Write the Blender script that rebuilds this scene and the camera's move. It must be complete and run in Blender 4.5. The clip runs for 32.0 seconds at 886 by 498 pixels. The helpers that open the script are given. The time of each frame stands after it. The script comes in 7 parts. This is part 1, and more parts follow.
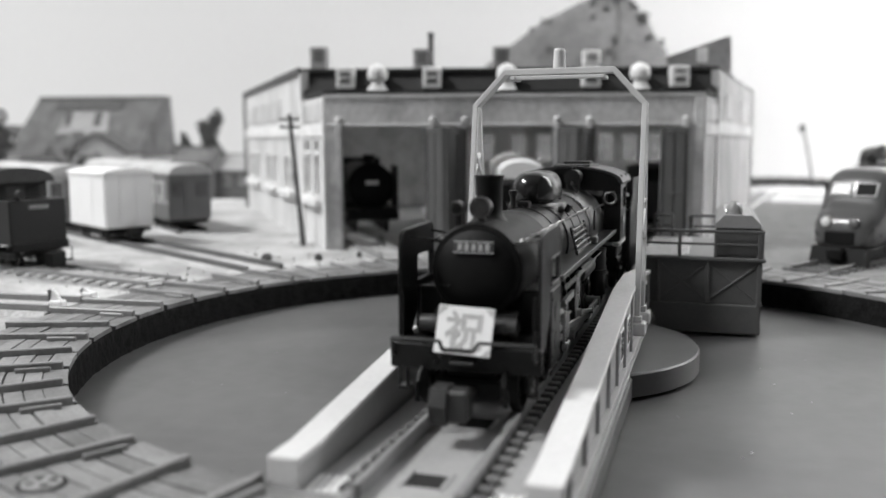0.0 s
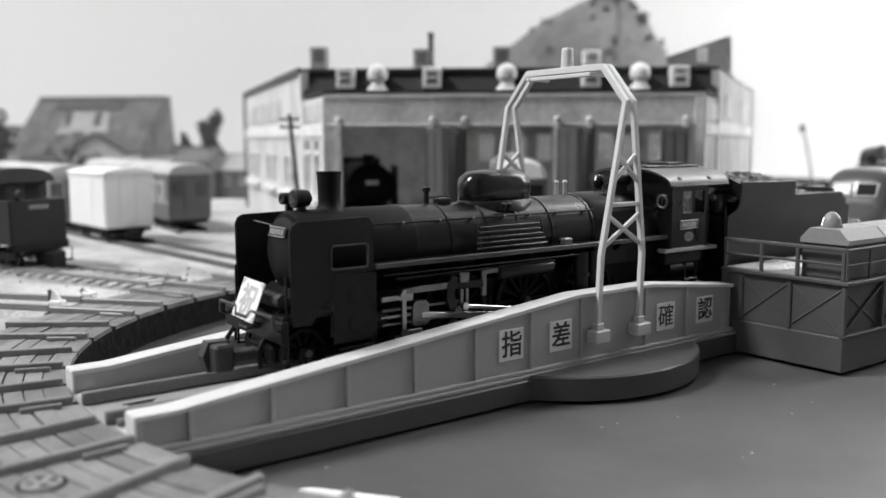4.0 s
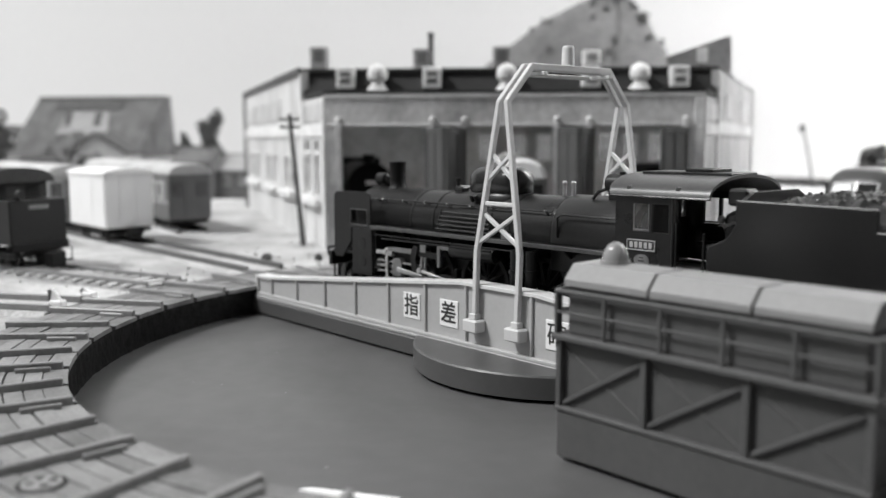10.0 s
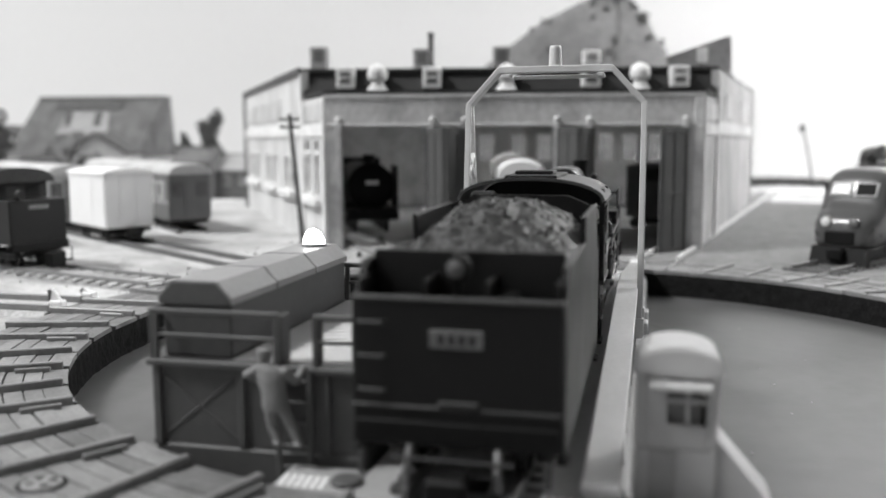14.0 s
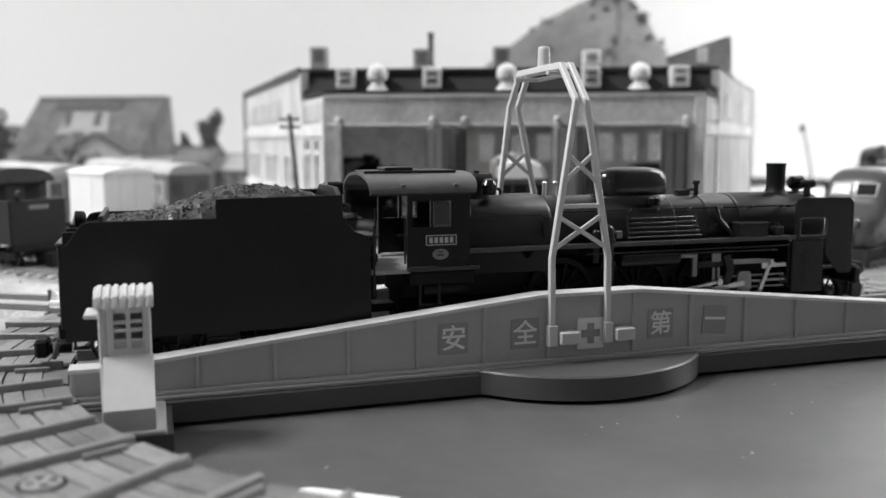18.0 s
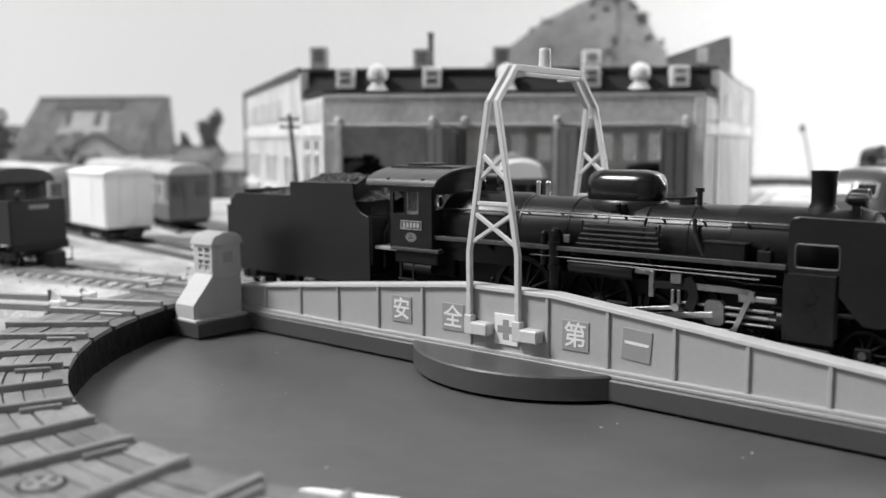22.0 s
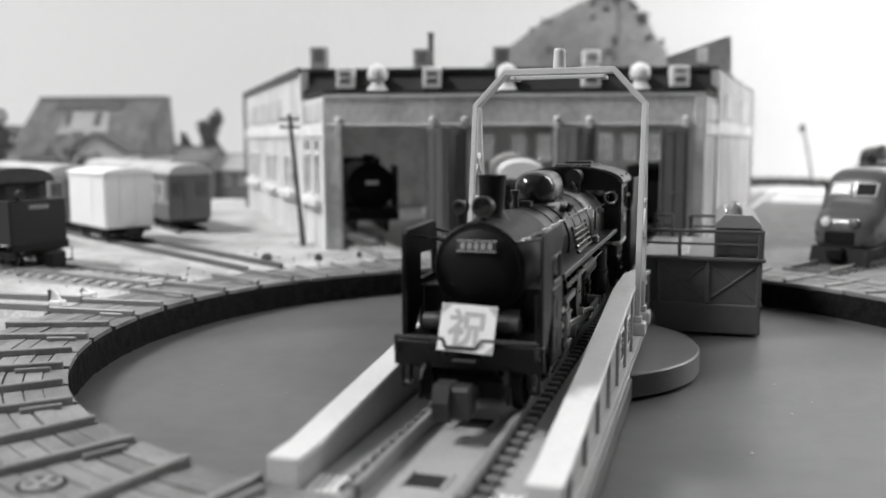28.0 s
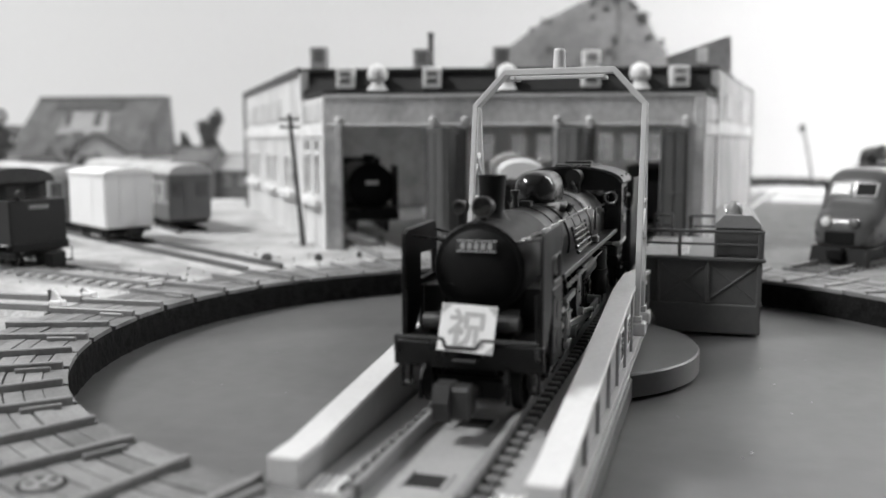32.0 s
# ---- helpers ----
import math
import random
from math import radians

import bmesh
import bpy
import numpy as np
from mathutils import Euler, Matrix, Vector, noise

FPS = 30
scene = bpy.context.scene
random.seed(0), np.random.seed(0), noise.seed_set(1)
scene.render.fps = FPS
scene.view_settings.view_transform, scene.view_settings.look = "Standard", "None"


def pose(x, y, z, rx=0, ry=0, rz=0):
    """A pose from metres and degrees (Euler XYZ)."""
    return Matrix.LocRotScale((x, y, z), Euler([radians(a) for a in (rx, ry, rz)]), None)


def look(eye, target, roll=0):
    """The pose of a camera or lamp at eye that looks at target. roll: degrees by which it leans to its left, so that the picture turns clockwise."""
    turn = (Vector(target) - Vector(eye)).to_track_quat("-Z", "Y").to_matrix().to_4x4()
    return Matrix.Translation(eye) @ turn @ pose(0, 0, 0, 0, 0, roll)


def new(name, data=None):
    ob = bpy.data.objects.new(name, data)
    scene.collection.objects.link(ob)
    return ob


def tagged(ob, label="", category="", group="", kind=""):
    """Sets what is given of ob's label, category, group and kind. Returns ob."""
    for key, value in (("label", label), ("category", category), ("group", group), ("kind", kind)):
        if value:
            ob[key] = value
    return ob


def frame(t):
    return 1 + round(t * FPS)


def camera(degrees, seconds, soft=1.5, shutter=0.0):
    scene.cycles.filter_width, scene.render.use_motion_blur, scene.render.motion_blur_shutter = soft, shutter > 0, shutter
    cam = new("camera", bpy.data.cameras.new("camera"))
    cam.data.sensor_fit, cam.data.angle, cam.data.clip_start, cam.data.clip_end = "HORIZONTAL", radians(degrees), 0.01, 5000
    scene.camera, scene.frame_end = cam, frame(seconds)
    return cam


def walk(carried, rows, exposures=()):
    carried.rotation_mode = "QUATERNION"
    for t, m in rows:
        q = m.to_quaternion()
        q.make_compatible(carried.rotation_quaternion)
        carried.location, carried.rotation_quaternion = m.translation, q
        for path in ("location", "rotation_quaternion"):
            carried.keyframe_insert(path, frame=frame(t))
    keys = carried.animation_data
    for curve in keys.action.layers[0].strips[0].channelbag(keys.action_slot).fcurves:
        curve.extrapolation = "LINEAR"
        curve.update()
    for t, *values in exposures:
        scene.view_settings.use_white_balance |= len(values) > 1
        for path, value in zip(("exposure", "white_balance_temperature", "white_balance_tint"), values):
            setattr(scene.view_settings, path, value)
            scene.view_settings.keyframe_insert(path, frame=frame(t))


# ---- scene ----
# A table-top railway in N gauge. Lengths in the build code are millimetres; MM turns them into metres.
MM = 0.001

cam = camera(52.99, 32.0, soft=1.5)
EYE = (0.0, -0.140, 0.0354)
VIEW = Vector((-math.sin(0.1260) * math.cos(0.1203), math.cos(0.1260) * math.cos(0.1203), -math.sin(0.1203)))
STAND = look(EYE, Vector(EYE) + VIEW, -0.17)
walk(cam, [(0.0, STAND), (32.0, STAND)], [(0.0, -0.09), (3.5, -0.08), (6.0, 0.03), (8.0, 0.03), (11.0, -0.09), (14.0, -0.02), (17.0, 0.0), (21.0, 0.0), (23.0, -0.08), (25.0, -0.11), (32.0, -0.11)])
cam.data.dof.use_dof = True
cam.data.dof.focus_distance = 0.128
cam.data.dof.aperture_fstop = 25.0

# ---- light: a white room with one ceiling lamp, and an added fill for the back wall ----
world = bpy.data.worlds.new("world")
scene.world = world
world.use_nodes = True
world.node_tree.nodes["Background"].inputs[0].default_value = (0.6, 0.6, 0.6, 1)
world.node_tree.nodes["Background"].inputs[1].default_value = 0.25
scene.view_settings.exposure = 0.0


def area_lamp(name, watts, size_x, size_y, m, shape="RECTANGLE"):
    data = bpy.data.lights.new(name, "AREA")
    data.energy, data.shape, data.size, data.size_y = watts, shape, size_x, size_y
    ob = new(name, data)
    ob.matrix_world = m
    return ob


CEILING = 1.35
LAMP_AT = (-1.04, -0.27)
area_lamp("ceiling_lamp_light", 40.0, 0.50, 0.50, look((*LAMP_AT, CEILING - 0.09), (LAMP_AT[0], LAMP_AT[1] + 0.001, 0.0)), "DISK")
# Fill lamp added to brighten the right of the back wall.
area_lamp("wall_fill_light", 10.8, 0.28, 0.70, look((0.57, 0.40, 0.52), (0.30, 0.66, 0.38)))


# ---- materials ----
def material(name, grey, rough=0.5, metal=0.0, vary=0.15, scale=0.4, bump=0.0, fine=4.0, spec=0.5, each=0.0, coat=0.0, stain=0.0, stain_scale=0.05, streak=1.0):
    """Grey paint or plastic with two scales of variation (scale and fine: per millimetre); stain: dark patches, drawn out upright by streak."""
    m = bpy.data.materials.new(name)
    m.use_nodes = True
    t = m.node_tree
    b = t.nodes["Principled BSDF"]
    b.inputs["Metallic"].default_value = metal
    b.inputs["Specular IOR Level"].default_value = spec
    b.inputs["Coat Weight"].default_value = coat
    co = t.nodes.new("ShaderNodeTexCoord")
    n1 = t.nodes.new("ShaderNodeTexNoise")
    n1.inputs["Scale"].default_value = scale * 1000
    n1.inputs["Detail"].default_value = 5
    n2 = t.nodes.new("ShaderNodeTexNoise")
    n2.inputs["Scale"].default_value = fine * 1000
    n2.inputs["Detail"].default_value = 3
    for n in (n1, n2):
        t.links.new(co.outputs["Object"], n.inputs["Vector"])
    add = t.nodes.new("ShaderNodeMath")
    add.operation = "ADD"
    t.links.new(n1.outputs["Fac"], add.inputs[0])
    t.links.new(n2.outputs["Fac"], add.inputs[1])
    ramp = t.nodes.new("ShaderNodeMapRange")
    ramp.inputs["From Min"].default_value, ramp.inputs["From Max"].default_value = 0.65, 1.35
    ramp.inputs["To Min"].default_value, ramp.inputs["To Max"].default_value = grey * (1 - vary), min(grey * (1 + vary), 0.95)
    t.links.new(add.outputs[0], ramp.inputs["Value"])
    out = ramp.outputs["Result"]
    if stain:
        mp = t.nodes.new("ShaderNodeMapping")
        mp.inputs["Scale"].default_value = (1, 1, 1 / streak)
        n3 = t.nodes.new("ShaderNodeTexNoise")
        n3.inputs["Scale"].default_value = stain_scale * 1000
        n3.inputs["Detail"].default_value = 4
        n3.inputs["Roughness"].default_value = 0.65
        t.links.new(co.outputs["Object"], mp.inputs["Vector"])
        t.links.new(mp.outputs["Vector"], n3.inputs["Vector"])
        r3 = t.nodes.new("ShaderNodeMapRange")
        r3.inputs["From Min"].default_value, r3.inputs["From Max"].default_value = 0.44, 0.66
        r3.inputs["To Min"].default_value, r3.inputs["To Max"].default_value = 1.0, 1 - stain
        t.links.new(n3.outputs["Fac"], r3.inputs["Value"])
        m3 = t.nodes.new("ShaderNodeMath")
        m3.operation = "MULTIPLY"
        t.links.new(out, m3.inputs[0])
        t.links.new(r3.outputs["Result"], m3.inputs[1])
        out = m3.outputs[0]
    if each:
        info = t.nodes.new("ShaderNodeObjectInfo")
        r2 = t.nodes.new("ShaderNodeMapRange")
        r2.inputs["To Min"].default_value, r2.inputs["To Max"].default_value = 1 - each, 1 + each
        t.links.new(info.outputs["Random"], r2.inputs["Value"])
        mul = t.nodes.new("ShaderNodeMath")
        mul.operation = "MULTIPLY"
        t.links.new(out, mul.inputs[0])
        t.links.new(r2.outputs["Result"], mul.inputs[1])
        out = mul.outputs[0]
    t.links.new(out, b.inputs["Base Color"])
    rr = t.nodes.new("ShaderNodeMapRange")
    rr.inputs["To Min"].default_value, rr.inputs["To Max"].default_value = max(rough - 0.1, 0.03), min(rough + 0.1, 1)
    t.links.new(n1.outputs["Fac"], rr.inputs["Value"])
    t.links.new(rr.outputs["Result"], b.inputs["Roughness"])
    if bump:
        bp = t.nodes.new("ShaderNodeBump")
        bp.inputs["Strength"].default_value = 0.5
        bp.inputs["Distance"].default_value = bump * MM
        t.links.new(add.outputs[0], bp.inputs["Height"])
        t.links.new(bp.outputs["Normal"], b.inputs["Normal"])
    return m


def glow(name, grey, strength):
    m = bpy.data.materials.new(name)
    m.use_nodes = True
    b = m.node_tree.nodes["Principled BSDF"]
    b.inputs["Base Color"].default_value = (0.9, 0.9, 0.9, 1)
    b.inputs["Emission Color"].default_value = (grey, grey, grey, 1)
    b.inputs["Emission Strength"].default_value = strength
    return m


def clear(name, rough=0.05, grey=0.9):
    m = bpy.data.materials.new(name)
    m.use_nodes = True
    b = m.node_tree.nodes["Principled BSDF"]
    b.inputs["Base Color"].default_value = (grey, grey, grey, 1)
    b.inputs["Roughness"].default_value = rough
    b.inputs["Transmission Weight"].default_value = 1.0
    b.inputs["IOR"].default_value = 1.45
    return m


ROOM_WHITE = material("room_white_paint", 0.70, 0.9, vary=0.02, scale=0.01, fine=0.2)
ROOM_WALL = material("room_pale_wallpaper", 0.59, 0.9, vary=0.02, scale=0.01, fine=0.2)
ROOM_GREY = material("room_grey_paper", 0.24, 0.9, vary=0.05, scale=0.01, fine=0.2)
ROOM_FLOOR = material("room_floor_wood", 0.30, 0.6, vary=0.2, scale=0.02, fine=0.3)
SAND = material("ground_scatter", 0.52, 0.95, vary=0.38, scale=0.05, bump=0.5, fine=1.3, stain=0.5, stain_scale=0.028)
BALLAST = material("ballast", 0.33, 0.95, vary=0.4, scale=0.3, bump=0.5, fine=1.6)
PIT_FLOOR = material("pit_floor_plastic", 0.108, 0.40, vary=0.12, scale=0.04, fine=0.25, bump=0.02, stain=0.16, stain_scale=0.06)
PIT_SPECK = material("dust", 0.42, 0.8, vary=0.3, scale=0.2)
PIT_WALL = material("pit_wall_plastic", 0.012, 0.85, vary=0.6, scale=0.5, bump=0.4, fine=2.0, spec=0.1)
DECK = material("deck_plastic", 0.215, 0.55, vary=0.28, scale=0.3, bump=0.08, fine=2.5, each=0.22, stain=0.3, stain_scale=0.12)
RAIL = material("rail_moulding", 0.22, 0.42, vary=0.18, scale=0.2, fine=2.0)
SLEEPER = material("sleeper", 0.10, 0.8, vary=0.3, scale=0.8, each=0.2)
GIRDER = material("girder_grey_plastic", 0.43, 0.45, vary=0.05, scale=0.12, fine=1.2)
# The girder plastic lightened, to stand for light on its top and ends.
GIRDER_LIT = material("girder_plastic_lit", 0.66, 0.45, vary=0.07, scale=0.15, fine=1.5)
GANTRY = material("gantry_plastic", 0.62, 0.42, vary=0.04, scale=0.2, fine=2.0)
BASE = material("bridge_base_plastic", 0.075, 0.40, vary=0.08, scale=0.08, fine=1.0)
BRIDGE_DECK = material("bridge_deck_plastic", 0.34, 0.5, vary=0.10, scale=0.15, fine=1.5)
CABINET = material("cabinet_plastic", 0.088, 0.58, vary=0.09, scale=0.1, fine=1.0, spec=0.35)
CABINET_TOP = material("cabinet_roof_plastic", 0.25, 0.5, vary=0.08, scale=0.12, fine=1.2)
BOOTH = material("booth_white_plastic", 0.58, 0.45, vary=0.03, scale=0.1, fine=1.0)
WHITE = material("white_print", 0.85, 0.6, vary=0.03, scale=0.3)
GREY_PRINT = material("grey_print", 0.32, 0.6, vary=0.05, scale=0.3)
INK = material("ink", 0.03, 0.6, vary=0.1, scale=0.5)
PENCIL = material("felt_pen", 0.48, 0.7, vary=0.15, scale=1.5)
BLACK = material("loco_black_paint", 0.010, 0.31, vary=0.3, scale=0.15, fine=1.5, bump=0.015, spec=0.28)
SATIN = material("loco_satin_black_paint", 0.011, 0.40, vary=0.3, scale=0.2, fine=1.5, spec=0.3, bump=0.02)
PIPE = material("polished_black_pipe", 0.05, 0.22, 0.8, vary=0.2, scale=0.5)
DULL_STEEL = material("dull_steel", 0.24, 0.42, 0.8, vary=0.25, scale=0.6)
FLOOR_PLATE = material("pale_footplate", 0.34, 0.55, vary=0.2, scale=0.3, fine=2.0)
# Black paint lightened to imitate light caught along edges.
LIT_EDGE = material("lit_black_edge", 0.055, 0.4, vary=0.35, scale=0.4, fine=2.0)
PIPE_BRIGHT = material("dark_metal_pipe", 0.09, 0.2, 0.85, vary=0.2, scale=0.5)
BLACK_MATT = material("tender_black_paint", 0.006, 0.4, vary=0.25, scale=0.1, fine=1.5, spec=0.4)
GLOSS = material("dome_gloss_black", 0.006, 0.2, vary=0.2, scale=0.2, fine=1.5)
ROOF_BLACK = material("cab_roof_black", 0.045, 0.34, vary=0.3, scale=0.15, fine=1.5, spec=0.7)
COUPLING = material("worn_dark_plastic", 0.035, 0.4, vary=0.3, scale=0.4, fine=1.5)
SOOT = material("smokebox_matt_black", 0.006, 0.55, vary=0.3, scale=0.3, fine=2.0, spec=0.2)
STEEL = material("bright_steel", 0.52, 0.32, 1.0, vary=0.15, scale=0.6)
BRASS = material("number_plate_metal", 0.55, 0.35, 0.8, vary=0.1, scale=0.8)
COAL = material("coal", 0.022, 0.40, vary=0.4, scale=0.6, bump=0.1, fine=3.0)
HOLE = material("dark_recess", 0.008, 0.9, vary=0.2, scale=0.5)
PANE = clear("window_pane")
SHED_PANE = clear("dusty_window_pane", 0.25, 0.35)
PALE_PANE = clear("pale_window_pane", 0.3, 0.75)
LENS = clear("lamp_lens", 0.1)
FROST = material("frosted_cap", 0.72, 0.25, vary=0.02, scale=0.5)
CAP_OFF = material("unlit_lamp_cap", 0.26, 0.25, vary=0.06, scale=0.5)
DULL = material("dull_grey_metal", 0.16, 0.45, 0.6, vary=0.15, scale=0.6)
LAMP_ON = glow("lit_lamp", 1.0, 14.0)


# ---- mesh tools (millimetres) ----
class Geo:
    def __init__(self):
        self.v, self.f = [], []

    def add(self, verts, faces, m=None):
        n = len(self.v)
        self.v += [tuple(m @ Vector(p)) if m else tuple(p) for p in verts]
        self.f += [tuple(n + i for i in f) for f in faces]
        return self

    def box(self, x0, x1, y0, y1, z0, z1, b=0.12, m=None):
        """A box with chamfered edges."""
        x0, x1, y0, y1, z0, z1 = min(x0, x1), max(x0, x1), min(y0, y1), max(y0, y1), min(z0, z1), max(z0, z1)
        b = min(b, 0.4 * min(x1 - x0, y1 - y0, z1 - z0))
        if b <= 0:
            vs = [(x, y, z) for x in (x0, x1) for y in (y0, y1) for z in (z0, z1)]
            return self.add(vs, [(0, 1, 3, 2), (4, 6, 7, 5), (0, 4, 5, 1), (2, 3, 7, 6), (0, 2, 6, 4), (1, 5, 7, 3)], m)
        vs, idx = [], {}
        for i, (x, sx) in enumerate(((x0, 1), (x1, -1))):
            for j, (y, sy) in enumerate(((y0, 1), (y1, -1))):
                for k, (z, sz) in enumerate(((z0, 1), (z1, -1))):
                    for a in range(3):
                        idx[i, j, k, a] = len(vs)
                        vs.append((x + (a != 0) * sx * b, y + (a != 1) * sy * b, z + (a != 2) * sz * b))
        fs = []
        for i in (0, 1):
            q = [idx[i, 0, 0, 0], idx[i, 1, 0, 0], idx[i, 1, 1, 0], idx[i, 0, 1, 0]]
            fs.append(q if i else q[::-1])
            q = [idx[0, i, 0, 1], idx[1, i, 0, 1], idx[1, i, 1, 1], idx[0, i, 1, 1]]
            fs.append(q[::-1] if i else q)
            q = [idx[0, 0, i, 2], idx[1, 0, i, 2], idx[1, 1, i, 2], idx[0, 1, i, 2]]
            fs.append(q if i else q[::-1])
        for a, c in ((0, 1), (1, 2), (0, 2)):
            for s in (0, 1):
                for u in (0, 1):
                    free = 3 - a - c
                    k0, k1 = [0, 0, 0], [0, 0, 0]
                    k0[a], k0[c], k0[free] = s, u, 0
                    k1[a], k1[c], k1[free] = s, u, 1
                    q = [idx[(*k0, a)], idx[(*k1, a)], idx[(*k1, c)], idx[(*k0, c)]]
                    fs.append(q)
        for i in (0, 1):
            for j in (0, 1):
                for k in (0, 1):
                    fs.append((idx[i, j, k, 0], idx[i, j, k, 1], idx[i, j, k, 2]))
        return self.add(vs, fs, m)

    def prism(self, poly, axis, a, b, m=None):
        """A polygon, in the plane across the axis, drawn out from a to b. x: (y, z); y: (x, z); z: (x, y)."""
        def p3(p, d):
            return {"x": (d, p[0], p[1]), "y": (p[0], d, p[1]), "z": (p[0], p[1], d)}[axis]
        n = len(poly)
        vs = [p3(p, a) for p in poly] + [p3(p, b) for p in poly]
        fs = [tuple(range(n))[::-1], tuple(range(n, 2 * n))] + [(i, (i + 1) % n, n + (i + 1) % n, n + i) for i in range(n)]
        return self.add(vs, fs, m)

    def cyl(self, p0, p1, r0, r1=None, n=16, m=None):
        r1 = r0 if r1 is None else r1
        p0, p1 = Vector(p0), Vector(p1)
        d = (p1 - p0).normalized()
        u = d.cross(Vector((0, 0, 1)) if abs(d.z) < 0.9 else Vector((1, 0, 0))).normalized()
        w = d.cross(u)
        vs = []
        for p, r in ((p0, r0), (p1, r1)):
            for i in range(n):
                a = 2 * math.pi * i / n
                vs.append(p + u * (r * math.cos(a)) + w * (r * math.sin(a)))
        fs = [tuple(range(n))[::-1], tuple(range(n, 2 * n))] + [(i, (i + 1) % n, n + (i + 1) % n, n + i) for i in range(n)]
        return self.add(vs, fs, m)

    def tube(self, pts, r, n=8):
        for a, b in zip(pts, pts[1:]):
            self.cyl(a, b, r, r, n)
        return self

    def lathe(self, profile, c, axis="z", n=24, m=None):
        """Turns (radius, along) round an axis through c."""
        def p3(r, h, a):
            x, y = r * math.cos(a), r * math.sin(a)
            return {"z": (c[0] + x, c[1] + y, c[2] + h), "x": (c[0] + h, c[1] + x, c[2] + y), "y": (c[0] + x, c[1] + h, c[2] + y)}[axis]
        vs = [p3(max(r, 0.001), h, 2 * math.pi * i / n) for r, h in profile for i in range(n)]
        k = len(profile)
        fs = [(j * n + i, j * n + (i + 1) % n, (j + 1) * n + (i + 1) % n, (j + 1) * n + i) for j in range(k - 1) for i in range(n)]
        fs += [tuple(range(n))[::-1], tuple(range((k - 1) * n, k * n))]
        return self.add(vs, fs, m)

    def loft(self, rings, m=None):
        n = len(rings[0])
        vs = [p for r in rings for p in r]
        fs = [(j * n + i, j * n + (i + 1) % n, (j + 1) * n + (i + 1) % n, (j + 1) * n + i) for j in range(len(rings) - 1) for i in range(n)]
        fs += [tuple(range(n))[::-1], tuple(range((len(rings) - 1) * n, len(rings) * n))]
        return self.add(vs, fs, m)

    def ball(self, c, r, n=14, sz=1.0):
        k = max(n // 2, 4)
        return self.lathe([(r * math.sin(math.pi * j / k), -r * sz * math.cos(math.pi * j / k)) for j in range(k + 1)], c, "z", n)

    def spoke_wheel(self, c, r, width, spokes):
        """A wheel round the y axis: tyre, spokes, hub."""
        x, y, z = c
        n = 28
        ring = [(r, -width / 2), (r, width / 2), (r * 0.86, width / 2), (r * 0.86, -width / 2)]
        vs = [(x + a * math.cos(2 * math.pi * i / n), y + h, z + a * math.sin(2 * math.pi * i / n)) for i in range(n) for a, h in ring]
        fs = [(i * 4 + j, i * 4 + (j + 1) % 4, ((i + 1) % n) * 4 + (j + 1) % 4, ((i + 1) % n) * 4 + j) for i in range(n) for j in range(4)]
        self.add(vs, fs)
        for i in range(spokes):
            self.spoke(c, r, i, spokes)
        return self.cyl((x, y - width * 0.6, z), (x, y + width * 0.6, z), r * 0.22, n=12)

    def spoke(self, c, r, i, spokes):
        x, y, z = c
        a = 2 * math.pi * i / spokes
        return self.cyl((x + 0.2 * r * math.cos(a), y, z + 0.2 * r * math.sin(a)), (x + 0.88 * r * math.cos(a), y, z + 0.88 * r * math.sin(a)), 0.07 * r, 0.05 * r, 5)


ORIGIN = {}


def finish(name, g, mat, origin, smooth=32, weld=False):
    me = bpy.data.meshes.new(name)
    o = Vector(origin)
    me.from_pydata([tuple((Vector(p) - o) * MM) for p in g.v], [], g.f)
    bm = bmesh.new()
    bm.from_mesh(me)
    if weld:
        bmesh.ops.remove_doubles(bm, verts=bm.verts, dist=1e-6)
    bmesh.ops.recalc_face_normals(bm, faces=bm.faces)
    bm.to_mesh(me)
    bm.free()
    me.materials.append(mat)
    if smooth:
        for p in me.polygons:
            p.use_smooth = True
        me.set_sharp_from_angle(angle=radians(smooth))
    return me


def thing(name, label, category, origin=(0, 0, 0), group="", turn=0.0, kind=""):
    """An Empty at the base of a thing; its parts are given in the space in which origin (millimetres) is named."""
    ob = new(name)
    ob.empty_display_size = 0.005
    ob.matrix_basis = pose(origin[0] * MM, origin[1] * MM, origin[2] * MM, 0, 0, turn)
    ORIGIN[ob.name] = Vector(origin) if not turn else Vector((0, 0, 0))
    return tagged(ob, label, category, group, kind)


def part(name, g, mat, parent, label="", smooth=32, weld=False):
    o = ORIGIN[parent.name]
    ob = new(name, finish(name, g, mat, o, smooth, weld))
    ob.parent = parent
    ORIGIN[ob.name] = o
    if label:
        ob["label"] = label
    return ob


def single(name, g, mat, label, category, origin=(0, 0, 0), group="", kind="", smooth=32):
    ob = new(name, finish(name, g, mat, origin, smooth))
    ob.location = Vector(origin) * MM
    ORIGIN[ob.name] = Vector(origin)
    return tagged(ob, label, category, group, kind)


def piece(name, me, parent, m):
    """A further object on a shared mesh, at a pose in the parent's space."""
    ob = new(name, me)
    ob.parent = parent
    ob.matrix_basis = m
    return ob


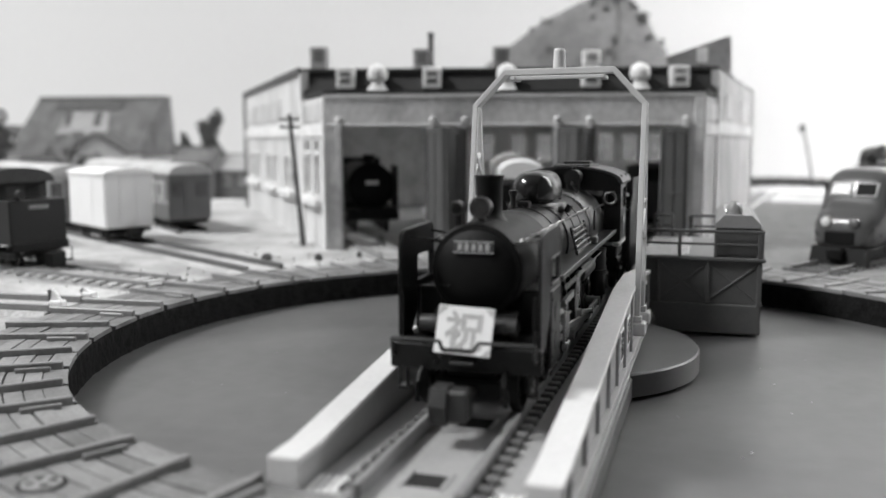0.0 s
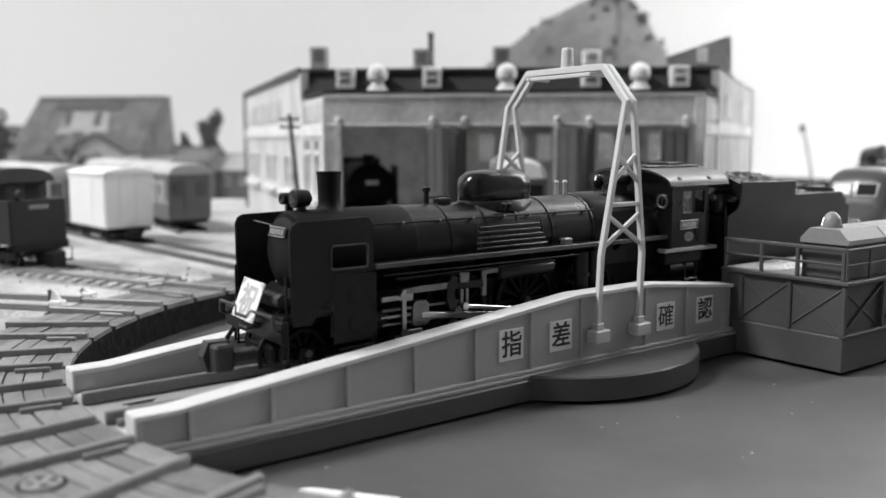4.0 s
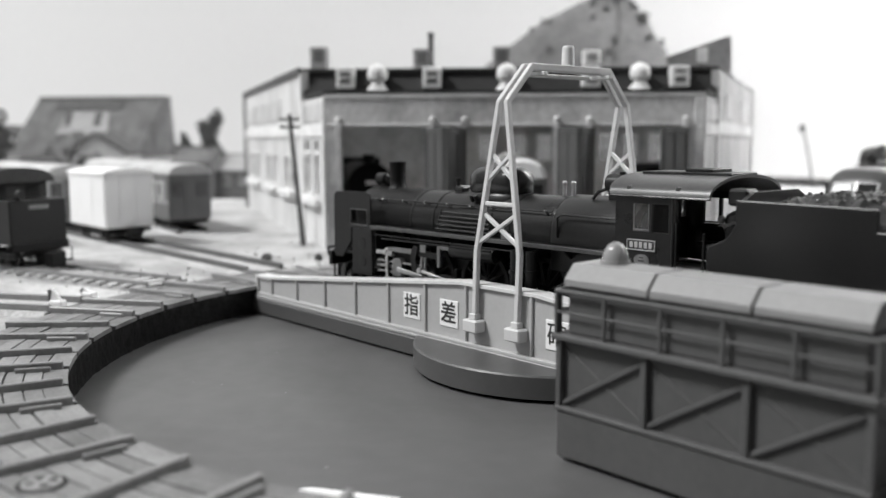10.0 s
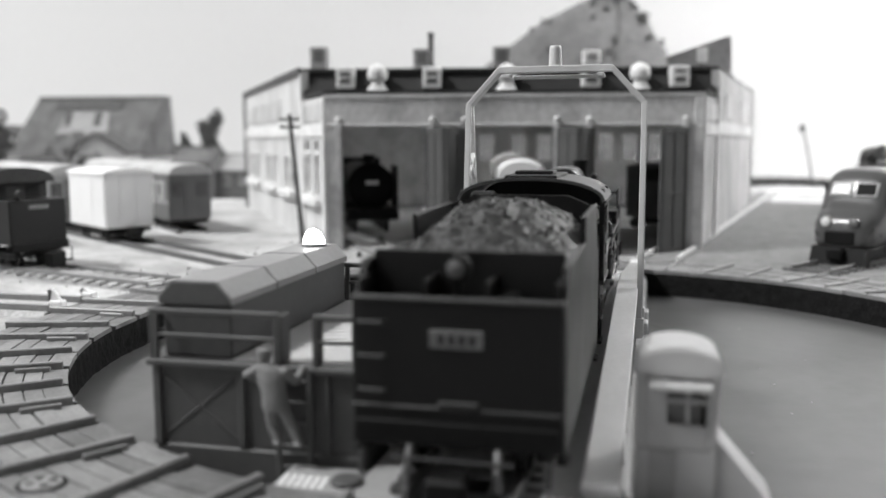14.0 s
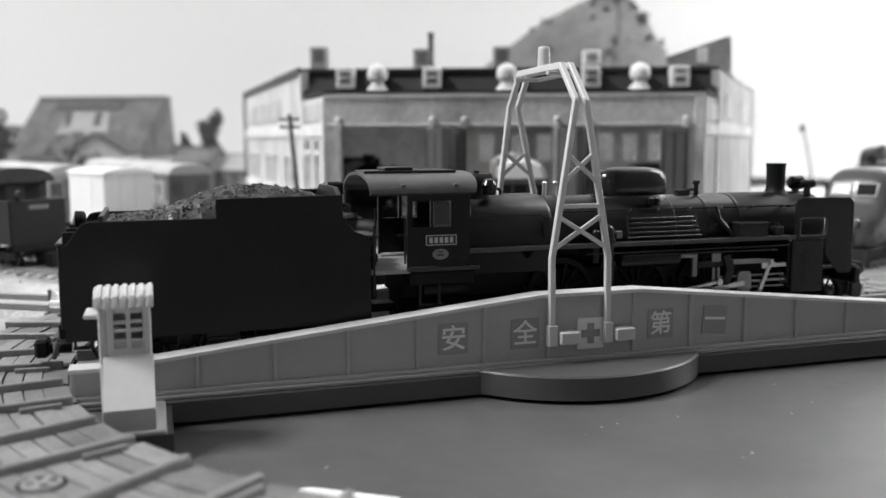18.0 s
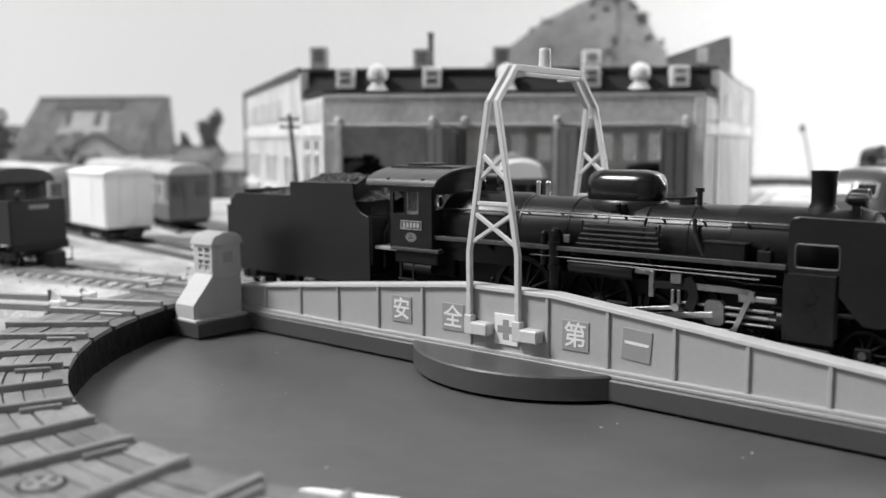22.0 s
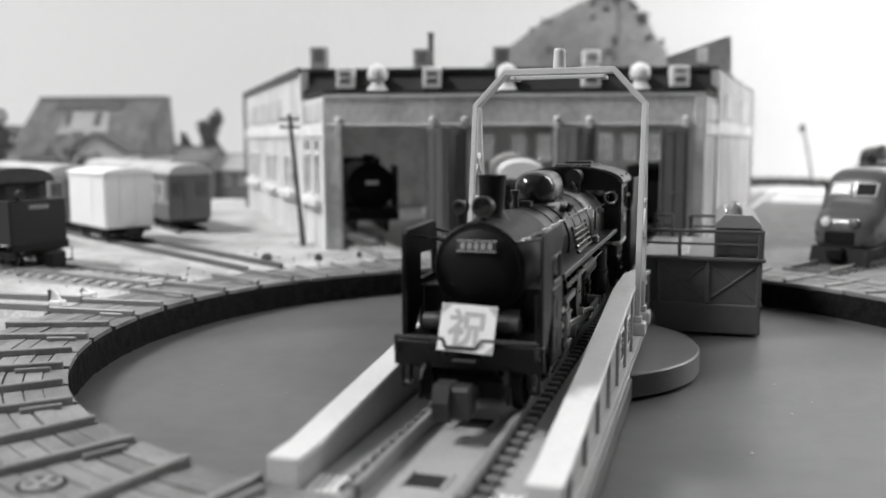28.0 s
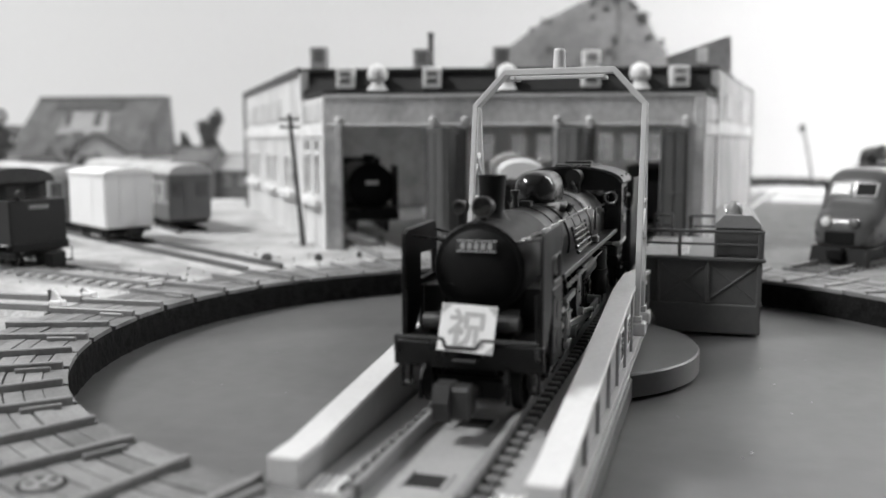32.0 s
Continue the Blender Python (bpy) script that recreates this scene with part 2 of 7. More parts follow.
def letters(text, height, depth, m):
    """Characters as flat solids about 0, 0, set by m (millimetres)."""
    cu = bpy.data.curves.new("letters", "FONT")
    cu.body, cu.size, cu.extrude, cu.align_x, cu.align_y = text, height, depth / 2, "CENTER", "CENTER"
    cu.resolution_u = 3
    cu.offset = {"確": 0.0, "祝": height * 0.024}.get(text, height * 0.012)
    tmp = new("letters", cu)
    me = bpy.data.meshes.new_from_object(tmp.evaluated_get(bpy.context.evaluated_depsgraph_get()))
    g = Geo()
    g.add([m @ v.co for v in me.vertices], [tuple(p.vertices) for p in me.polygons])
    bpy.data.objects.remove(tmp)
    bpy.data.meshes.remove(me)
    return g


def ring_sector(g, r0, r1, a0, a1, z0, z1, steps):
    """A flat curved slab between two radii and two angles (degrees)."""
    vs, fs = [], []
    full = abs(a1 - a0) >= 360
    for i in range(steps if full else steps + 1):
        a = radians(a0 + (a1 - a0) * i / steps)
        c, s = math.cos(a), math.sin(a)
        vs += [(r0 * c, r0 * s, z0), (r1 * c, r1 * s, z0), (r1 * c, r1 * s, z1), (r0 * c, r0 * s, z1)]
    n = len(vs) // 4
    for i in range(n if full else n - 1):
        k = (i + 1) % n
        for j in range(4):
            fs.append((i * 4 + j, i * 4 + (j + 1) % 4, k * 4 + (j + 1) % 4, k * 4 + j))
    if not full:
        fs += [(0, 1, 2, 3), ((n - 1) * 4 + 3, (n - 1) * 4 + 2, (n - 1) * 4 + 1, (n - 1) * 4)]
    return g.add(vs, fs)


# ---- turning of the bridge ----
TURN_FROM, RATE, REST = 1.467, 14.2166, -99.817
TURN_TO = TURN_FROM + 360.0 / RATE


# the turn drags a little past half way, runs ahead and drags again before it ends
LAG_T = [12.0, 12.5, 13.0, 13.5, 14.0, 14.75, 15.5, 16.5, 17.0, 17.6, 18.2, 21.0, 22.0, 23.0, 24.0, 24.5, 25.0, 25.5, 26.2, 26.7, 27.0, 27.3]
LAG_A = [0.0, 0.1, 0.5, 1.2, 1.75, 2.0, 1.85, 1.2, 0.6, 0.1, 0.0, 0.0, -0.4, -0.85, -0.8, -0.6, 0.05, 0.9, 1.6, 1.3, 0.4, 0.0]


def bridge_angle(t):
    return REST - RATE * (min(max(t, TURN_FROM), TURN_TO) - TURN_FROM) + float(np.interp(t, LAG_T, LAG_A))


TRACK_STEP = 14.4
TRACKS = [REST + 360 - TRACK_STEP * k for k in range(25)]
RIM, RIM_Z, GROUND_Z = 71.9, 5.7, 5.4

# ---- the room ----
def room():
    for name, b, mt, word in (("wall_north", (-1500, 620, 600, 640, -760, 1350), ROOM_WALL, "white"), ("wall_south", (-1500, 620, -1440, -1400, -760, 1350), ROOM_GREY, "grey"),
                              ("wall_west", (-1540, -1500, -1440, 640, -760, 1350), ROOM_GREY, "grey")):
        single(name, Geo().box(*b, b=0), mt, "plain %s papered wall of the room" % word, "wall", kind="structure")
    g = Geo()
    g.box(620, 660, -1440, 640, -760, 120, 0).box(620, 660, -1440, 640, 920, 1350, 0)
    g.box(620, 660, -1440, 220, 120, 920, 0).box(620, 660, 580, 640, 120, 920, 0)
    single("wall_east", g, ROOM_GREY, "plain grey papered wall with an added window", "wall", kind="structure")
    # Unseen window, made up to go with the fill lamp.
    w = thing("added_window", "unseen white framed window, added beside the wall fill", "window", (620, 0, 120), kind="structure")
    g = Geo()
    for y in (220, 385, 550):
        g.box(622, 650, y, y + 30, 120, 920, 2)
    for z in (120, 890):
        g.box(622, 650, 250, 385, z, z + 30, 2).box(622, 650, 415, 550, z, z + 30, 2)
    part("window_frame", g, ROOM_WHITE, w)
    for y in (250, 415):
        o = part("pane", Geo().box(634, 638, y, y + 135, 150, 890, 0), PANE, w)
        o.visible_shadow = False
    single("ceiling", Geo().box(-1540, 660, -1440, 640, 1350, 1380, 0), ROOM_WHITE, "plain white ceiling", "ceiling", kind="structure")
    single("floor", Geo().box(-1540, 660, -1440, 640, -800, -760, 0), ROOM_FLOOR, "brown wooden floor of the room", "floor", kind="structure")
    lx, ly = LAMP_AT[0] * 1000, LAMP_AT[1] * 1000
    l = thing("ceiling_lamp", "round white ceiling lamp", "lamp", (lx, ly, 1350))
    part("diffuser", Geo().lathe([(235, -75), (275, -60), (290, -30), (280, -8)], (lx, ly, 1350), n=40), FROST, l)
    part("lamp_base", Geo().lathe([(290, -8), (290, 0)], (lx, ly, 1350), n=40), ROOM_WHITE, l)
    t = thing("table", "plain wooden table that carries the model railway", "table", (0, 230, -760))
    part("tabletop", Geo().box(-900, 600, -90, 590, -50, -20, 3), ROOM_FLOOR, t)
    for x in (-850, 550):
        for y in (-50, 550):
            part("leg", Geo().box(x - 30, x + 30, y - 30, y + 30, -760, -50, 3), ROOM_FLOOR, t)


room()


# ---- the ground: one board with the round pit cut out ----
def ground():
    g = Geo()
    n = 150
    # rings from the pit's edge outwards, with a slight unevenness
    radii = [87.5, 92, 98, 106, 116, 130, 150, 175, 205, 240, 290, 350, 430, 520, 640, 800]
    vs, fs = [], []
    for r in radii:
        for i in range(n):
            a = 2 * math.pi * i / n
            x, y = r * math.cos(a), r * math.sin(a)
            x, y = max(-880, min(596, x)), max(-88, min(598, y))
            h = GROUND_Z + (0.9 * noise.noise((x * 0.03, y * 0.03, 0)) + 0.35 * noise.noise((x * 0.12, y * 0.12, 3)) if r > 100 else 0) - 0.4
            vs.append((x, y, h))
    for j in range(len(radii) - 1):
        for i in range(n):
            fs.append((j * n + i, j * n + (i + 1) % n, (j + 1) * n + (i + 1) % n, (j + 1) * n + i))
    g.add(vs, fs)
    single("ground", g, SAND, "pale sandy scattered ground of the model yard", "ground", kind="structure", smooth=60)
    single("baseboard", Geo().box(-890, 600, -90, 598, -20, -3, 1), ROOM_FLOOR, "wooden baseboard of the model railway", "board", kind="structure")


ground()


# ---- the pit, with its wall and deck ----
def pit():
    p = thing("turntable_pit", "round grey plastic turntable pit with a dark wall", "turntable pit", (0, 0, -3), kind="structure")
    g = Geo()
    n = 120
    prof = [(0.0, 0.0), (30, 0.0), (60, 0.0), (71.6, 0.0), (71.6, -3.0), (0.0, -3.0)]
    g.lathe(prof, (0, 0, 0), "z", n)
    part("pit_floor", g, PIT_FLOOR, p, "smooth grey plastic pit floor")
    g = Geo()
    prof = [(71.4, -2.9), (71.4, 0.4), (71.4, 1.4), (71.4, 2.4), (71.4, 3.4), (71.4, RIM_Z - 1.1), (71.6, RIM_Z - 0.7), (72.2, RIM_Z - 0.7), (72.55, RIM_Z - 1.0), (72.55, -2.9)]
    vs, fs = [], []
    n = 720
    for i in range(n):
        a = 2 * math.pi * i / n
        for r, h in prof:
            w = 0.3 * noise.noise((a * 40, h * 0.9, 0)) + 0.28 * noise.noise((a * 130, h * 1.7, 3)) if r < 72 else 0.0
            up = 0.28 * noise.noise((a * 34, 0, 0)) + 0.3 * noise.noise((a * 120, 0, 4)) if h > 4 else 0.0
            vs.append(((r + w) * math.cos(a), (r + w) * math.sin(a), h + up))
    k = len(prof)
    for i in range(n):
        for j in range(k):
            fs.append((i * k + j, i * k + (j + 1) % k, ((i + 1) % n) * k + (j + 1) % k, ((i + 1) % n) * k + j))
    g.add(vs, fs)
    part("pit_wall", g, PIT_WALL, p, "dark pit wall")
    return p


pit()
rnd = random.Random(21)
g = Geo()
for i in range(34):
    r, a = 66 * math.sqrt(rnd.random()), rnd.uniform(0, 2 * math.pi)
    x, y = r * math.cos(a), r * math.sin(a)
    x, y = (22.6, -38.6) if i == 0 else (x, y)
    q = rnd.uniform(0.06, 0.17) if i else 0.2
    l = q * rnd.uniform(1.0, 2.6)
    t = rnd.uniform(0, 3.1)
    m = Matrix.Translation((x, y, 0.06)) @ Matrix.Rotation(t, 4, "Z")
    g.add([(l, 0, 0), (-l, 0, 0), (0, q, 0), (0, -q, 0), (0, 0, 0.12), (0, 0, -0.06)], [(0, 2, 4), (2, 1, 4), (1, 3, 4), (3, 0, 4), (2, 0, 5), (1, 2, 5), (3, 1, 5), (0, 3, 5)], m)
single("pit_dust", g, PIT_SPECK, "pale dust specks scattered on the pit floor", "dust", kind="stuff", smooth=0)


# ---- the turntable bridge ----
BEACON = (-32.6, 27.3, 22.0)
BLINK, BLINK_FROM = 0.381, 0.56


def girder_top(x):
    x = abs(x)
    if x < 8.0:
        return 13.9
    if x > 66.0:
        return 8.1
    return 13.9 - (x - 8.0) * (13.9 - 8.1) / 58.0


def bridge():
    b = thing("turntable_bridge", "grey plastic turntable bridge with pale girders and a lattice arch", "turntable bridge")
    # dark base with the round middle
    g = Geo()
    g.box(-71.2, 71.2, -13.9, 13.9, 0.35, 3.4, 0.25)
    part("base_beam", g, BASE, b, "dark grey base")
    g = Geo()
    g.lathe([(21.9, 0.4), (22.4, 0.6), (22.4, 3.65), (22.15, 3.9), (0, 3.9)], (0, 0, 0), "z", 72)
    part("hub", g, BASE, b, "dark grey round hub")
    # deck
    g = Geo()
    g.box(-71.0, 71.0, -13.6, 13.6, 3.4, 4.0, 0.15).box(-70.8, 70.8, -9.9, 9.9, 4.0, 5.2, 0.15)
    part("bridge_deck", g, BRIDGE_DECK, b, "mid grey deck")
    for y in (-4.9, 4.1):
        part("rail", Geo().box(-70.9, 70.9, y, y + 0.8, 5.2, 6.75, 0.15), RAIL, b, "grey moulded rail")
    for s in (-1, 1):
        me = finish("rail_fixing", Geo().box(0, 1.35, s * 5.0, s * 6.5, 5.2, 5.95, 0.15), SLEEPER, (0, 0, 0))
        for i in range(56):
            piece("rail_fixing", me, b, pose((-68.8 + 2.5 * i) * MM, 0, 0))
    for x in (-65.2, -48, -30, -12, 12, 30, 48, 65.2):
        g = Geo()
        g.box(x - 1.5, x + 1.5, -1.7, 1.7, 5.15, 5.23, 0.02)
        part("deck_slot", g, HOLE, b, "dark rectangular slot")
        g = Geo()
        g.box(x - 1.9, x + 1.9, 1.7, 2.1, 5.2, 5.4, 0.05).box(x - 1.9, x + 1.9, -2.1, -1.7, 5.2, 5.4, 0.05)
        part("slot_rim", g, BRIDGE_DECK, b)
    for sx in (-1, 1):
        for sy in (-1, 1):
            g = Geo()
            for i in range(6):
                x, y = sx * 66.3, sy * ((12.9 if (sx, sy) == (-1, 1) else 5.7) + 0.75 * i)
                e = 2.7 if (sx, sy) == (-1, 1) else 3.8
                g.prism([(x, y), (x + sx * e, y - sy * 0.3), (x + sx * e, y + sy * 0.1), (x, y + sy * 0.4)], "z", 5.2, 5.27)
            part("hatched_marking", g, WHITE, b, "white hatched warning stripes")
    part("landing_plate", Geo().box(-69.2, -63.6, 9.95, 17.4, 3.4, 5.2, 0.15), BRIDGE_DECK, b)
    part("pivot_disc", Geo().lathe([(1.45, 0.0), (1.45, 0.35), (1.25, 0.5), (0.1, 0.5)], (-67.2, 10.9, 5.2), "z", 24), CABINET, b, "dark round plate")
    # girders
    studs = [6.9, 16.6, 26.3, 35.9, 45.6, 55.3, 64.6]
    xs = [-70.4, -66.0, -8.0, 8.0, 66.0, 70.4]
    for s in (-1, 1):
        end = -28.3 if s > 0 else -70.2
        line = [x for x in xs if x > end]
        gr = part("girder", Geo().prism([(end, 4.0)] + [(x, girder_top(x) - 0.4) for x in [end] + line[1 if s < 0 else 0:-1] + [70.2]] + [(70.2, 4.0)], "y", s * 10.2, s * 12.55), GIRDER, b, "pale grey plate girder")
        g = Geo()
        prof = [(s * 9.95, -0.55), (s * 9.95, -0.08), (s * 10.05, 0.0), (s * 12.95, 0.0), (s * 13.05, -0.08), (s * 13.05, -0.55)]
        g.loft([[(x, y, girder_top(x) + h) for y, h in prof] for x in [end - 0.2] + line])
        # The flange's paler colour imitates light falling on it from above.
        part("top_flange", g, GIRDER_LIT, gr, "top flange with light from above in its pale colour")
        part("bottom_flange", Geo().box(end - 0.2, 70.4, s * 12.3, s * 13.25, 4.0, 4.55, 0.1), GIRDER, gr)
        for x in [v for v in [a * k for a in studs for k in (-1, 1)] + [-70.0, 70.0] if v > end - 0.3]:
            part("stiffener", Geo().box(x - 0.28, x + 0.28, s * 12.4, s * 12.95, 4.4, girder_top(x) - 0.4, 0.1), GIRDER, gr)
        part("end_plate", Geo().box(70.2, 70.5, s * 10.0, s * 13.0, 4.0, girder_top(70.2) - 0.05, 0.12), GIRDER_LIT, gr, "pale girder end")
        # square plates with one character each
        side = [(20.1, "指"), (10.9, "差"), (-11.7, "確"), (-21.4, "認")] if s > 0 else [(-21.1, "安"), (-10.4, "全"), (11.5, "第"), (20.9, "一")]
        plate_mat, sign_mat = (WHITE, INK) if s > 0 else (GREY_PRINT, WHITE)
        for x, ch in side:
            z = 8.35
            tilt = -4 if ch == "一" else 0
            m = Matrix.Translation((x, s * 12.62, z)) @ pose(0, 0, 0, 90, 0, 180 if s > 0 else 0) @ pose(0, 0, 0, 0, 0, tilt)
            pl = part("character_plate", Geo().box(-2.15, 2.15, -2.15, 2.15, -0.1, 0.1, 0.06, m), plate_mat, b,
                      "white square plate with a black character" if s > 0 else "grey square plate with a white character")
            part("character", letters(ch, 3.75, 0.08, m @ pose(0, -0.12, 0.12)), sign_mat, pl)
        if s < 0:
            m = Matrix.Translation((-0.2, -12.75, 7.75)) @ pose(0, 0, 0, 90, 0, 0)
            cr = part("cross_plate", Geo().box(-2.1, 2.1, -2.3, 2.3, -0.15, 0.15, 0.06, m), WHITE, b, "white plate with a grey safety cross")
            g = Geo()
            g.box(-1.5, 1.5, -0.55, 0.55, 0.12, 0.2, 0.02, m).box(-0.55, 0.55, -1.5, -0.55, 0.12, 0.2, 0.02, m).box(-0.55, 0.55, 0.55, 1.5, 0.12, 0.2, 0.02, m)
            part("cross", g, GREY_PRINT, cr)
    # the arch: it leans a little and stands skew on the girders
    def off(side, z):
        return -0.15 - 1.45 * (z - 8) / 33 if side > 0 else -2.15 - 0.35 * (z - 8) / 33

    kx = -2.2
    a = part("arch", Geo().cyl((kx, 0, 46.6), (kx, 0, 49.4), 1.0, 0.9, 20).lathe([(0.9, 0), (0.75, 0.3), (0.1, 0.38)], (kx, 0, 49.4), "z", 20), GANTRY, b, "pale lattice arch over the track")

    def bar(g, p, q, w=0.42, d=0.42):
        """A square bar between two points."""
        p, q = Vector(p), Vector(q)
        h = (q - p).length
        ax = (q - p).normalized()
        u = ax.cross(Vector((0, 1, 0)) if abs(ax.y) < 0.7 else Vector((1, 0, 0))).normalized()
        v = ax.cross(u)
        m = Matrix((u, v, ax)).transposed().to_4x4()
        m.translation = p
        g.box(-w, w, -d, d, 0, h, 0.1, m)

    for x in (-0.72, 0.72):
        g = Geo()
        bar(g, (off(-1, 46) + x, -8.7, 46.2), (off(1, 46) + x, 8.7, 46.2), 0.5, 0.42)
        part("crossbeam", g, GANTRY, a)
    g = Geo()
    for s in (-1, 1):
        bar(g, (off(s, 46) - 2.3, s * 7.0, 45.2), (off(s, 46) + 2.3, s * 7.0, 45.2), 0.3, 0.4)
    part("cable_bar", g, GANTRY, a)
    g = Geo()
    bar(g, (off(-1, 45) + 1.7, -7.4, 45.2), (off(1, 45) + 1.7, 7.4, 45.2), 0.3, 0.3)
    part("tie_bar", g, GANTRY, a)
    for s in (-1, 1):
        y = s * 13.3

        def leg_x(z):
            return 4.4 if z <= 19.2 else 4.4 - (z - 19.2) * 3.65 / 22.0
        for sx in (-1, 1):
            g = Geo()
            bar(g, (off(s, 8.4) + sx * 4.4, y, 6.6 if s < 0 else 8.4), (off(s, 19.2) + sx * 4.4, y, 19.2))
            bar(g, (off(s, 19.0) + sx * 4.4, y, 19.0), (off(s, 41.2) + sx * 0.75, y, 41.2))
            part("leg", g, GANTRY, a)
            g = Geo()
            bar(g, (off(s, 41.0) + sx * 0.75, y, 41.0), (off(s, 46.3) + sx * 0.75, s * 8.4, 46.35))
            part("haunch", g, GANTRY, a)
            lx = off(s, 8.4) + sx * 4.4
            fx = lx if s > 0 else lx + 2.45
            part("foot", Geo().box(fx - 1.55, fx + 1.55, s * 12.5, s * 14.6, 6.6, 8.5, 0.2), GANTRY, a)
            part("socket", Geo().box(lx - 0.7, lx + 0.7, s * 12.7, s * 14.0, 8.5 if s > 0 else 6.4, 9.4, 0.1), GANTRY, a)
        for z0, z1 in ((20.2, 24.9), (29.6, 33.6)):
            for k in (-1, 1):
                g = Geo()
                bar(g, (off(s, z0) - k * leg_x(z0), y - s * 0.06 * (k + 1), z0), (off(s, z1) + k * leg_x(z1), y - s * 0.06 * (k + 1), z1), 0.3, 0.3)
                part("cross_brace", g, GANTRY, a)
        g = Geo()
        bar(g, (off(s, 26.3) - leg_x(26.3), y, 26.3), (off(s, 26.3) + leg_x(26.3), y, 26.3), 0.3, 0.3)
        part("tie", g, GANTRY, a)
    # machinery cabinet
    c = part("cabinet", Geo().box(-63.0, -28.6, 10.4, 32.3, 0.5, 6.0, 0.25).box(-62.7, -28.9, 10.4, 31.6, 6.0, 13.8, 0.1), CABINET, b, "dark grey machinery cabinet with braced sides")
    part("platform", Geo().box(-63.4, -28.2, 10.6, 32.9, 13.8, 14.5, 0.15), CABINET, c)
    bays = [-28.9, -40.1, -51.4, -62.7]
    for x in bays:
        part("post", Geo().box(x - 0.4, x + 0.4, 31.5, 32.35, 6.0, 13.8, 0.12), CABINET, c)
    part("ledge", Geo().box(-63.1, -28.5, 31.4, 32.5, 5.8, 6.35, 0.12), CABINET, c)
    for x0, x1 in zip(bays, bays[1:]):
        g = Geo()
        bar(g, (x0 - 0.4, 31.62, 12.9), (x1 + 0.4, 31.62, 6.6), 0.16, 0.14)
        part("brace", g, CABINET, c)
        g = Geo()
        bar(g, (x1 + 0.4, 31.8, 12.9), (x0 - 0.4, 31.8, 6.6), 0.27, 0.27)
        part("brace", g, CABINET, c)
    for x, sx in ((-28.9, 1), (-62.7, -1)):
        for y in (10.9, 14.3, 23.0, 31.9):
            part("post", Geo().box(x - 0.35 * sx, x + 0.35 * sx, y - 0.4, y + 0.4, 6.0, 13.8, 0.12), CABINET, c)
        for y0, y1 in ((14.5, 22.8), (23.2, 31.6)):
            if sx < 0 and y0 < 20:
                continue
            g = Geo()
            bar(g, (x, y0, 6.6), (x, y1, 13.2), 0.16, 0.16)
            bar(g, (x, y1, 6.6), (x, y0, 13.2), 0.1, 0.12)
            part("brace", g, CABINET, c)
    # housing on the platform
    part("housing", Geo().box(-61.9, -29.6, 24.3, 31.6, 14.5, 20.0, 0.2), CABINET, c, "dark grey machine housing")
    for x0, x1 in ((-62.2, -51.7), (-51.3, -40.4), (-40.0, -29.3)):
        pr = [(24.1, 19.8), (31.9, 19.8), (31.9, 20.5), (30.4, 22.1), (25.6, 22.1), (24.1, 20.5)]
        part("roof_panel", Geo().prism(pr, "x", x0, x1), CABINET_TOP, c, "lighter grey chamfered roof panel")
    part("roof_end", Geo().prism([(24.3, 19.8), (31.7, 19.8), (31.7, 20.4), (30.3, 21.9), (25.7, 21.9), (24.3, 20.4)], "x", -62.3, -62.2), CABINET, c)
    for y in (18.7, 15.3):
        part("gate_plate", Geo().box(-63.3, -61.3, y - 0.2, y + 0.2, 14.5, 19.3, 0.12), CABINET, c)
    # railings
    g = Geo()
    g.box(-63.2, -28.4, 32.1, 32.6, 18.95, 19.45, 0.15).box(-63.2, -28.4, 32.2, 32.45, 16.75, 17.05, 0.1)
    for x in (-28.6, -35.1, -42.0, -48.9, -55.9, -63.0):
        g.box(x - 0.24, x + 0.24, 32.15, 32.5, 14.5, 18.95, 0.1)
    part("side_railing", g, CABINET, c)
    for x in (-28.55, -63.05):
        g = Geo()
        runs = ((11.0, 32.1),) if x > -40 else ((11.0, 15.5), (18.8, 32.1))
        for y0, y1 in runs:
            g.box(x - 0.25, x + 0.25, y0, y1, 18.9, 19.5, 0.12).box(x - 0.2, x + 0.2, y0, y1, 16.7, 17.1, 0.1)
            for y in {y0, y1 - 0.6, *([17.7, 24.0] if x > -40 else [])}:
                g.box(x - 0.25, x + 0.25, y, y + 0.6, 14.5, 18.9, 0.1)
        part("end_railing", g, CABINET, c)
    g = Geo()
    for y in (19.0, 15.8):
        g.box(-63.5, -63.2, y - 0.3, y + 0.3, 1.0, 14.4, 0.1)
    for i in range(6):
        g.box(-63.5, -63.2, 16.1, 18.7, 2.4 + 2.1 * i, 2.8 + 2.1 * i, 0.08)
    part("ladder", g, CABINET, c)
    part("walkway", Geo().box(-62.6, -29.0, 11.2, 24.1, 14.5, 14.56, 0), CABINET_TOP, c)
    g = Geo()
    for i in range(18):
        x = -62.2 + 1.75 * i
        g.prism([(x + 2.9, 11.4), (x + 3.62, 11.4), (x + 0.72, 19.6), (x, 19.6)], "z", 14.56, 14.6)
    part("walkway_stripes", g, WHITE, c, "white hatched walkway stripes")
    part("beacon_cap", Geo().cyl((BEACON[0], BEACON[1], 22.05), (BEACON[0], BEACON[1], 22.5), 1.6, 1.6, 24), CABINET_TOP, c, "round lamp foot")
    # the turning lamp: one half of the cap is lit, the other is plain
    lamp = None
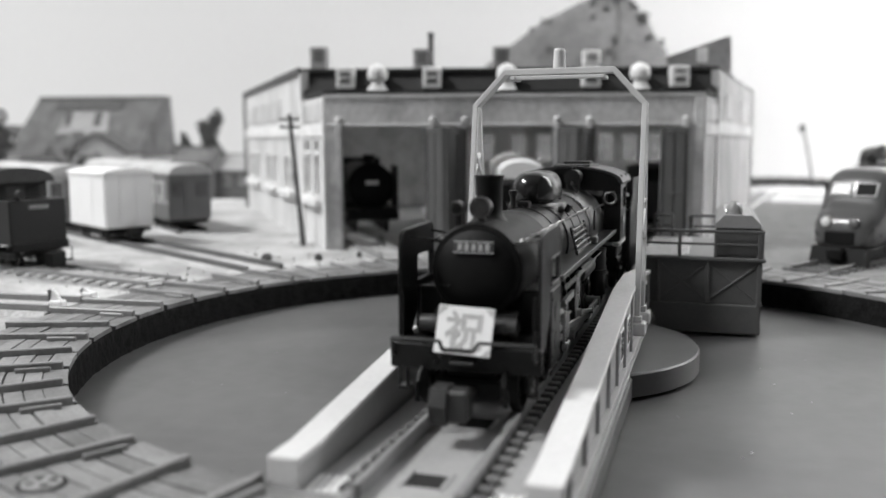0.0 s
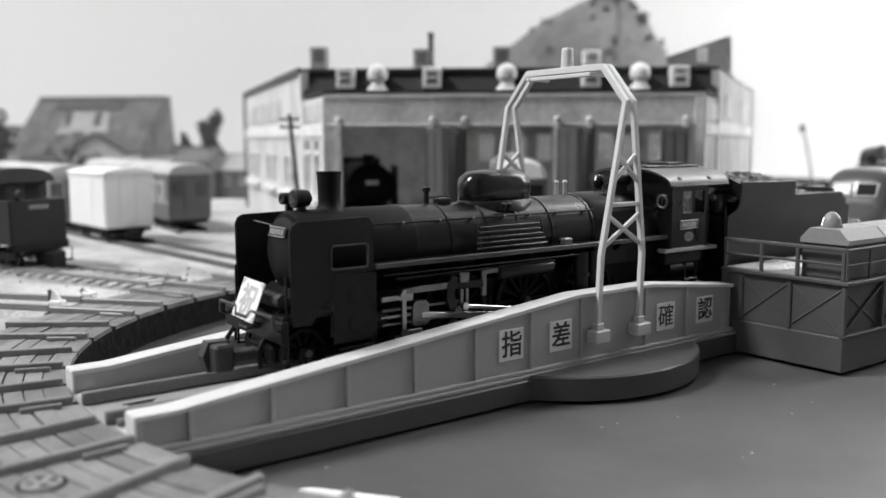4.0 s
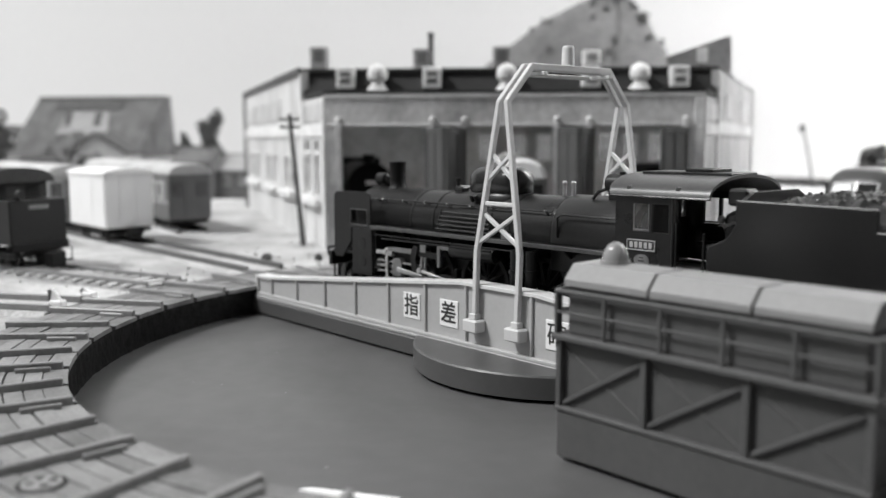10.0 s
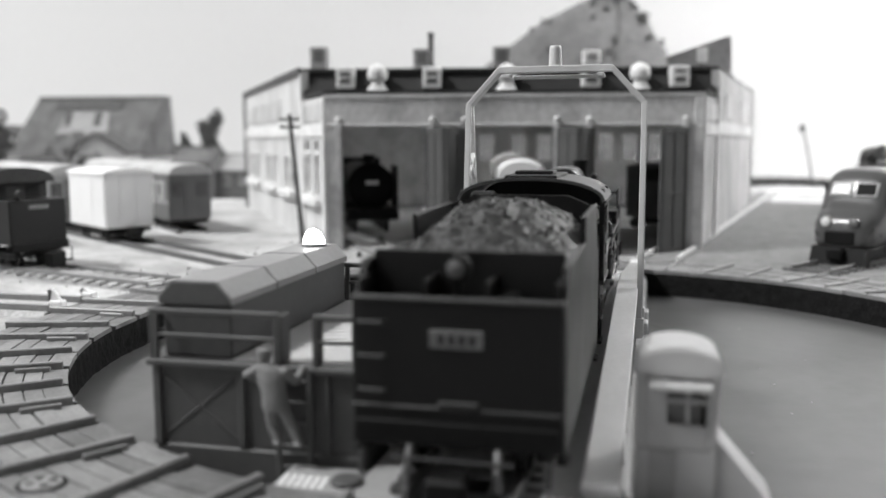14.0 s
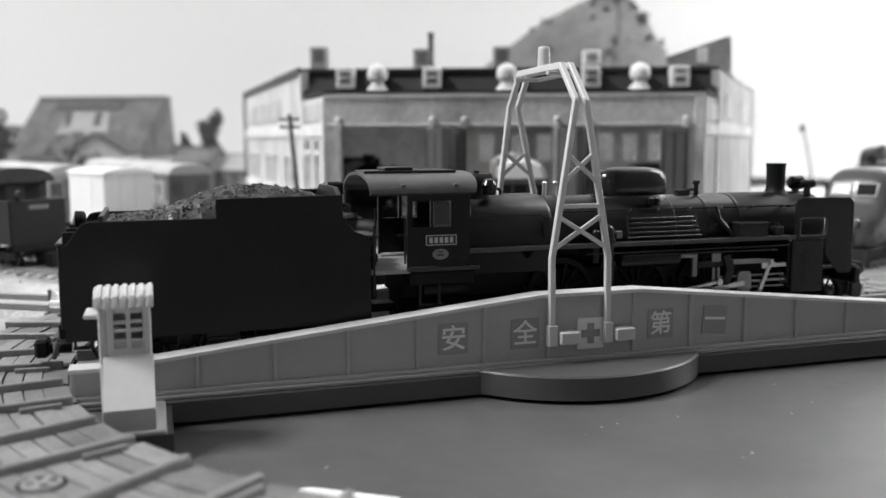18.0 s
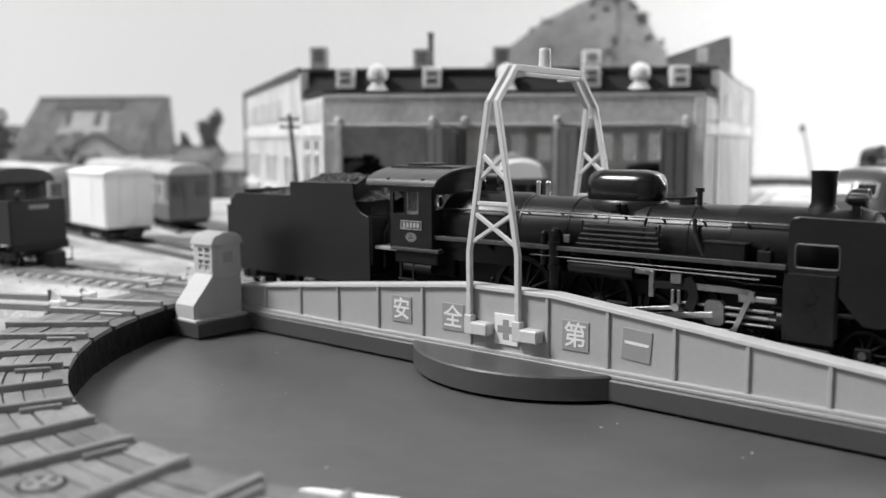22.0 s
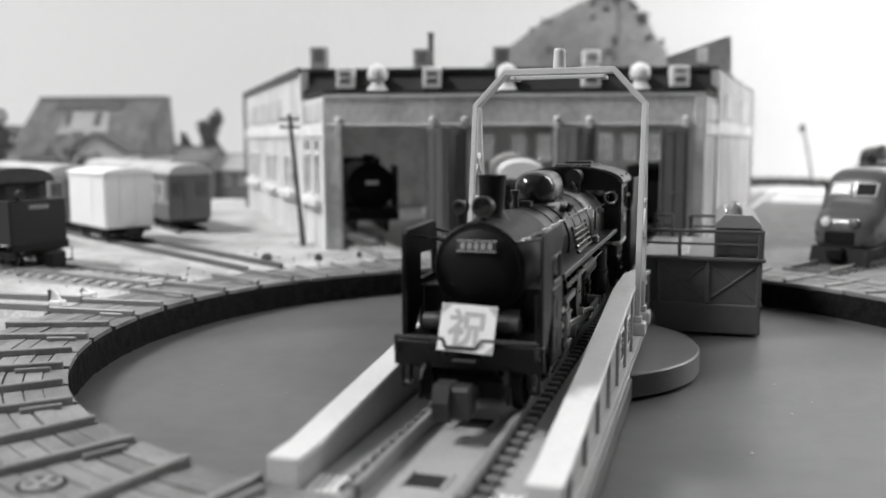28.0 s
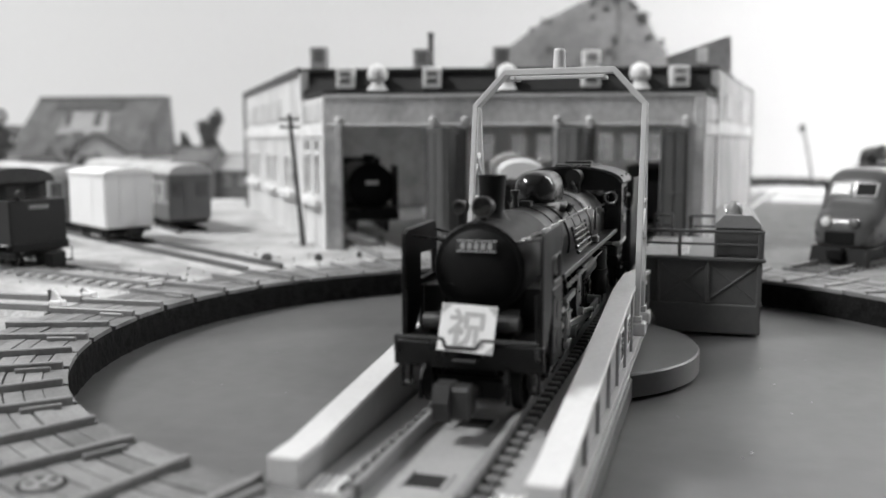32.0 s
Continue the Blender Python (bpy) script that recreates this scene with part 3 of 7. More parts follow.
    for half, mat, b0, b1 in ((0, LAMP_ON, 0.0, radians(72)), (1, CAP_OFF, radians(72), math.pi)):
        g = Geo()
        k = 10
        for j in range(k):
            for i in range(18):
                q = []
                for jj, ii in ((j, i), (j, i + 1), (j + 1, i + 1), (j + 1, i)):
                    e, w = b0 + (b1 - b0) * jj / k, math.pi * (ii + 0.001) / 18.002
                    q.append((1.42 * math.cos(e) * math.sin(w), 1.42 * math.cos(w), 2.0 * math.sin(e) * math.sin(w)))
                g.add(q, [(0, 1, 2, 3)])
        if half == 0:
            lamp = new("beacon_lamp", finish("beacon_lamp", g, mat, (0, 0, 0), 60))
            lamp.parent = c
            lamp.location = (BEACON[0] * MM, BEACON[1] * MM, 22.5 * MM)
            lamp["label"] = "lit half of the turning beacon"
            ORIGIN[lamp.name] = Vector((0, 0, 0))
        else:
            o = new("lamp_cap", finish("lamp_cap", g, mat, (0, 0, 0), 60))
            o.parent = lamp
    # signal booth on the other side
    pr = [(-58.6, -13.2), (-58.6, -25.5), (-67.6, -25.5), (-69.0, -19.0), (-69.6, -13.2)]
    x0, x1, y0, y1, z0, z1 = -66.3, -60.6, -20.6, -14.0, 10.3, 16.9
    h = part("booth", Geo().box(x0, x1, y0, y1, 2.9, z0, 0.2), BOOTH, b, "small white signal booth with a sloping front")
    part("booth_foot", Geo().prism(pr, "z", 0.45, 2.9), BASE, h, "dark grey foot")
    part("booth_slope", Geo().prism([(y0, 2.9), (-25.1, 2.9), (-25.1, 6.0), (y0, 11.2)], "x", -65.9, -60.4), BOOTH, h)
    part("slope_foot", Geo().box(-65.9, -59.3, -25.4, -13.6, 2.9, 3.5, 0.15), BOOTH, h)
    # cabin walls with real window openings
    for x in (x0, x1 - 0.9):
        for y in (y0, y1 - 0.9):
            part("cabin_post", Geo().box(x, x + 0.9, y, y + 0.9, z0, z1, 0.15), BOOTH, h)
    # front wall: two columns of four small panes, the lowest clouded
    cols, rows = ((x0 + 1.65, x0 + 3.0), (x0 + 3.5, x0 + 4.8)), ((16.05, 15.2), (14.85, 14.3), (13.85, 13.05), (12.85, 11.95))
    for a0, a1 in ((x0 + 0.9, cols[0][0]), (cols[0][1], cols[1][0]), (cols[1][1], x1 - 0.9)):
        if a1 > a0:
            part("cabin_wall", Geo().box(a0, a1, y0, y0 + 0.6, z0, z1, 0.03), BOOTH, h)
    for a0, a1 in cols:
        for c0, c1 in ((16.05, z1), (14.85, 15.2), (13.85, 14.3), (12.85, 13.05), (z0, 11.95)):
            part("cabin_wall", Geo().box(a0, a1, y0, y0 + 0.6, c0, c1, 0.03), BOOTH, h)
        part("clouded_pane", Geo().box(a0, a1, y0 + 0.25, y0 + 0.35, 11.95, 12.85, 0), GIRDER, h, "clouded pale window pane")
    part("cabin_wall", Geo().box(x0 + 0.9, x1 - 0.9, y1 - 0.6, y1, z0, z1, 0.05), BOOTH, h)
    part("cabin_wall", Geo().box(x1 - 0.6, x1, y0 + 0.9, y1 - 0.9, z0, z1, 0.05), BOOTH, h)
    part("notice", Geo().box(x1 - 0.05, x1 + 0.05, y0 + 2.4, y0 + 4.6, 13.2, 15.2, 0.02), GIRDER, h, "faint grey notice")
    for x in (x0,):
        part("cabin_wall", Geo().box(x, x + 0.6, y0 + 0.9, y1 - 0.9, 16.2, z1, 0.05), BOOTH, h)
        part("cabin_wall", Geo().box(x, x + 0.6, y0 + 0.9, y1 - 0.9, z0, 12.3, 0.05), BOOTH, h)
        part("cabin_wall", Geo().box(x, x + 0.6, y0 + 4.0, y1 - 0.9, 12.3, 16.2, 0.05), BOOTH, h)
    for x in (x0 + 0.15,):
        part("glazing_bar", Geo().box(x, x + 0.3, y0 + 2.2, y0 + 2.55, 12.3, 16.2, 0.05), BOOTH, h)
        part("glazing_bar", Geo().box(x, x + 0.3, y0 + 0.9, y0 + 4.0, 14.1, 14.45, 0.05), BOOTH, h)
    part("cabin_core", Geo().box(-65.2, -61.6, -19.3, -14.9, z0, 16.8, 0.1), GREY_PRINT, h, "shaded inside of the cabin")
    part("booth_door", Geo().box(x0 - 0.12, x0 + 0.1, y0 + 3.2, y0 + 5.4, 3.4, 10.2, 0.05), GIRDER, h, "grey narrow door")
    arc = [(-20.95 + 7.2 * i / 14, 16.7 + 2.0 * math.sin(math.pi * i / 14) ** 0.38) for i in range(15)]
    part("roof", Geo().prism(arc, "x", -66.7, -60.2), BOOTH, h, "ribbed round white roof")
    for i in range(7):
        x = -66.4 + 0.93 * i
        part("roof_rib", Geo().prism([(p[0], p[1] + 0.2) for p in arc] + [(p[0], p[1] - 0.05) for p in arc[::-1]], "x", x, x + 0.5), BOOTH, h)
    part("awning", Geo().box(-67.8, -66.2, -20.1, -15.1, 15.5, 16.0, 0.1), BOOTH, h)
    return b, lamp


BRIDGE, BEACON_LAMP = bridge()


# ---- the steam locomotive on the bridge ----
LOCO_AT = (14.0, -0.3, 6.75)
TENDER_AT = (-52.0, 0.0, 6.75)


def wheel(name, c, r, width, spokes, parent, label):
    """A wheel whose tyre carries hub and spokes as pieces."""
    w = part(name, Geo().spoke_wheel(c, r, width, 0), SOOT, parent, label)
    for i in range(spokes):
        part("spoke", Geo().spoke(c, r, i, spokes), SOOT, w)
    return w


def locomotive():
    L = thing("steam_locomotive", "glossy black model steam locomotive with smoke deflectors", "locomotive", LOCO_AT)
    cz = 21.6
    part("frame", Geo().box(-27, 49, -2.6, 2.6, 9.2, 13.5, 0.1).box(-16, 45, -4.4, 4.4, 12.8, 16.2, 0.2).box(-27, -16, -5.4, 5.4, 13.2, 17.0, 0.2), SOOT, L)
    # boiler in lengths, with bands
    b = part("boiler", Geo().lathe([(5.4, 0), (5.4, 22.0), (5.15, 22.3), (5.15, 34.5)], (-4.5, 0, cz), "x", 40), BLACK, L, "glossy black round boiler")
    for x in (-3.6, 5.0, 11.5, 17.2, 23.6, 29.5):
        r = 5.5 if x < 17 else 5.25
        part("boiler_band", Geo().lathe([(r, 0), (r + 0.03, 0.25), (r, 0.5)], (x, 0, cz), "x", 40), BLACK, b)
    s = part("smokebox", Geo().lathe([(5.25, 0), (5.25, 15.8), (5.0, 16.4)], (30, 0, cz), "x", 40), SOOT, L, "matt black smokebox")
    part("smokebox_door", Geo().lathe([(4.5, 0), (4.4, 0.35), (3.6, 0.9), (2.2, 1.3), (0.2, 1.45)], (46.4, 0, cz), "x", 36), SOOT, s)
    part("door_ring", Geo().lathe([(4.75, 0), (4.75, 0.3), (4.4, 0.35)], (46.35, 0, cz), "x", 36), SOOT, s)
    g = Geo()
    for a in (150, 205):
        g.tube([(47.2, 0.8, cz - 0.6), (47.3, 0.8 + 1.2 * math.cos(radians(a)), cz - 0.6 + 1.2 * math.sin(radians(a)))], 0.13, 6)
    g.tube([(46.8, -4.0, cz + 0.2), (47.4, -2.6, cz + 0.2)], 0.16, 6).tube([(46.8, -4.0, cz - 1.6), (47.4, -2.6, cz - 1.6)], 0.16, 6)
    part("door_handle", g, SOOT, s)
    m = Matrix.Translation((47.6, 0, 24.25)) @ pose(0, 0, 0, 90, 0, 90) @ pose(0, 0, 0, -14)
    pl = part("number_plate", Geo().box(-2.2, 2.2, -0.65, 0.65, -0.1, 0.1, 0.05, m), INK, s, "small plate with a bright rim")
    bars = Geo()
    for i in range(5):
        bars.box(-1.75 + 0.75 * i, -1.25 + 0.75 * i, -0.36, 0.36, 0.1, 0.18, 0.03, m)
    bars.box(-2.2, 2.2, 0.5, 0.65, 0.1, 0.16, 0.02, m).box(-2.2, 2.2, -0.65, -0.5, 0.1, 0.16, 0.02, m)
    part("plate_marks", bars, BRASS, pl)
    # firebox and cab side of the boiler
    ring = []
    for x, r in ((-18.3, 5.75), (-4.2, 5.75), (-3.6, 5.5)):
        ring.append([(x, y, z) for y, z in [(r, 16.2), (r, cz)] + [(r * math.cos(radians(a)), cz + r * math.sin(radians(a))) for a in range(15, 180, 15)] + [(-r, cz), (-r, 16.2)]])
    fb = part("firebox", Geo().loft(ring), BLACK, L, "black firebox casing")
    for y in (-5.85, 5.85):
        sg = 1 if y > 0 else -1
        part("handrail", Geo().tube([(-17.6, y, 24.6), (-6.0, y, 24.6), (-5.2, y, 24.2), (-5.2, y, 21.2)], 0.17, 6), BLACK, fb)
        part("handrail", Geo().tube([(-3.5, sg * 5.1, 24.85), (45.5, sg * 4.9, 24.85)], 0.14, 6), BLACK, b)
        g = Geo()
        for x in (-2, 4, 9.6, 14.5, 20.2, 26, 32, 38, 44):
            g.cyl((x, sg * 4.2, 24.6), (x, sg * 5.15, 24.9), 0.2, 0.16, 6)
        part("rail_knobs", g, STEEL, b, "small bright handrail knobs")
        for i in range(5):
            z = 20.75 + 0.70 * i
            yy = sg * (7.0 - 0.22 * i)
            part("cooling_pipe", Geo().tube([(20.9 - 0.25 * i, yy, z), (8.0 + 0.25 * i, yy, z)], 0.19, 10).ball((20.9 - 0.25 * i, yy, z), 0.28, 8), PIPE_BRIGHT, L, "glinting dark metal cooling pipe")
        for x in (20.5, 8.4):
            part("pipe_stay", Geo().tube([(x, sg * 7.0, 20.3), (x, sg * 6.0, 24.0)], 0.16, 6), BLACK, L)
        # running board with its edge, and the rods under it
        part("running_board", Geo().box(-18, 38.2, sg * 4.6, sg * 7.8, 19.7, 20.1, 0.08), BLACK, L)
        # The lit upper edge of the board is put into its colour.
        part("board_edge", Geo().box(-18, 38.2, sg * 7.8, sg * 8.05, 19.55, 20.25, 0.08), LIT_EDGE, L, "running board edge with its lit line in the colour")
        part("board_pipe", Geo().tube([(37.0, sg * 7.95, 18.65), (0.6, sg * 7.95, 18.65)], 0.11, 6), BLACK, L)
        part("reverser_rod", Geo().tube([(35.0, sg * 7.7, 18.0), (7.0, sg * 7.7, 18.15)], 0.14, 6), BLACK, L)
        for x in (-8.0, 1.5, 11.0, 19.5, 30.0):
            part("board_bracket", Geo().prism([(5.0, 19.7), (7.7, 19.7), (5.0, 17.6)] if sg > 0 else [(-5.0, 17.6), (-7.7, 19.7), (-5.0, 19.7)], "x", x, x + 0.35), BLACK, L)
        # air tank, box and pumps
        if sg < 0:
            part("tool_box", Geo().box(27.6, 33.0, -7.9, -5.6, 20.15, 22.3, 0.15), BLACK, L)
            part("tool_box_lid", Geo().box(27.4, 33.2, -8.0, -5.5, 22.2, 22.5, 0.1), BLACK, L)
            part("lubricator", Geo().box(34.4, 36.2, -7.6, -6.2, 20.15, 21.7, 0.15).cyl((35.3, -6.9, 21.6), (35.3, -6.9, 22.2), 0.4, n=10), BLACK, L)
            part("feed_pump", Geo().cyl((4.6, -7.3, 13.4), (4.6, -7.3, 22.0), 0.95, n=14).cyl((4.6, -7.3, 16.8), (4.6, -7.3, 17.4), 1.2, n=14).cyl((4.6, -7.3, 20.2), (4.6, -7.3, 20.8), 1.2, n=14).ball((4.6, -7.3, 22.0), 0.9, 12), BLACK, L)
            part("pump_governor", Geo().cyl((2.6, -7.2, 17.2), (2.6, -7.2, 21.6), 0.55, n=12).ball((2.6, -7.2, 21.7), 0.6, 10), BLACK, L)
            part("valve_body", Geo().box(6.0, 7.0, -7.4, -6.8, 20.7, 21.9, 0.1), DULL, L, "small dull metal valve")
            part("pipe", Geo().tube([(25.0, -5.1, 25.0), (25.4, -5.6, 23.0), (26.6, -6.6, 21.2), (27.2, -6.9, 20.2)], 0.3, 8), BLACK, L)
        else:
            part("air_pump", Geo().cyl((1.4, 7.4, 12.0), (1.4, 7.4, 18.9), 1.15, n=14).cyl((1.4, 7.4, 15.2), (1.4, 7.4, 15.8), 1.4, n=14), BLACK, L)
            part("pump_cylinder", Geo().cyl((-1.4, 7.3, 13.0), (-1.4, 7.3, 18.9), 0.95, n=14).cyl((-1.4, 7.3, 15.6), (-1.4, 7.3, 16.0), 1.1, n=14), BLACK, L)
            part("valve_body", Geo().box(3.2, 5.0, 6.6, 7.6, 20.1, 21.2, 0.2), DULL, L, "small dull metal valve")
        part("air_tank", Geo().lathe([(0.2, -0.6), (1.1, -0.3), (1.3, 0.2), (1.3, 9.5), (1.1, 10.0), (0.2, 10.3)], (7.2, sg * 6.5, 17.3), "x", 16), BLACK, L)
        # cylinder block behind a flat cover
        part("cylinder", Geo().box(37.6, 44.2, sg * 4.0, sg * 7.2, 11.4, 19.3, 0.2).cyl((36.0, sg * 5.6, 12.9), (43.6, sg * 5.6, 12.9), 1.6, n=16), BLACK, L)
        cc = part("cylinder_cover", Geo().box(37.9, 44.1, sg * 7.3, sg * 7.75, 10.7, 19.35, 0.15), SATIN, L, "flat black cylinder cover")
        for z in (13.3, 16.6):
            part("cover_disc", Geo().lathe([(1.15, 0), (1.15, sg * 0.05), (0.9, sg * 0.08), (0.1, sg * 0.08)], (40.9, sg * 7.75, z), "y", 18), SATIN, cc)
        for x in (38.5, 43.5):
            for z in (12.0, 14.9, 18.3):
                part("bolt", Geo().cyl((x, sg * 7.75, z), (x, sg * 7.83, z), 0.15, n=8), SATIN, cc)
        part("drain_pipe", Geo().tube([(38.2, sg * 7.2, 11.4), (38.4, sg * 7.6, 10.2), (43.5, sg * 7.6, 10.0)], 0.16, 6), BLACK, L)
        # valve gear of bright and dull metal; the two sides stand a quarter turn apart
        cx = 1.9 if sg > 0 else 0.0
        lean = 0.0 if sg > 0 else 1.0
        part("guide_bar", Geo().box(24.0, 36.8, sg * 6.7, sg * 7.3, 13.75, 14.1, 0.1), DULL_STEEL, L, "steel slide bar")
        part("guide_bar", Geo().box(26.0, 36.8, sg * 6.7, sg * 7.3, 11.9, 12.2, 0.1), DULL_STEEL, L, "steel slide bar")
        part("crosshead", Geo().prism([(cx + x, z) for x, z in ((27.7, 11.9), (28.2, 11.5), (30.0, 11.5), (30.4, 11.9), (30.3, 14.3), (29.9, 14.7), (28.2, 14.7), (27.8, 14.3))], "y", sg * 6.5, sg * 7.5), DULL_STEEL, L, "dull steel crosshead")
        part("piston_rod", Geo().cyl((29 + cx, sg * 6.9, 13.0), (37, sg * 6.9, 13.0), 0.3, n=10), STEEL, L)
        part("combination_lever", Geo().prism([(33.4 + 0.3 * lean, 16.4), (34.0 + 0.4 * lean, 16.4), (34.0 - 2.0 * lean, 10.7), (33.4 - 2.1 * lean, 10.7)], "y", sg * 7.35, sg * 7.65), STEEL, L, "bright slanting valve lever")
        part("lever_pin", Geo().cyl((33.7 - 2.1 * lean, sg * 7.3, 10.9), (33.7 - 2.1 * lean, sg * 7.9, 10.9), 0.5, n=10).cyl((34.0, sg * 7.3, 15.8), (34.0, sg * 7.85, 15.8), 0.4, n=10), STEEL, L)
        part("valve_rod", Geo().box(33.4, 37.0, sg * 7.0, sg * 7.5, 15.1, 15.8, 0.1).box(32.2, 34.2, sg * 6.8, sg * 7.6, 14.9, 16.1, 0.15), STEEL, L, "bright valve spindle head")
        part("union_link", Geo().box(29.0 + cx, 31.8 + cx, sg * 7.5, sg * 7.8, 10.7, 11.2, 0.1), DULL_STEEL, L)
        part("radius_rod", Geo().prism([(25.6, 15.9), (33.6, 15.9), (33.8, 16.5), (31.0, 16.7), (25.6, 16.7)], "y", sg * 7.2, sg * 7.6), DULL_STEEL, L, "dull steel radius rod")
        part("expansion_link", Geo().prism([(25.0, 13.2), (26.2, 12.9), (26.9, 14.6), (26.7, 16.4), (25.9, 17.6), (24.9, 17.2), (25.6, 15.2)], "y", sg * 7.0, sg * 7.7), SATIN, L)
        part("link_bracket", Geo().box(22.9, 24.5, sg * 7.2, sg * 7.6, 16.4, 17.9, 0.12).box(23.0, 23.5, sg * 7.2, sg * 7.6, 13.2, 15.6, 0.1).box(23.9, 24.4, sg * 7.2, sg * 7.6, 13.2, 15.6, 0.1), DULL_STEEL, L, "pale metal link bracket")
        part("yoke", Geo().prism([(20.2, 15.5), (26.0, 15.7), (26.6, 16.2), (26.0, 16.7), (20.4, 16.5)], "y", sg * 6.6, sg * 7.3), SATIN, L)
        part("yoke_arm", Geo().box(19.6, 20.4, sg * 6.6, sg * 7.3, 14.2, 17.8, 0.1).box(17.4, 20.2, sg * 6.6, sg * 7.2, 17.2, 17.9, 0.1), DULL_STEEL, L)
        for nm, p, q, w in (("connecting_rod", (29.0 + cx, 7.4, 12.8), (10.9, 7.4, 10.6), 0.42), ("return_crank_rod", (24.0, 7.9, 13.3), (12.6, 7.9, 11.6), 0.26), ("coupling_rod", (24.6, 6.9, 10.4), (-3.4, 6.9, 10.4), 0.42)):
            p, q = Vector((p[0], sg * p[1], p[2])), Vector((q[0], sg * q[1], q[2]))
            g = Geo().box(0, (q - p).length, -0.22, 0.22, -w, w, 0.08, Matrix.Translation(p) @ (q - p).to_track_quat("X", "Z").to_matrix().to_4x4())
            part(nm, g, STEEL, L, "bright steel rod")
        for x in (24.0, 12.6):
            part("rod_pin", Geo().cyl((x, sg * 7.6, 13.3 if x > 20 else 11.6), (x, sg * 8.25, 13.3 if x > 20 else 11.6), 0.55, n=12), STEEL, L)
        for x in (23.6, 10.7, -2.2):
            w = wheel("driving_wheel", (x, sg * 4.9, 12.35), 5.6, 1.1, 14, L, "black spoked driving wheel")
            part("axle_end", Geo().cyl((x, sg * 5.3, 12.35), (x, sg * 6.0, 12.35), 0.6, n=12), STEEL, w)
            part("crank_pin", Geo().cyl((x + 0.6, sg * 5.3, 10.4), (x + 0.6, sg * 7.35, 10.4), 0.7, n=12), STEEL, w)
            part("brake_shoe", Geo().box(x - 6.4, x - 5.7, sg * 4.4, sg * 5.6, 10.2, 14.0, 0.15), SOOT, L)
        for x in (47.0, 34.0, -20.0):
            w = wheel("carrying_wheel", (x, sg * 4.9, 9.75), 3.0, 1.0, 10, L, "small black carrying wheel")
            part("axle_box", Geo().box(x - 1.0, x + 1.0, sg * 5.4, sg * 6.2, 9.0, 10.6, 0.15), BLACK, w)
            part("axle_end", Geo().cyl((x, sg * 6.2, 9.8), (x, sg * 6.5, 9.8), 0.5, n=10), DULL, w)
        # smoke deflector with its window
        d = Geo()
        d.prism([(44.4, 16.9), (47.3, 13.6), (49.5, 13.6), (49.8, 14.0), (49.8, 22.9), (44.4, 22.9)], "y", sg * 7.35, sg * 7.7)
        d.prism([(49.8, 22.9), (49.8, 24.9), (49.5, 25.6), (48.8, 25.95), (39.5, 26.15), (38.8, 25.95), (38.4, 25.3), (38.4, 22.9)], "y", sg * 7.35, sg * 7.7)
        d.prism([(38.4, 20.0), (39.2, 20.0), (39.2, 22.9), (38.4, 22.9)], "y", sg * 7.35, sg * 7.7)
        d.prism([(38.4, 19.4), (44.4, 19.4), (44.4, 20.0), (38.4, 20.0)], "y", sg * 7.35, sg * 7.7)
        df = part("smoke_deflector", d, SATIN, L, "tall black smoke deflector plate with a small window")
        part("window_rim", Geo().tube([(39.2, sg * 7.7, 20.3), (39.2, sg * 7.7, 22.6), (39.5, sg * 7.7, 22.9), (44.1, sg * 7.7, 22.9), (44.4, sg * 7.7, 22.6), (44.4, sg * 7.7, 20.3), (44.1, sg * 7.7, 20.0), (39.5, sg * 7.7, 20.0), (39.2, sg * 7.7, 20.3)], 0.13, 6), LIT_EDGE, df, "paler rim of the window")
        part("deflector_edge", Geo().tube([(49.8, sg * 7.6, 14.0), (49.8, sg * 7.6, 24.9), (49.5, sg * 7.6, 25.6), (48.8, sg * 7.6, 25.95), (39.5, sg * 7.6, 26.15), (38.8, sg * 7.6, 25.95), (38.4, sg * 7.6, 25.3), (38.4, sg * 7.6, 20.0)], 0.13, 6), BLACK, df)
        part("deflector_stay", Geo().tube([(47.5, sg * 7.5, 25.2), (46.0, sg * 4.0, 24.6)], 0.17, 6), BLACK, df)
        part("deflector_stay", Geo().tube([(39.2, sg * 7.5, 25.2), (39.2, sg * 4.4, 24.6)], 0.17, 6), BLACK, df)
        part("saddle_side", Geo().box(37.6, 44.5, sg * 2.6, sg * 4.6, 16.2, 19.4, 0.3), SOOT, L)
        # front steps and handrail
        part("front_step", Geo().box(49.2, 50.6, sg * 6.4, sg * 7.6, 9.2, 9.5, 0.06).box(50.2, 50.5, sg * 6.4, sg * 6.7, 9.2, 12.2, 0.05).box(50.2, 50.5, sg * 7.3, sg * 7.6, 9.2, 12.2, 0.05), BLACK, L)
        # cab side with two windows, open behind
        g = Geo()
        y0, y1 = sg * 8.25, sg * 8.7
        g.box(-26.9, -18.0, y0, y1, 18.1, 23.55, 0).box(-26.9, -18.0, y0, y1, 27.25, 28.3, 0)
        for x0, x1 in ((-20.8, -18.0), (-23.8, -23.45), (-26.9, -26.4)):
            g.box(x0, x1, y0, y1, 23.55, 27.25, 0)
        cs = part("cab_side", g, BLACK, L, "black cab side with two windows", smooth=0, weld=True)
        o = part("pane", Geo().box(-23.4, -20.85, sg * 8.4, sg * 8.5, 23.6, 27.2, 0), PANE, cs)
        o.visible_shadow = False
        f = Geo()
        for x in (-23.4, -21.05):
            f.box(x, x + 0.22, sg * 8.5, sg * 8.62, 23.8, 27.15, 0.03)
        f.box(-23.4, -20.83, sg * 8.5, sg * 8.62, 23.6, 23.85, 0.03)
        part("sash", f, DULL, cs, "thin grey window sash")
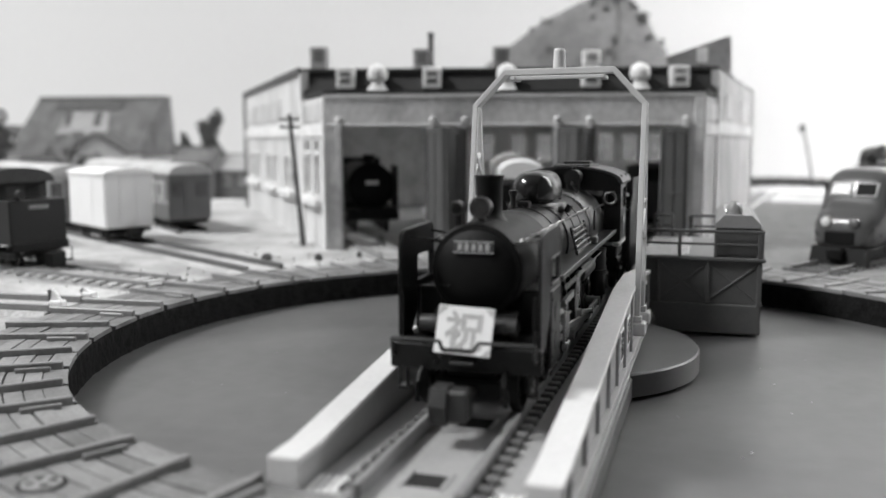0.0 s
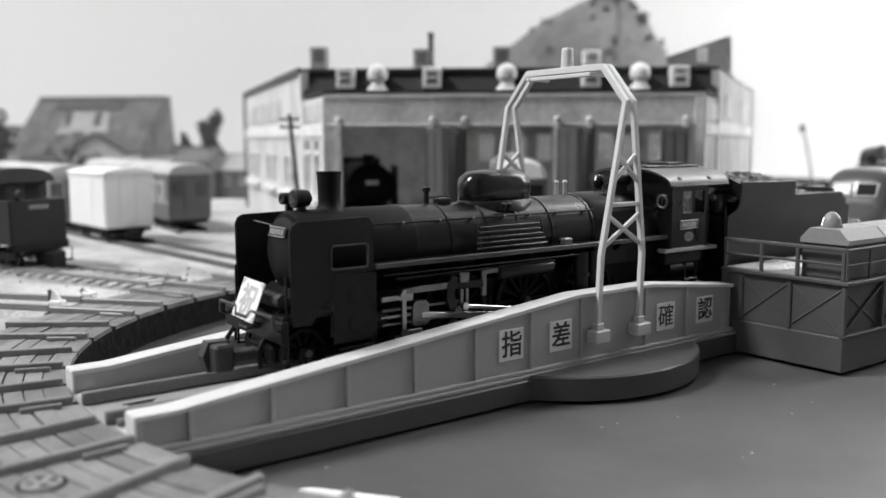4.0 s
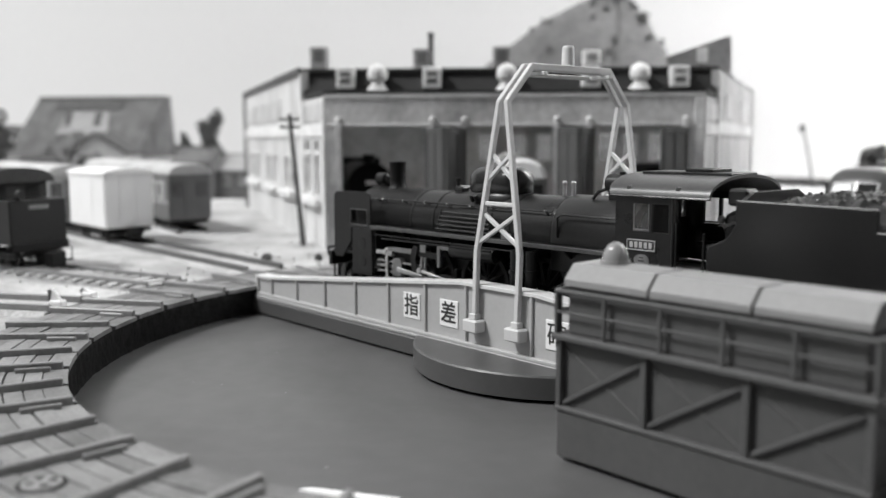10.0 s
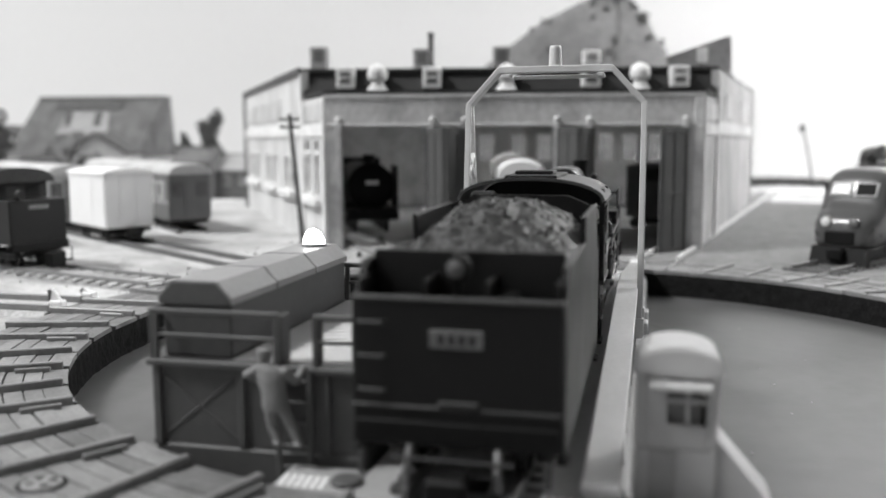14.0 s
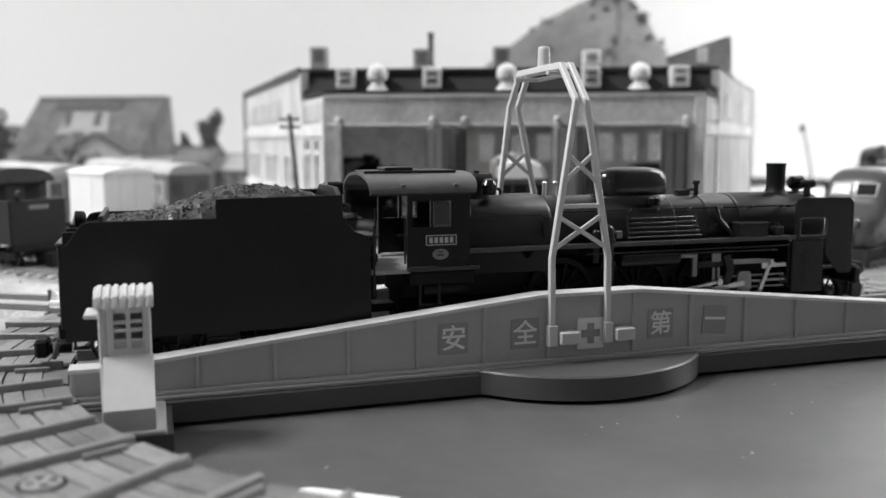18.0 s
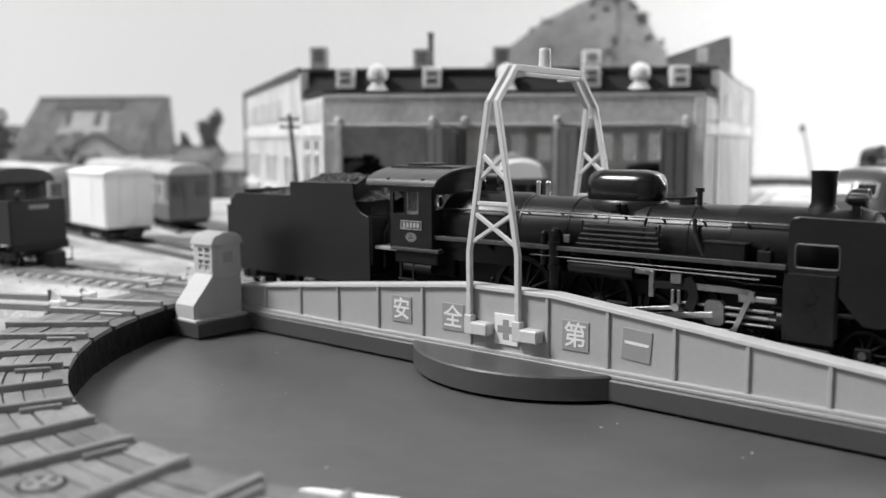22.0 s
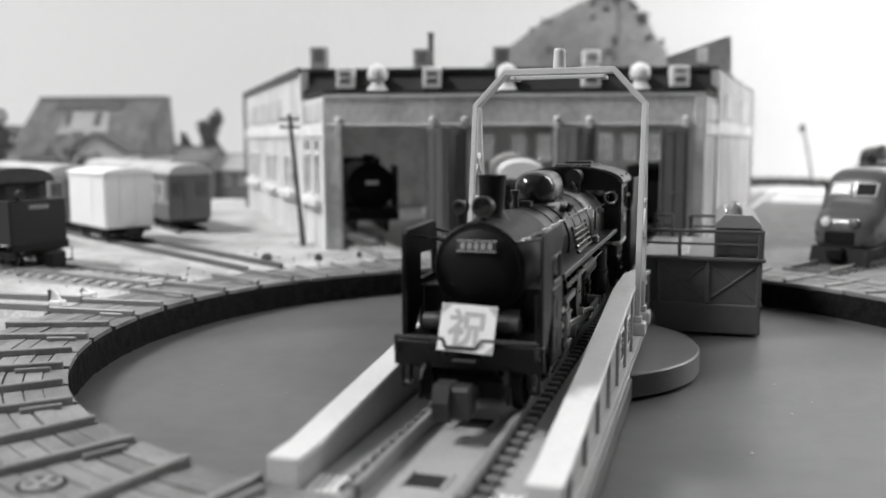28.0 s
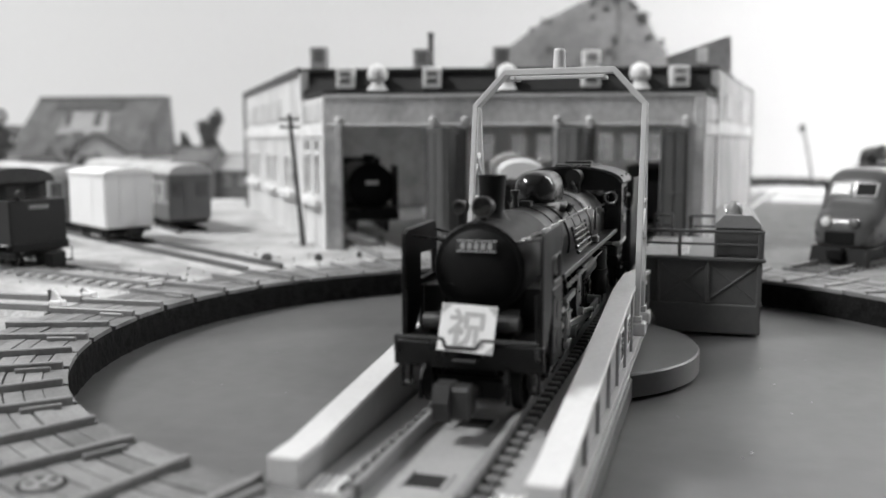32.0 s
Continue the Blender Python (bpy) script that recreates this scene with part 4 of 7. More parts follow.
        m = Matrix.Translation((-22.3, sg * 8.77, 21.75)) @ pose(0, 0, 0, 90, 0, 180 if sg > 0 else 0)
        pl = part("number_plate", Geo().box(-2.25, 2.25, -0.72, 0.72, -0.06, 0.06, 0.04, m), INK, cs, "black plate with bright marks and rim")
        bars = Geo()
        for i in range(5):
            bars.box(-1.75 + 0.75 * i, -1.25 + 0.75 * i, -0.4, 0.4, 0.06, 0.14, 0.03, m)
        bars.box(-2.25, 2.25, 0.6, 0.72, 0.06, 0.12, 0.02, m).box(-2.25, 2.25, -0.72, -0.6, 0.06, 0.12, 0.02, m)
        bars.box(-2.25, -2.13, -0.6, 0.6, 0.06, 0.12, 0.02, m).box(2.13, 2.25, -0.6, 0.6, 0.06, 0.12, 0.02, m)
        part("plate_marks", bars, BRASS, pl)
        m = Matrix.Translation((-22.4, sg * 8.7, 19.75)) @ Matrix.Diagonal((1.2, 1, 0.78, 1))
        em = part("emblem", Geo().lathe([(1.0, -0.05), (1.0, sg * 0.1), (0.1, sg * 0.12)], (0, 0, 0), "y", 20, m), DULL_STEEL, cs, "small oval metal emblem")
        part("emblem_marks", Geo().box(-22.9, -21.9, sg * 8.8, sg * 8.86, 19.55, 19.75, 0.03).box(-22.75, -22.05, sg * 8.8, sg * 8.86, 20.0, 20.15, 0.03), INK, em)
        # Pale on the lit side and dark on the other: the light is in the colour.
        part("footplate_edge", Geo().box(-27.0, -16.5, sg * 7.4, sg * 8.8, 17.35, 17.95, 0.1), FLOOR_PLATE if sg > 0 else COUPLING, L, "footplate edge, paler on one side for light")
        part("cab_tank", Geo().box(-26.5, -17.2, sg * 5.6, sg * 8.2, 15.3, 17.3, 0.2).cyl((-24.6, sg * 7.4, 14.6), (-18.6, sg * 7.4, 14.6), 0.9, n=12), SOOT, L)
        part("cab_step", Geo().box(-25.4, -25.0, sg * 7.9, sg * 8.3, 9.8, 15.4, 0.08).box(-22.6, -22.2, sg * 7.9, sg * 8.3, 9.8, 15.4, 0.08).box(-25.6, -22.0, sg * 7.6, sg * 8.5, 9.4, 9.8, 0.08).box(-25.6, -22.0, sg * 7.6, sg * 8.5, 12.4, 12.7, 0.08), BLACK, L)
        part("cab_pillar", Geo().box(-27.15, -26.85, sg * 8.1, sg * 8.75, 17.9, 28.3, 0.08), BLACK, cs)
        part("handrail", Geo().tube([(-27.5, sg * 8.6, 18.6), (-27.5, sg * 8.6, 25.0)], 0.13, 6), BLACK, cs)
        part("crew_seat", Geo().box(-24.6, -21.4, sg * 5.4, sg * 8.0, 20.6, 21.1, 0.2).cyl((-23.0, sg * 6.8, 17.9), (-23.0, sg * 6.8, 20.7), 0.3, n=8), SOOT, L)
    # cab front, roof
    g = Geo()
    g.box(-18.4, -17.9, -8.4, -5.9, 17.9, 24.4, 0.05).box(-18.4, -17.9, 5.9, 8.4, 17.9, 24.4, 0.05)
    g.prism([(-8.4, 26.8), (8.4, 26.8)] + [(8.4 * math.cos(radians(a)), 28.1 + 2.6 * math.sin(radians(a))) for a in range(0, 181, 15)], "x", -18.4, -17.9)
    for y in (-8.4, 7.6, -6.4, 5.6):
        g.box(-18.4, -17.9, y, y + 0.8, 24.4, 26.8, 0.05)
    part("cab_front", g, BLACK, L, "black cab front with round windows")
    for s2 in (-1, 1):
        g = Geo()
        n = 20
        for i in range(n):
            a, a2 = 2 * math.pi * i / n, 2 * math.pi * (i + 1) / n
            g.tube([(-17.75, s2 * 6.9 + 1.0 * math.cos(a), 25.6 + 1.0 * math.sin(a)), (-17.75, s2 * 6.9 + 1.0 * math.cos(a2), 25.6 + 1.0 * math.sin(a2))], 0.2, 6)
        part("window_ring", g, DULL, L, "dull ring round the cab front window")
    def shell(w, z, h):
        return [(w * math.cos(radians(a)), z + h * math.sin(radians(a)) ** 0.85) for a in range(0, 181, 9)]

    outer, inner = shell(9.0, 28.15, 2.95), shell(8.65, 28.05, 2.65)
    part("cab_roof", Geo().loft([[(x + k * (z - 28.1) / 2.95, y, z) for y, z in outer + inner[::-1]] for x, k in ((-17.3, 1.1), (-32.4, 0.0))]), ROOF_BLACK, L, "dark curved cab roof")
    part("roof_hatch", Geo().box(-31.9, -18.2, -3.2, 3.2, 30.75, 31.3, 0.12).box(-28.7, -24.5, -2.4, 2.4, 31.3, 31.75, 0.1), BLACK_MATT, L)
    for x in (-20.0, -27.6):
        for s2 in (-1, 1):
            part("roof_lug", Geo().box(x - 0.35, x + 0.35, s2 * 8.0, s2 * 8.7, 29.0, 29.55, 0.1), ROOF_BLACK, L)
    part("cab_gutter", Geo().tube([(-17.3, 9.05, 28.2), (-32.4, 9.05, 28.2)], 0.16, 6), PIPE, L)
    part("cab_gutter", Geo().tube([(-17.3, -9.05, 28.2), (-32.4, -9.05, 28.2)], 0.16, 6), PIPE, L)
    part("backhead", Geo().lathe([(5.2, 0), (5.0, 0.5)], (-19.2, 0, cz), "x", 24).box(-19.2, -18.4, -4, 4, 17.4, 21, 0.2), SOOT, L)
    part("cab_floor", Geo().box(-32.0, -18, -7.4, 7.4, 17.0, 17.6, 0.1), FLOOR_PLATE, L, "pale worn cab floor and fall plate")
    # on top of the boiler
    part("chimney", Geo().lathe([(2.7, -0.6), (1.8, 0.3), (1.5, 0.9), (1.47, 1.6), (1.56, 4.6), (1.64, 4.8), (1.64, 5.1), (1.35, 5.1), (1.25, 2.0)], (40.0, -0.2, 26.5), "z", 28), SOOT, L, "matt black chimney")
    rings = []
    for u in np.linspace(-1, 1, 17):
        k = (1 - abs(u) ** 4.0) ** 0.5
        k = max(k, 0.12)
        pts = []
        for i in range(20):
            a = 2 * math.pi * i / 20
            sy, sz2 = math.copysign(abs(math.cos(a)) ** 0.75, math.cos(a)), math.copysign(abs(math.sin(a)) ** 0.75, math.sin(a))
            pts.append((12.2 + 6.2 * u, 3.1 * (0.55 + 0.45 * k) * sy * (k ** 0.5), 28.3 + 3.0 * sz2 * (k ** 0.6)))
        rings.append(pts)
    part("dome", Geo().loft(rings), GLOSS, L, "long rounded glossy dome", smooth=60)
    part("dome_base", Geo().loft([[(12.2 + 6.9 * math.cos(a) * k, 4.2 * math.sin(a) * k, z) for a in np.linspace(0, 2 * math.pi, 28, endpoint=False)] for k, z in ((1.0, 25.4), (0.97, 26.5), (0.9, 26.9))]), BLACK, L)
    part("sand_valve", Geo().cyl((14.4, 4.4, 25.6), (14.4, 4.9, 26.6), 0.4, n=8).cyl((13.4, 4.4, 25.6), (13.4, 4.9, 26.6), 0.4, n=8).cyl((14.4, -4.4, 25.6), (14.4, -4.9, 26.6), 0.4, n=8).cyl((13.4, -4.4, 25.6), (13.4, -4.9, 26.6), 0.4, n=8), BLACK, L)
    for x in (-1.1, -2.9):
        part("safety_valve", Geo().cyl((x, -0.5, 26.6), (x, -0.5, 28.7), 0.33, n=10).ball((x, -0.5, 28.9), 0.42, 10), STEEL, L, "bright safety valve")
    part("turret", Geo().lathe([(0.9, -1.2), (1.15, -0.4), (1.2, 0.3), (0.8, 1.0), (0.2, 1.25)], (-12.8, -2.6, 28.7), "z", 16), GLOSS, L)
    part("generator", Geo().cyl((-15.2, 1.2, 29.3), (-11.2, 1.2, 29.3), 1.35, n=16).box(-14.6, -11.6, 0.2, 2.2, 26.8, 28.6, 0.15).cyl((-13.4, 1.2, 30.4), (-13.4, 1.2, 31.0), 0.45, n=10), BLACK_MATT, L)
    part("dynamo_pipe", Geo().tube([(-11.2, 1.2, 28.6), (-9.4, 1.6, 28.0), (-9.0, 2.4, 26.9)], 0.25, 8), BLACK, L)
    part("check_valve", Geo().cyl((23.9, -1.0, 26.4), (23.9, -1.0, 28.6), 0.4, n=10).cyl((23.9, -1.0, 28.4), (23.9, -1.0, 29.0), 0.62, n=10).box(20.8, 23.0, -0.8, 0.8, 26.6, 27.5, 0.15).tube([(23.9, -1.0, 27.6), (19.4, -2.2, 27.4)], 0.22, 6), BLACK, L)
    # lamps
    for y, x, z, r in ((0.0, 44.2, 28.3, 1.14), (-2.5, 44.6, 28.2, 0.74)):
        h = part("headlamp", Geo().lathe([(0.5 * r, -1.3), (0.92 * r, -0.9), (r, -0.2), (r, 0.75), (1.06 * r, 0.8), (1.06 * r, 1.05), (0.85 * r, 1.05)], (x, y, z), "x", 24).box(x - 0.5, x + 0.5, y - 0.35, y + 0.35, 26.0, z - 0.8 * r, 0.08), BLACK, L, "round black headlamp")
        part("lamp_rim", Geo().lathe([(0.84 * r, 0.0), (0.86 * r, 0.14), (0.98 * r, 0.16), (1.05 * r, 0.02)], (x + 1.03, y, z), "x", 24), LIT_EDGE, h, "dark grey lamp rim")
        part("lens", Geo().lathe([(0.84 * r, 0), (0.7 * r, 0.25), (0.1, 0.42)], (x + 1.0, y, z), "x", 20), LENS, h)
        part("reflector", Geo().lathe([(0.84 * r, 0.0), (0.1, 0.02)], (x + 0.8, y, z), "x", 20), DULL, h)
    # front platform, buffer beam, handrail, coupling
    part("front_platform", Geo().box(43.0, 50.8, -7.3, 7.3, 14.3, 14.8, 0.1).prism([(46.3, 17.4), (50.2, 14.8), (46.3, 14.8)], "y", -4.6, 4.6), BLACK, L)
    part("buffer_beam", Geo().box(50.4, 51.4, -8.1, 8.1, 11.7, 14.4, 0.12), BLACK, L, "black buffer beam")
    g = Geo()
    g.tube([(52.2, -7.6, 15.0), (52.2, -2.4, 15.0), (52.6, -2.0, 14.2), (52.6, 1.2, 14.2), (52.2, 1.8, 15.0), (52.2, 7.6, 15.0)], 0.24, 8)
    for y in (-7.6, -2.4, 1.8, 7.6):
        g.tube([(51.4, y, 13.2), (52.2, y, 13.6), (52.2, y, 15.1)], 0.22, 6)
    part("uncoupling_bar", g, COUPLING, L, "worn dark grey uncoupling bar")
    part("coupling_step", Geo().box(51.3, 52.7, -1.3, 1.3, 12.7, 13.0, 0.08), COUPLING, L)
    g = Geo()
    for y in (-7.1, 7.1):
        g.tube([(50.2, y, 14.6), (50.2, y, 19.6)], 0.16, 6)
    part("lamp_post", g, BLACK, L)
    part("air_reservoir", Geo().lathe([(0.3, -5.4), (0.9, -5.2), (0.95, -3.9), (1.02, -3.9), (1.02, -3.6), (0.95, -3.6), (0.95, 3.6), (1.02, 3.6), (1.02, 3.9), (0.95, 3.9), (0.9, 5.2), (0.3, 5.4)], (49.6, 0, 16.3), "y", 16), COUPLING, L, "dark cross-wise cylinder")
    part("coupler", Geo().box(50.6, 56.6, -1.2, 1.2, 8.6, 10.0, 0.2).box(54.6, 57.0, -1.9, 1.9, 7.9, 11.2, 0.3).prism([(54.4, 11.3), (57.0, 11.4), (57.8, 9.7), (57.2, 7.7), (54.4, 7.7)], "y", -1.95, -0.2), COUPLING, L, "dark grey knuckle coupling block")
    part("bogie", Geo().box(31, 50.5, -3.6, 3.6, 8.4, 10.6, 0.3), SOOT, L)
    part("brake_hose", Geo().tube([(51.8, 4.4, 12.0), (52.8, 4.6, 10.6), (52.6, 4.7, 8.6)], 0.3, 6), SOOT, L)
    part("brake_hose", Geo().tube([(51.8, -4.4, 12.0), (52.8, -4.6, 10.6), (52.6, -4.7, 8.6)], 0.3, 6), SOOT, L)
    m = Matrix.Translation((51.85, 0.15, 16.15)) @ pose(0, 0, 0, 0, -21) @ pose(0, 0, 0, 90, 0, 90) @ pose(0, 0, 0, 0, 0, -2)
    cd = part("greeting_card", Geo().box(-3.0, 3.0, -2.5, 2.5, -0.06, 0.06, 0.02, m), WHITE, L, "small white card with a hand-drawn character")
    part("character", letters("祝", 4.2, 0.04, m @ pose(0, -0.35, 0.08)), PENCIL, cd)
    g = Geo()
    g.prism([(-2.9, 2.4), (-1.9, 2.4), (-2.9, 1.4)], "z", 0.06, 0.09, m).prism([(2.9, 2.4), (1.9, 2.4), (2.9, 1.4)], "z", 0.06, 0.09, m).prism([(2.9, -2.4), (2.1, -2.4), (2.9, -1.6)], "z", 0.06, 0.09, m)
    part("corner_marks", g, PENCIL, cd)
    return L


def tender():
    T = thing("tender", "matt black model tender heaped with coal", "tender", TENDER_AT)
    side = [(-71.4, 10.6), (-71.4, 22.5), (-70.6, 22.9), (-69.7, 24.2), (-68.9, 25.3), (-68.0, 25.5), (-52.6, 25.5), (-52.6, 28.0), (-36.2, 28.2), (-36.2, 25.4), (-35.6, 24.2), (-34.6, 23.2), (-32.6, 22.4), (-32.3, 21.6), (-32.3, 10.6)]
    for s in (-1, 1):
        sd = part("side_plate", Geo().prism(side, "y", s * 8.2, s * 8.75), BLACK_MATT, T, "matt black side plate")
        part("side_beading", Geo().tube([(p[0], s * 8.6, p[1]) for p in side[1:14]], 0.16, 6), BLACK_MATT, sd)
        part("side_step", Geo().box(-35.6, -33.0, s * 8.0, s * 9.0, 9.6, 9.9, 0.05).box(-33.4, -33.1, s * 8.2, s * 8.6, 9.6, 12.4, 0.05), SOOT, T)
        part("side_step", Geo().box(-70.6, -68.6, s * 8.0, s * 9.0, 9.6, 9.9, 0.05).box(-70.5, -70.2, s * 8.2, s * 8.6, 9.6, 12.4, 0.05), SOOT, T)
        part("handrail", Geo().tube([(-71.6, s * 8.5, 14.0), (-71.6, s * 8.5, 22.0)], 0.15, 6), BLACK_MATT, T)
        part("handrail", Geo().tube([(-31.8, s * 8.6, 14.4), (-31.8, s * 8.6, 24.0)], 0.15, 6), BLACK_MATT, T)
        for xc in (-42.5, -61.5):
            bg = part("bogie_side", Geo().box(xc - 6.4, xc + 6.4, s * 5.9, s * 6.6, 9.0, 10.4, 0.2).box(xc - 1.5, xc + 1.5, s * 6.0, s * 6.9, 7.9, 9.8, 0.2), SOOT, T, "dark bogie frame")
            for x in (xc - 4.5, xc + 4.5):
                part("wheel", Geo().spoke_wheel((x, s * 4.9, 9.6), 2.85, 1.0, 9), BLACK, bg)
                part("axle_box", Geo().box(x - 1.0, x + 1.0, s * 6.3, s * 7.3, 8.7, 10.7, 0.2), BLACK, bg)
    part("rear_plate", Geo().box(-71.9, -71.3, -8.6, 8.6, 12.2, 23.0, 0.12), BLACK_MATT, T, "matt black rear plate")
    part("tank", Geo().box(-71.3, -32.6, -8.2, 8.2, 12.4, 22.4, 0.1), BLACK_MATT, T)
    part("front_plate", Geo().prism([(-8.2, 22.2), (8.2, 22.2), (8.2, 28.0), (5.4, 29.2), (-5.4, 29.2), (-8.2, 28.0)], "x", -36.7, -36.1), BLACK_MATT, T, "black front coal board")
    part("front_locker", Geo().box(-33.2, -29.9, -2.2, 4.6, 12.6, 21.6, 0.25).box(-33.0, -29.4, -1.2, 3.6, 17.8, 19.2, 0.2), BLACK_MATT, T, "black tool locker with a lid")
    part("locker_lid", Geo().box(-33.2, -29.7, -2.3, 4.7, 21.6, 22.0, 0.1), COUPLING, T)
    part("bracket", Geo().box(-36.1, -33.4, 3.4, 6.2, 27.4, 29.5, 0.3), BLACK_MATT, T)
    part("water_gauge", Geo().lathe([(0.4, -2.2), (1.5, -1.6), (1.8, 0.0), (1.5, 1.6), (0.5, 2.2)], (-34.3, 4.8, 24.6), "z", 14), BLACK, T)
    part("brake_column", Geo().tube([(-31.4, -5.8, 13.5), (-31.4, -5.8, 19.6), (-31.0, -5.4, 21.0)], 0.3, 8), BLACK, T)
    part("valve_knob", Geo().ball((-32.4, 5.6, 25.6), 0.55, 10), DULL, T, "worn metal valve knob")
    part("coal_board", Geo().box(-67.0, -66.4, -8.2, 8.2, 22.4, 26.3, 0.12), BLACK_MATT, T)
    for y in (-8.2, -2.7, 2.4, 7.9):
        part("rear_stay", Geo().box(-71.3, -66.9, y, y + 0.35, 22.4, 24.4, 0.08), BLACK_MATT, T)
    part("water_hatch", Geo().lathe([(1.5, 0), (1.5, 1.4), (1.25, 1.7), (0.2, 1.75)], (-68.6, -3.4, 21.4), "z", 20).box(-70.2, -68.6, 3.6, 6.0, 22.4, 22.8, 0.15), BLACK_MATT, T)
    h = part("rear_lamp", Geo().lathe([(0.9, 0.6), (1.2, 0.3), (1.2, -0.7), (0.95, -0.75)], (-69.6, 0.3, 25.2), "x", 20).box(-69.9, -69.2, 0.0, 0.6, 22.4, 24.2, 0.08), SOOT, T, "round rear lamp")
    part("lens", Geo().lathe([(0.1, -0.35), (0.9, 0.0)], (-70.3, 0.3, 25.2), "x", 20), DULL, h)
    m = Matrix.Translation((-71.95, -0.1, 19.75)) @ pose(0, 0, 0, 90, 0, -90)
    pl = part("number_plate", Geo().box(-2.2, 2.2, -0.75, 0.75, -0.05, 0.06, 0.04, m), DULL_STEEL, T, "dull metal plate with dark marks")
    g = Geo()
    for i in range(4):
        g.box(-1.5 + 0.85 * i, -0.95 + 0.85 * i, -0.42, 0.42, 0.05, 0.12, 0.03, m)
    part("plate_marks", g, INK, pl)
    for z in (15.4, 18.2, 21.0):
        part("rear_rung", Geo().tube([(-72.0, 8.0, z), (-72.3, 7.8, z), (-72.3, 6.0, z), (-72.0, 5.8, z)], 0.17, 6), LIT_EDGE, T)
    # The highlight along this ledge is painted as a lighter black.
    part("rear_ledge", Geo().box(-72.1, -71.2, -8.7, 8.7, 22.75, 23.1, 0.1), LIT_EDGE, T, "rear plate edge with a highlight in its colour")
    part("rear_ledge", Geo().box(-72.2, -71.8, -8.6, 8.6, 13.9, 14.2, 0.08), COUPLING, T)
    part("side_step_rear", Geo().box(-72.3, -71.6, -2.0, 1.4, 14.2, 14.7, 0.1), COUPLING, T)
    part("underframe", Geo().box(-71.0, -32.0, -7.6, 7.6, 10.9, 12.4, 0.1).box(-72.2, -71.2, -8.4, 8.4, 10.9, 12.9, 0.12), SOOT, T)
    part("rear_coupler", Geo().box(-75.4, -71.5, -1.2, 1.2, 7.7, 8.9, 0.2).box(-76.0, -74.2, -1.7, 1.7, 7.2, 9.6, 0.35), SOOT, T, "black coupling block")
    for y in (-1, 1):
        part("brake_pipe", Geo().tube([(-72.3, y * 3.6, 11.0), (-73.2, y * 3.7, 9.4), (-73.0, y * 3.8, 7.9)], 0.33, 8), DULL_STEEL, T, "worn metal brake pipe")
        part("hose_stub", Geo().tube([(-72.4, y * 7.6, 10.4), (-73.0, y * 7.6, 8.4)], 0.3, 8), COUPLING, T)
    part("uncoupling_bar", Geo().tube([(-73.2, -5, 10.2), (-73.2, 5, 10.2)], 0.18, 6), COUPLING, T)
    part("drawbar", Geo().box(-33, -26.5, -1.6, 1.6, 10.6, 11.8, 0.2), SOOT, T)
    # the coal: an uneven heap and loose lumps
    g = Geo()
    nx, ny = 64, 30

    def heap(x, y):
        u = (x + 50.0) / 17.0
        e = max(0.0, 1 - abs(u) ** 3) * (1 - (abs(y) / 8.4) ** 2.6)
        k = 25.0 + (4.3 if x > -51 else 4.3 - 3.0 * min(1, (-51 - x) / 9)) * e
        return k + 0.55 * noise.noise((x * 0.6, y * 0.6, 0)) + 0.35 * noise.noise((x * 1.7, y * 1.7, 5))
    vs = [(-66.3 + 33.0 * i / nx, -8.15 + 16.3 * j / ny, heap(-66.3 + 33.0 * i / nx, -8.15 + 16.3 * j / ny)) for i in range(nx + 1) for j in range(ny + 1)]
    fs = [(i * (ny + 1) + j, (i + 1) * (ny + 1) + j, (i + 1) * (ny + 1) + j + 1, i * (ny + 1) + j + 1) for i in range(nx) for j in range(ny)]
    g.add(vs, fs)
    part("coal", g, COAL, T, "heap of glinting coal", smooth=20)
    g = Geo()
    rnd = random.Random(4)
    for i in range(900):
        x, y = rnd.uniform(-65.5, -34), rnd.uniform(-7.6, 7.6)
        r = rnd.uniform(0.12, 0.30)
        m = Matrix.Translation((x, y, heap(x, y) + r * 0.05)) @ Euler((rnd.uniform(0, 6), rnd.uniform(0, 6), rnd.uniform(0, 6))).to_matrix().to_4x4()
        q = [rnd.uniform(0.6, 1.15) * r for _ in range(6)]
        g.add([(q[0], 0, 0), (-q[1], 0, 0), (0, q[2], 0), (0, -q[3], 0), (0, 0, q[4]), (0, 0, -q[5])],
              [(0, 2, 4), (2, 1, 4), (1, 3, 4), (3, 0, 4), (2, 0, 5), (1, 2, 5), (3, 1, 5), (0, 3, 5)], m)
    o = part("loose_coal", g, COAL, T, smooth=0)
    o["kind"] = "stuff"
    return T


LOCO, TENDER = locomotive(), tender()


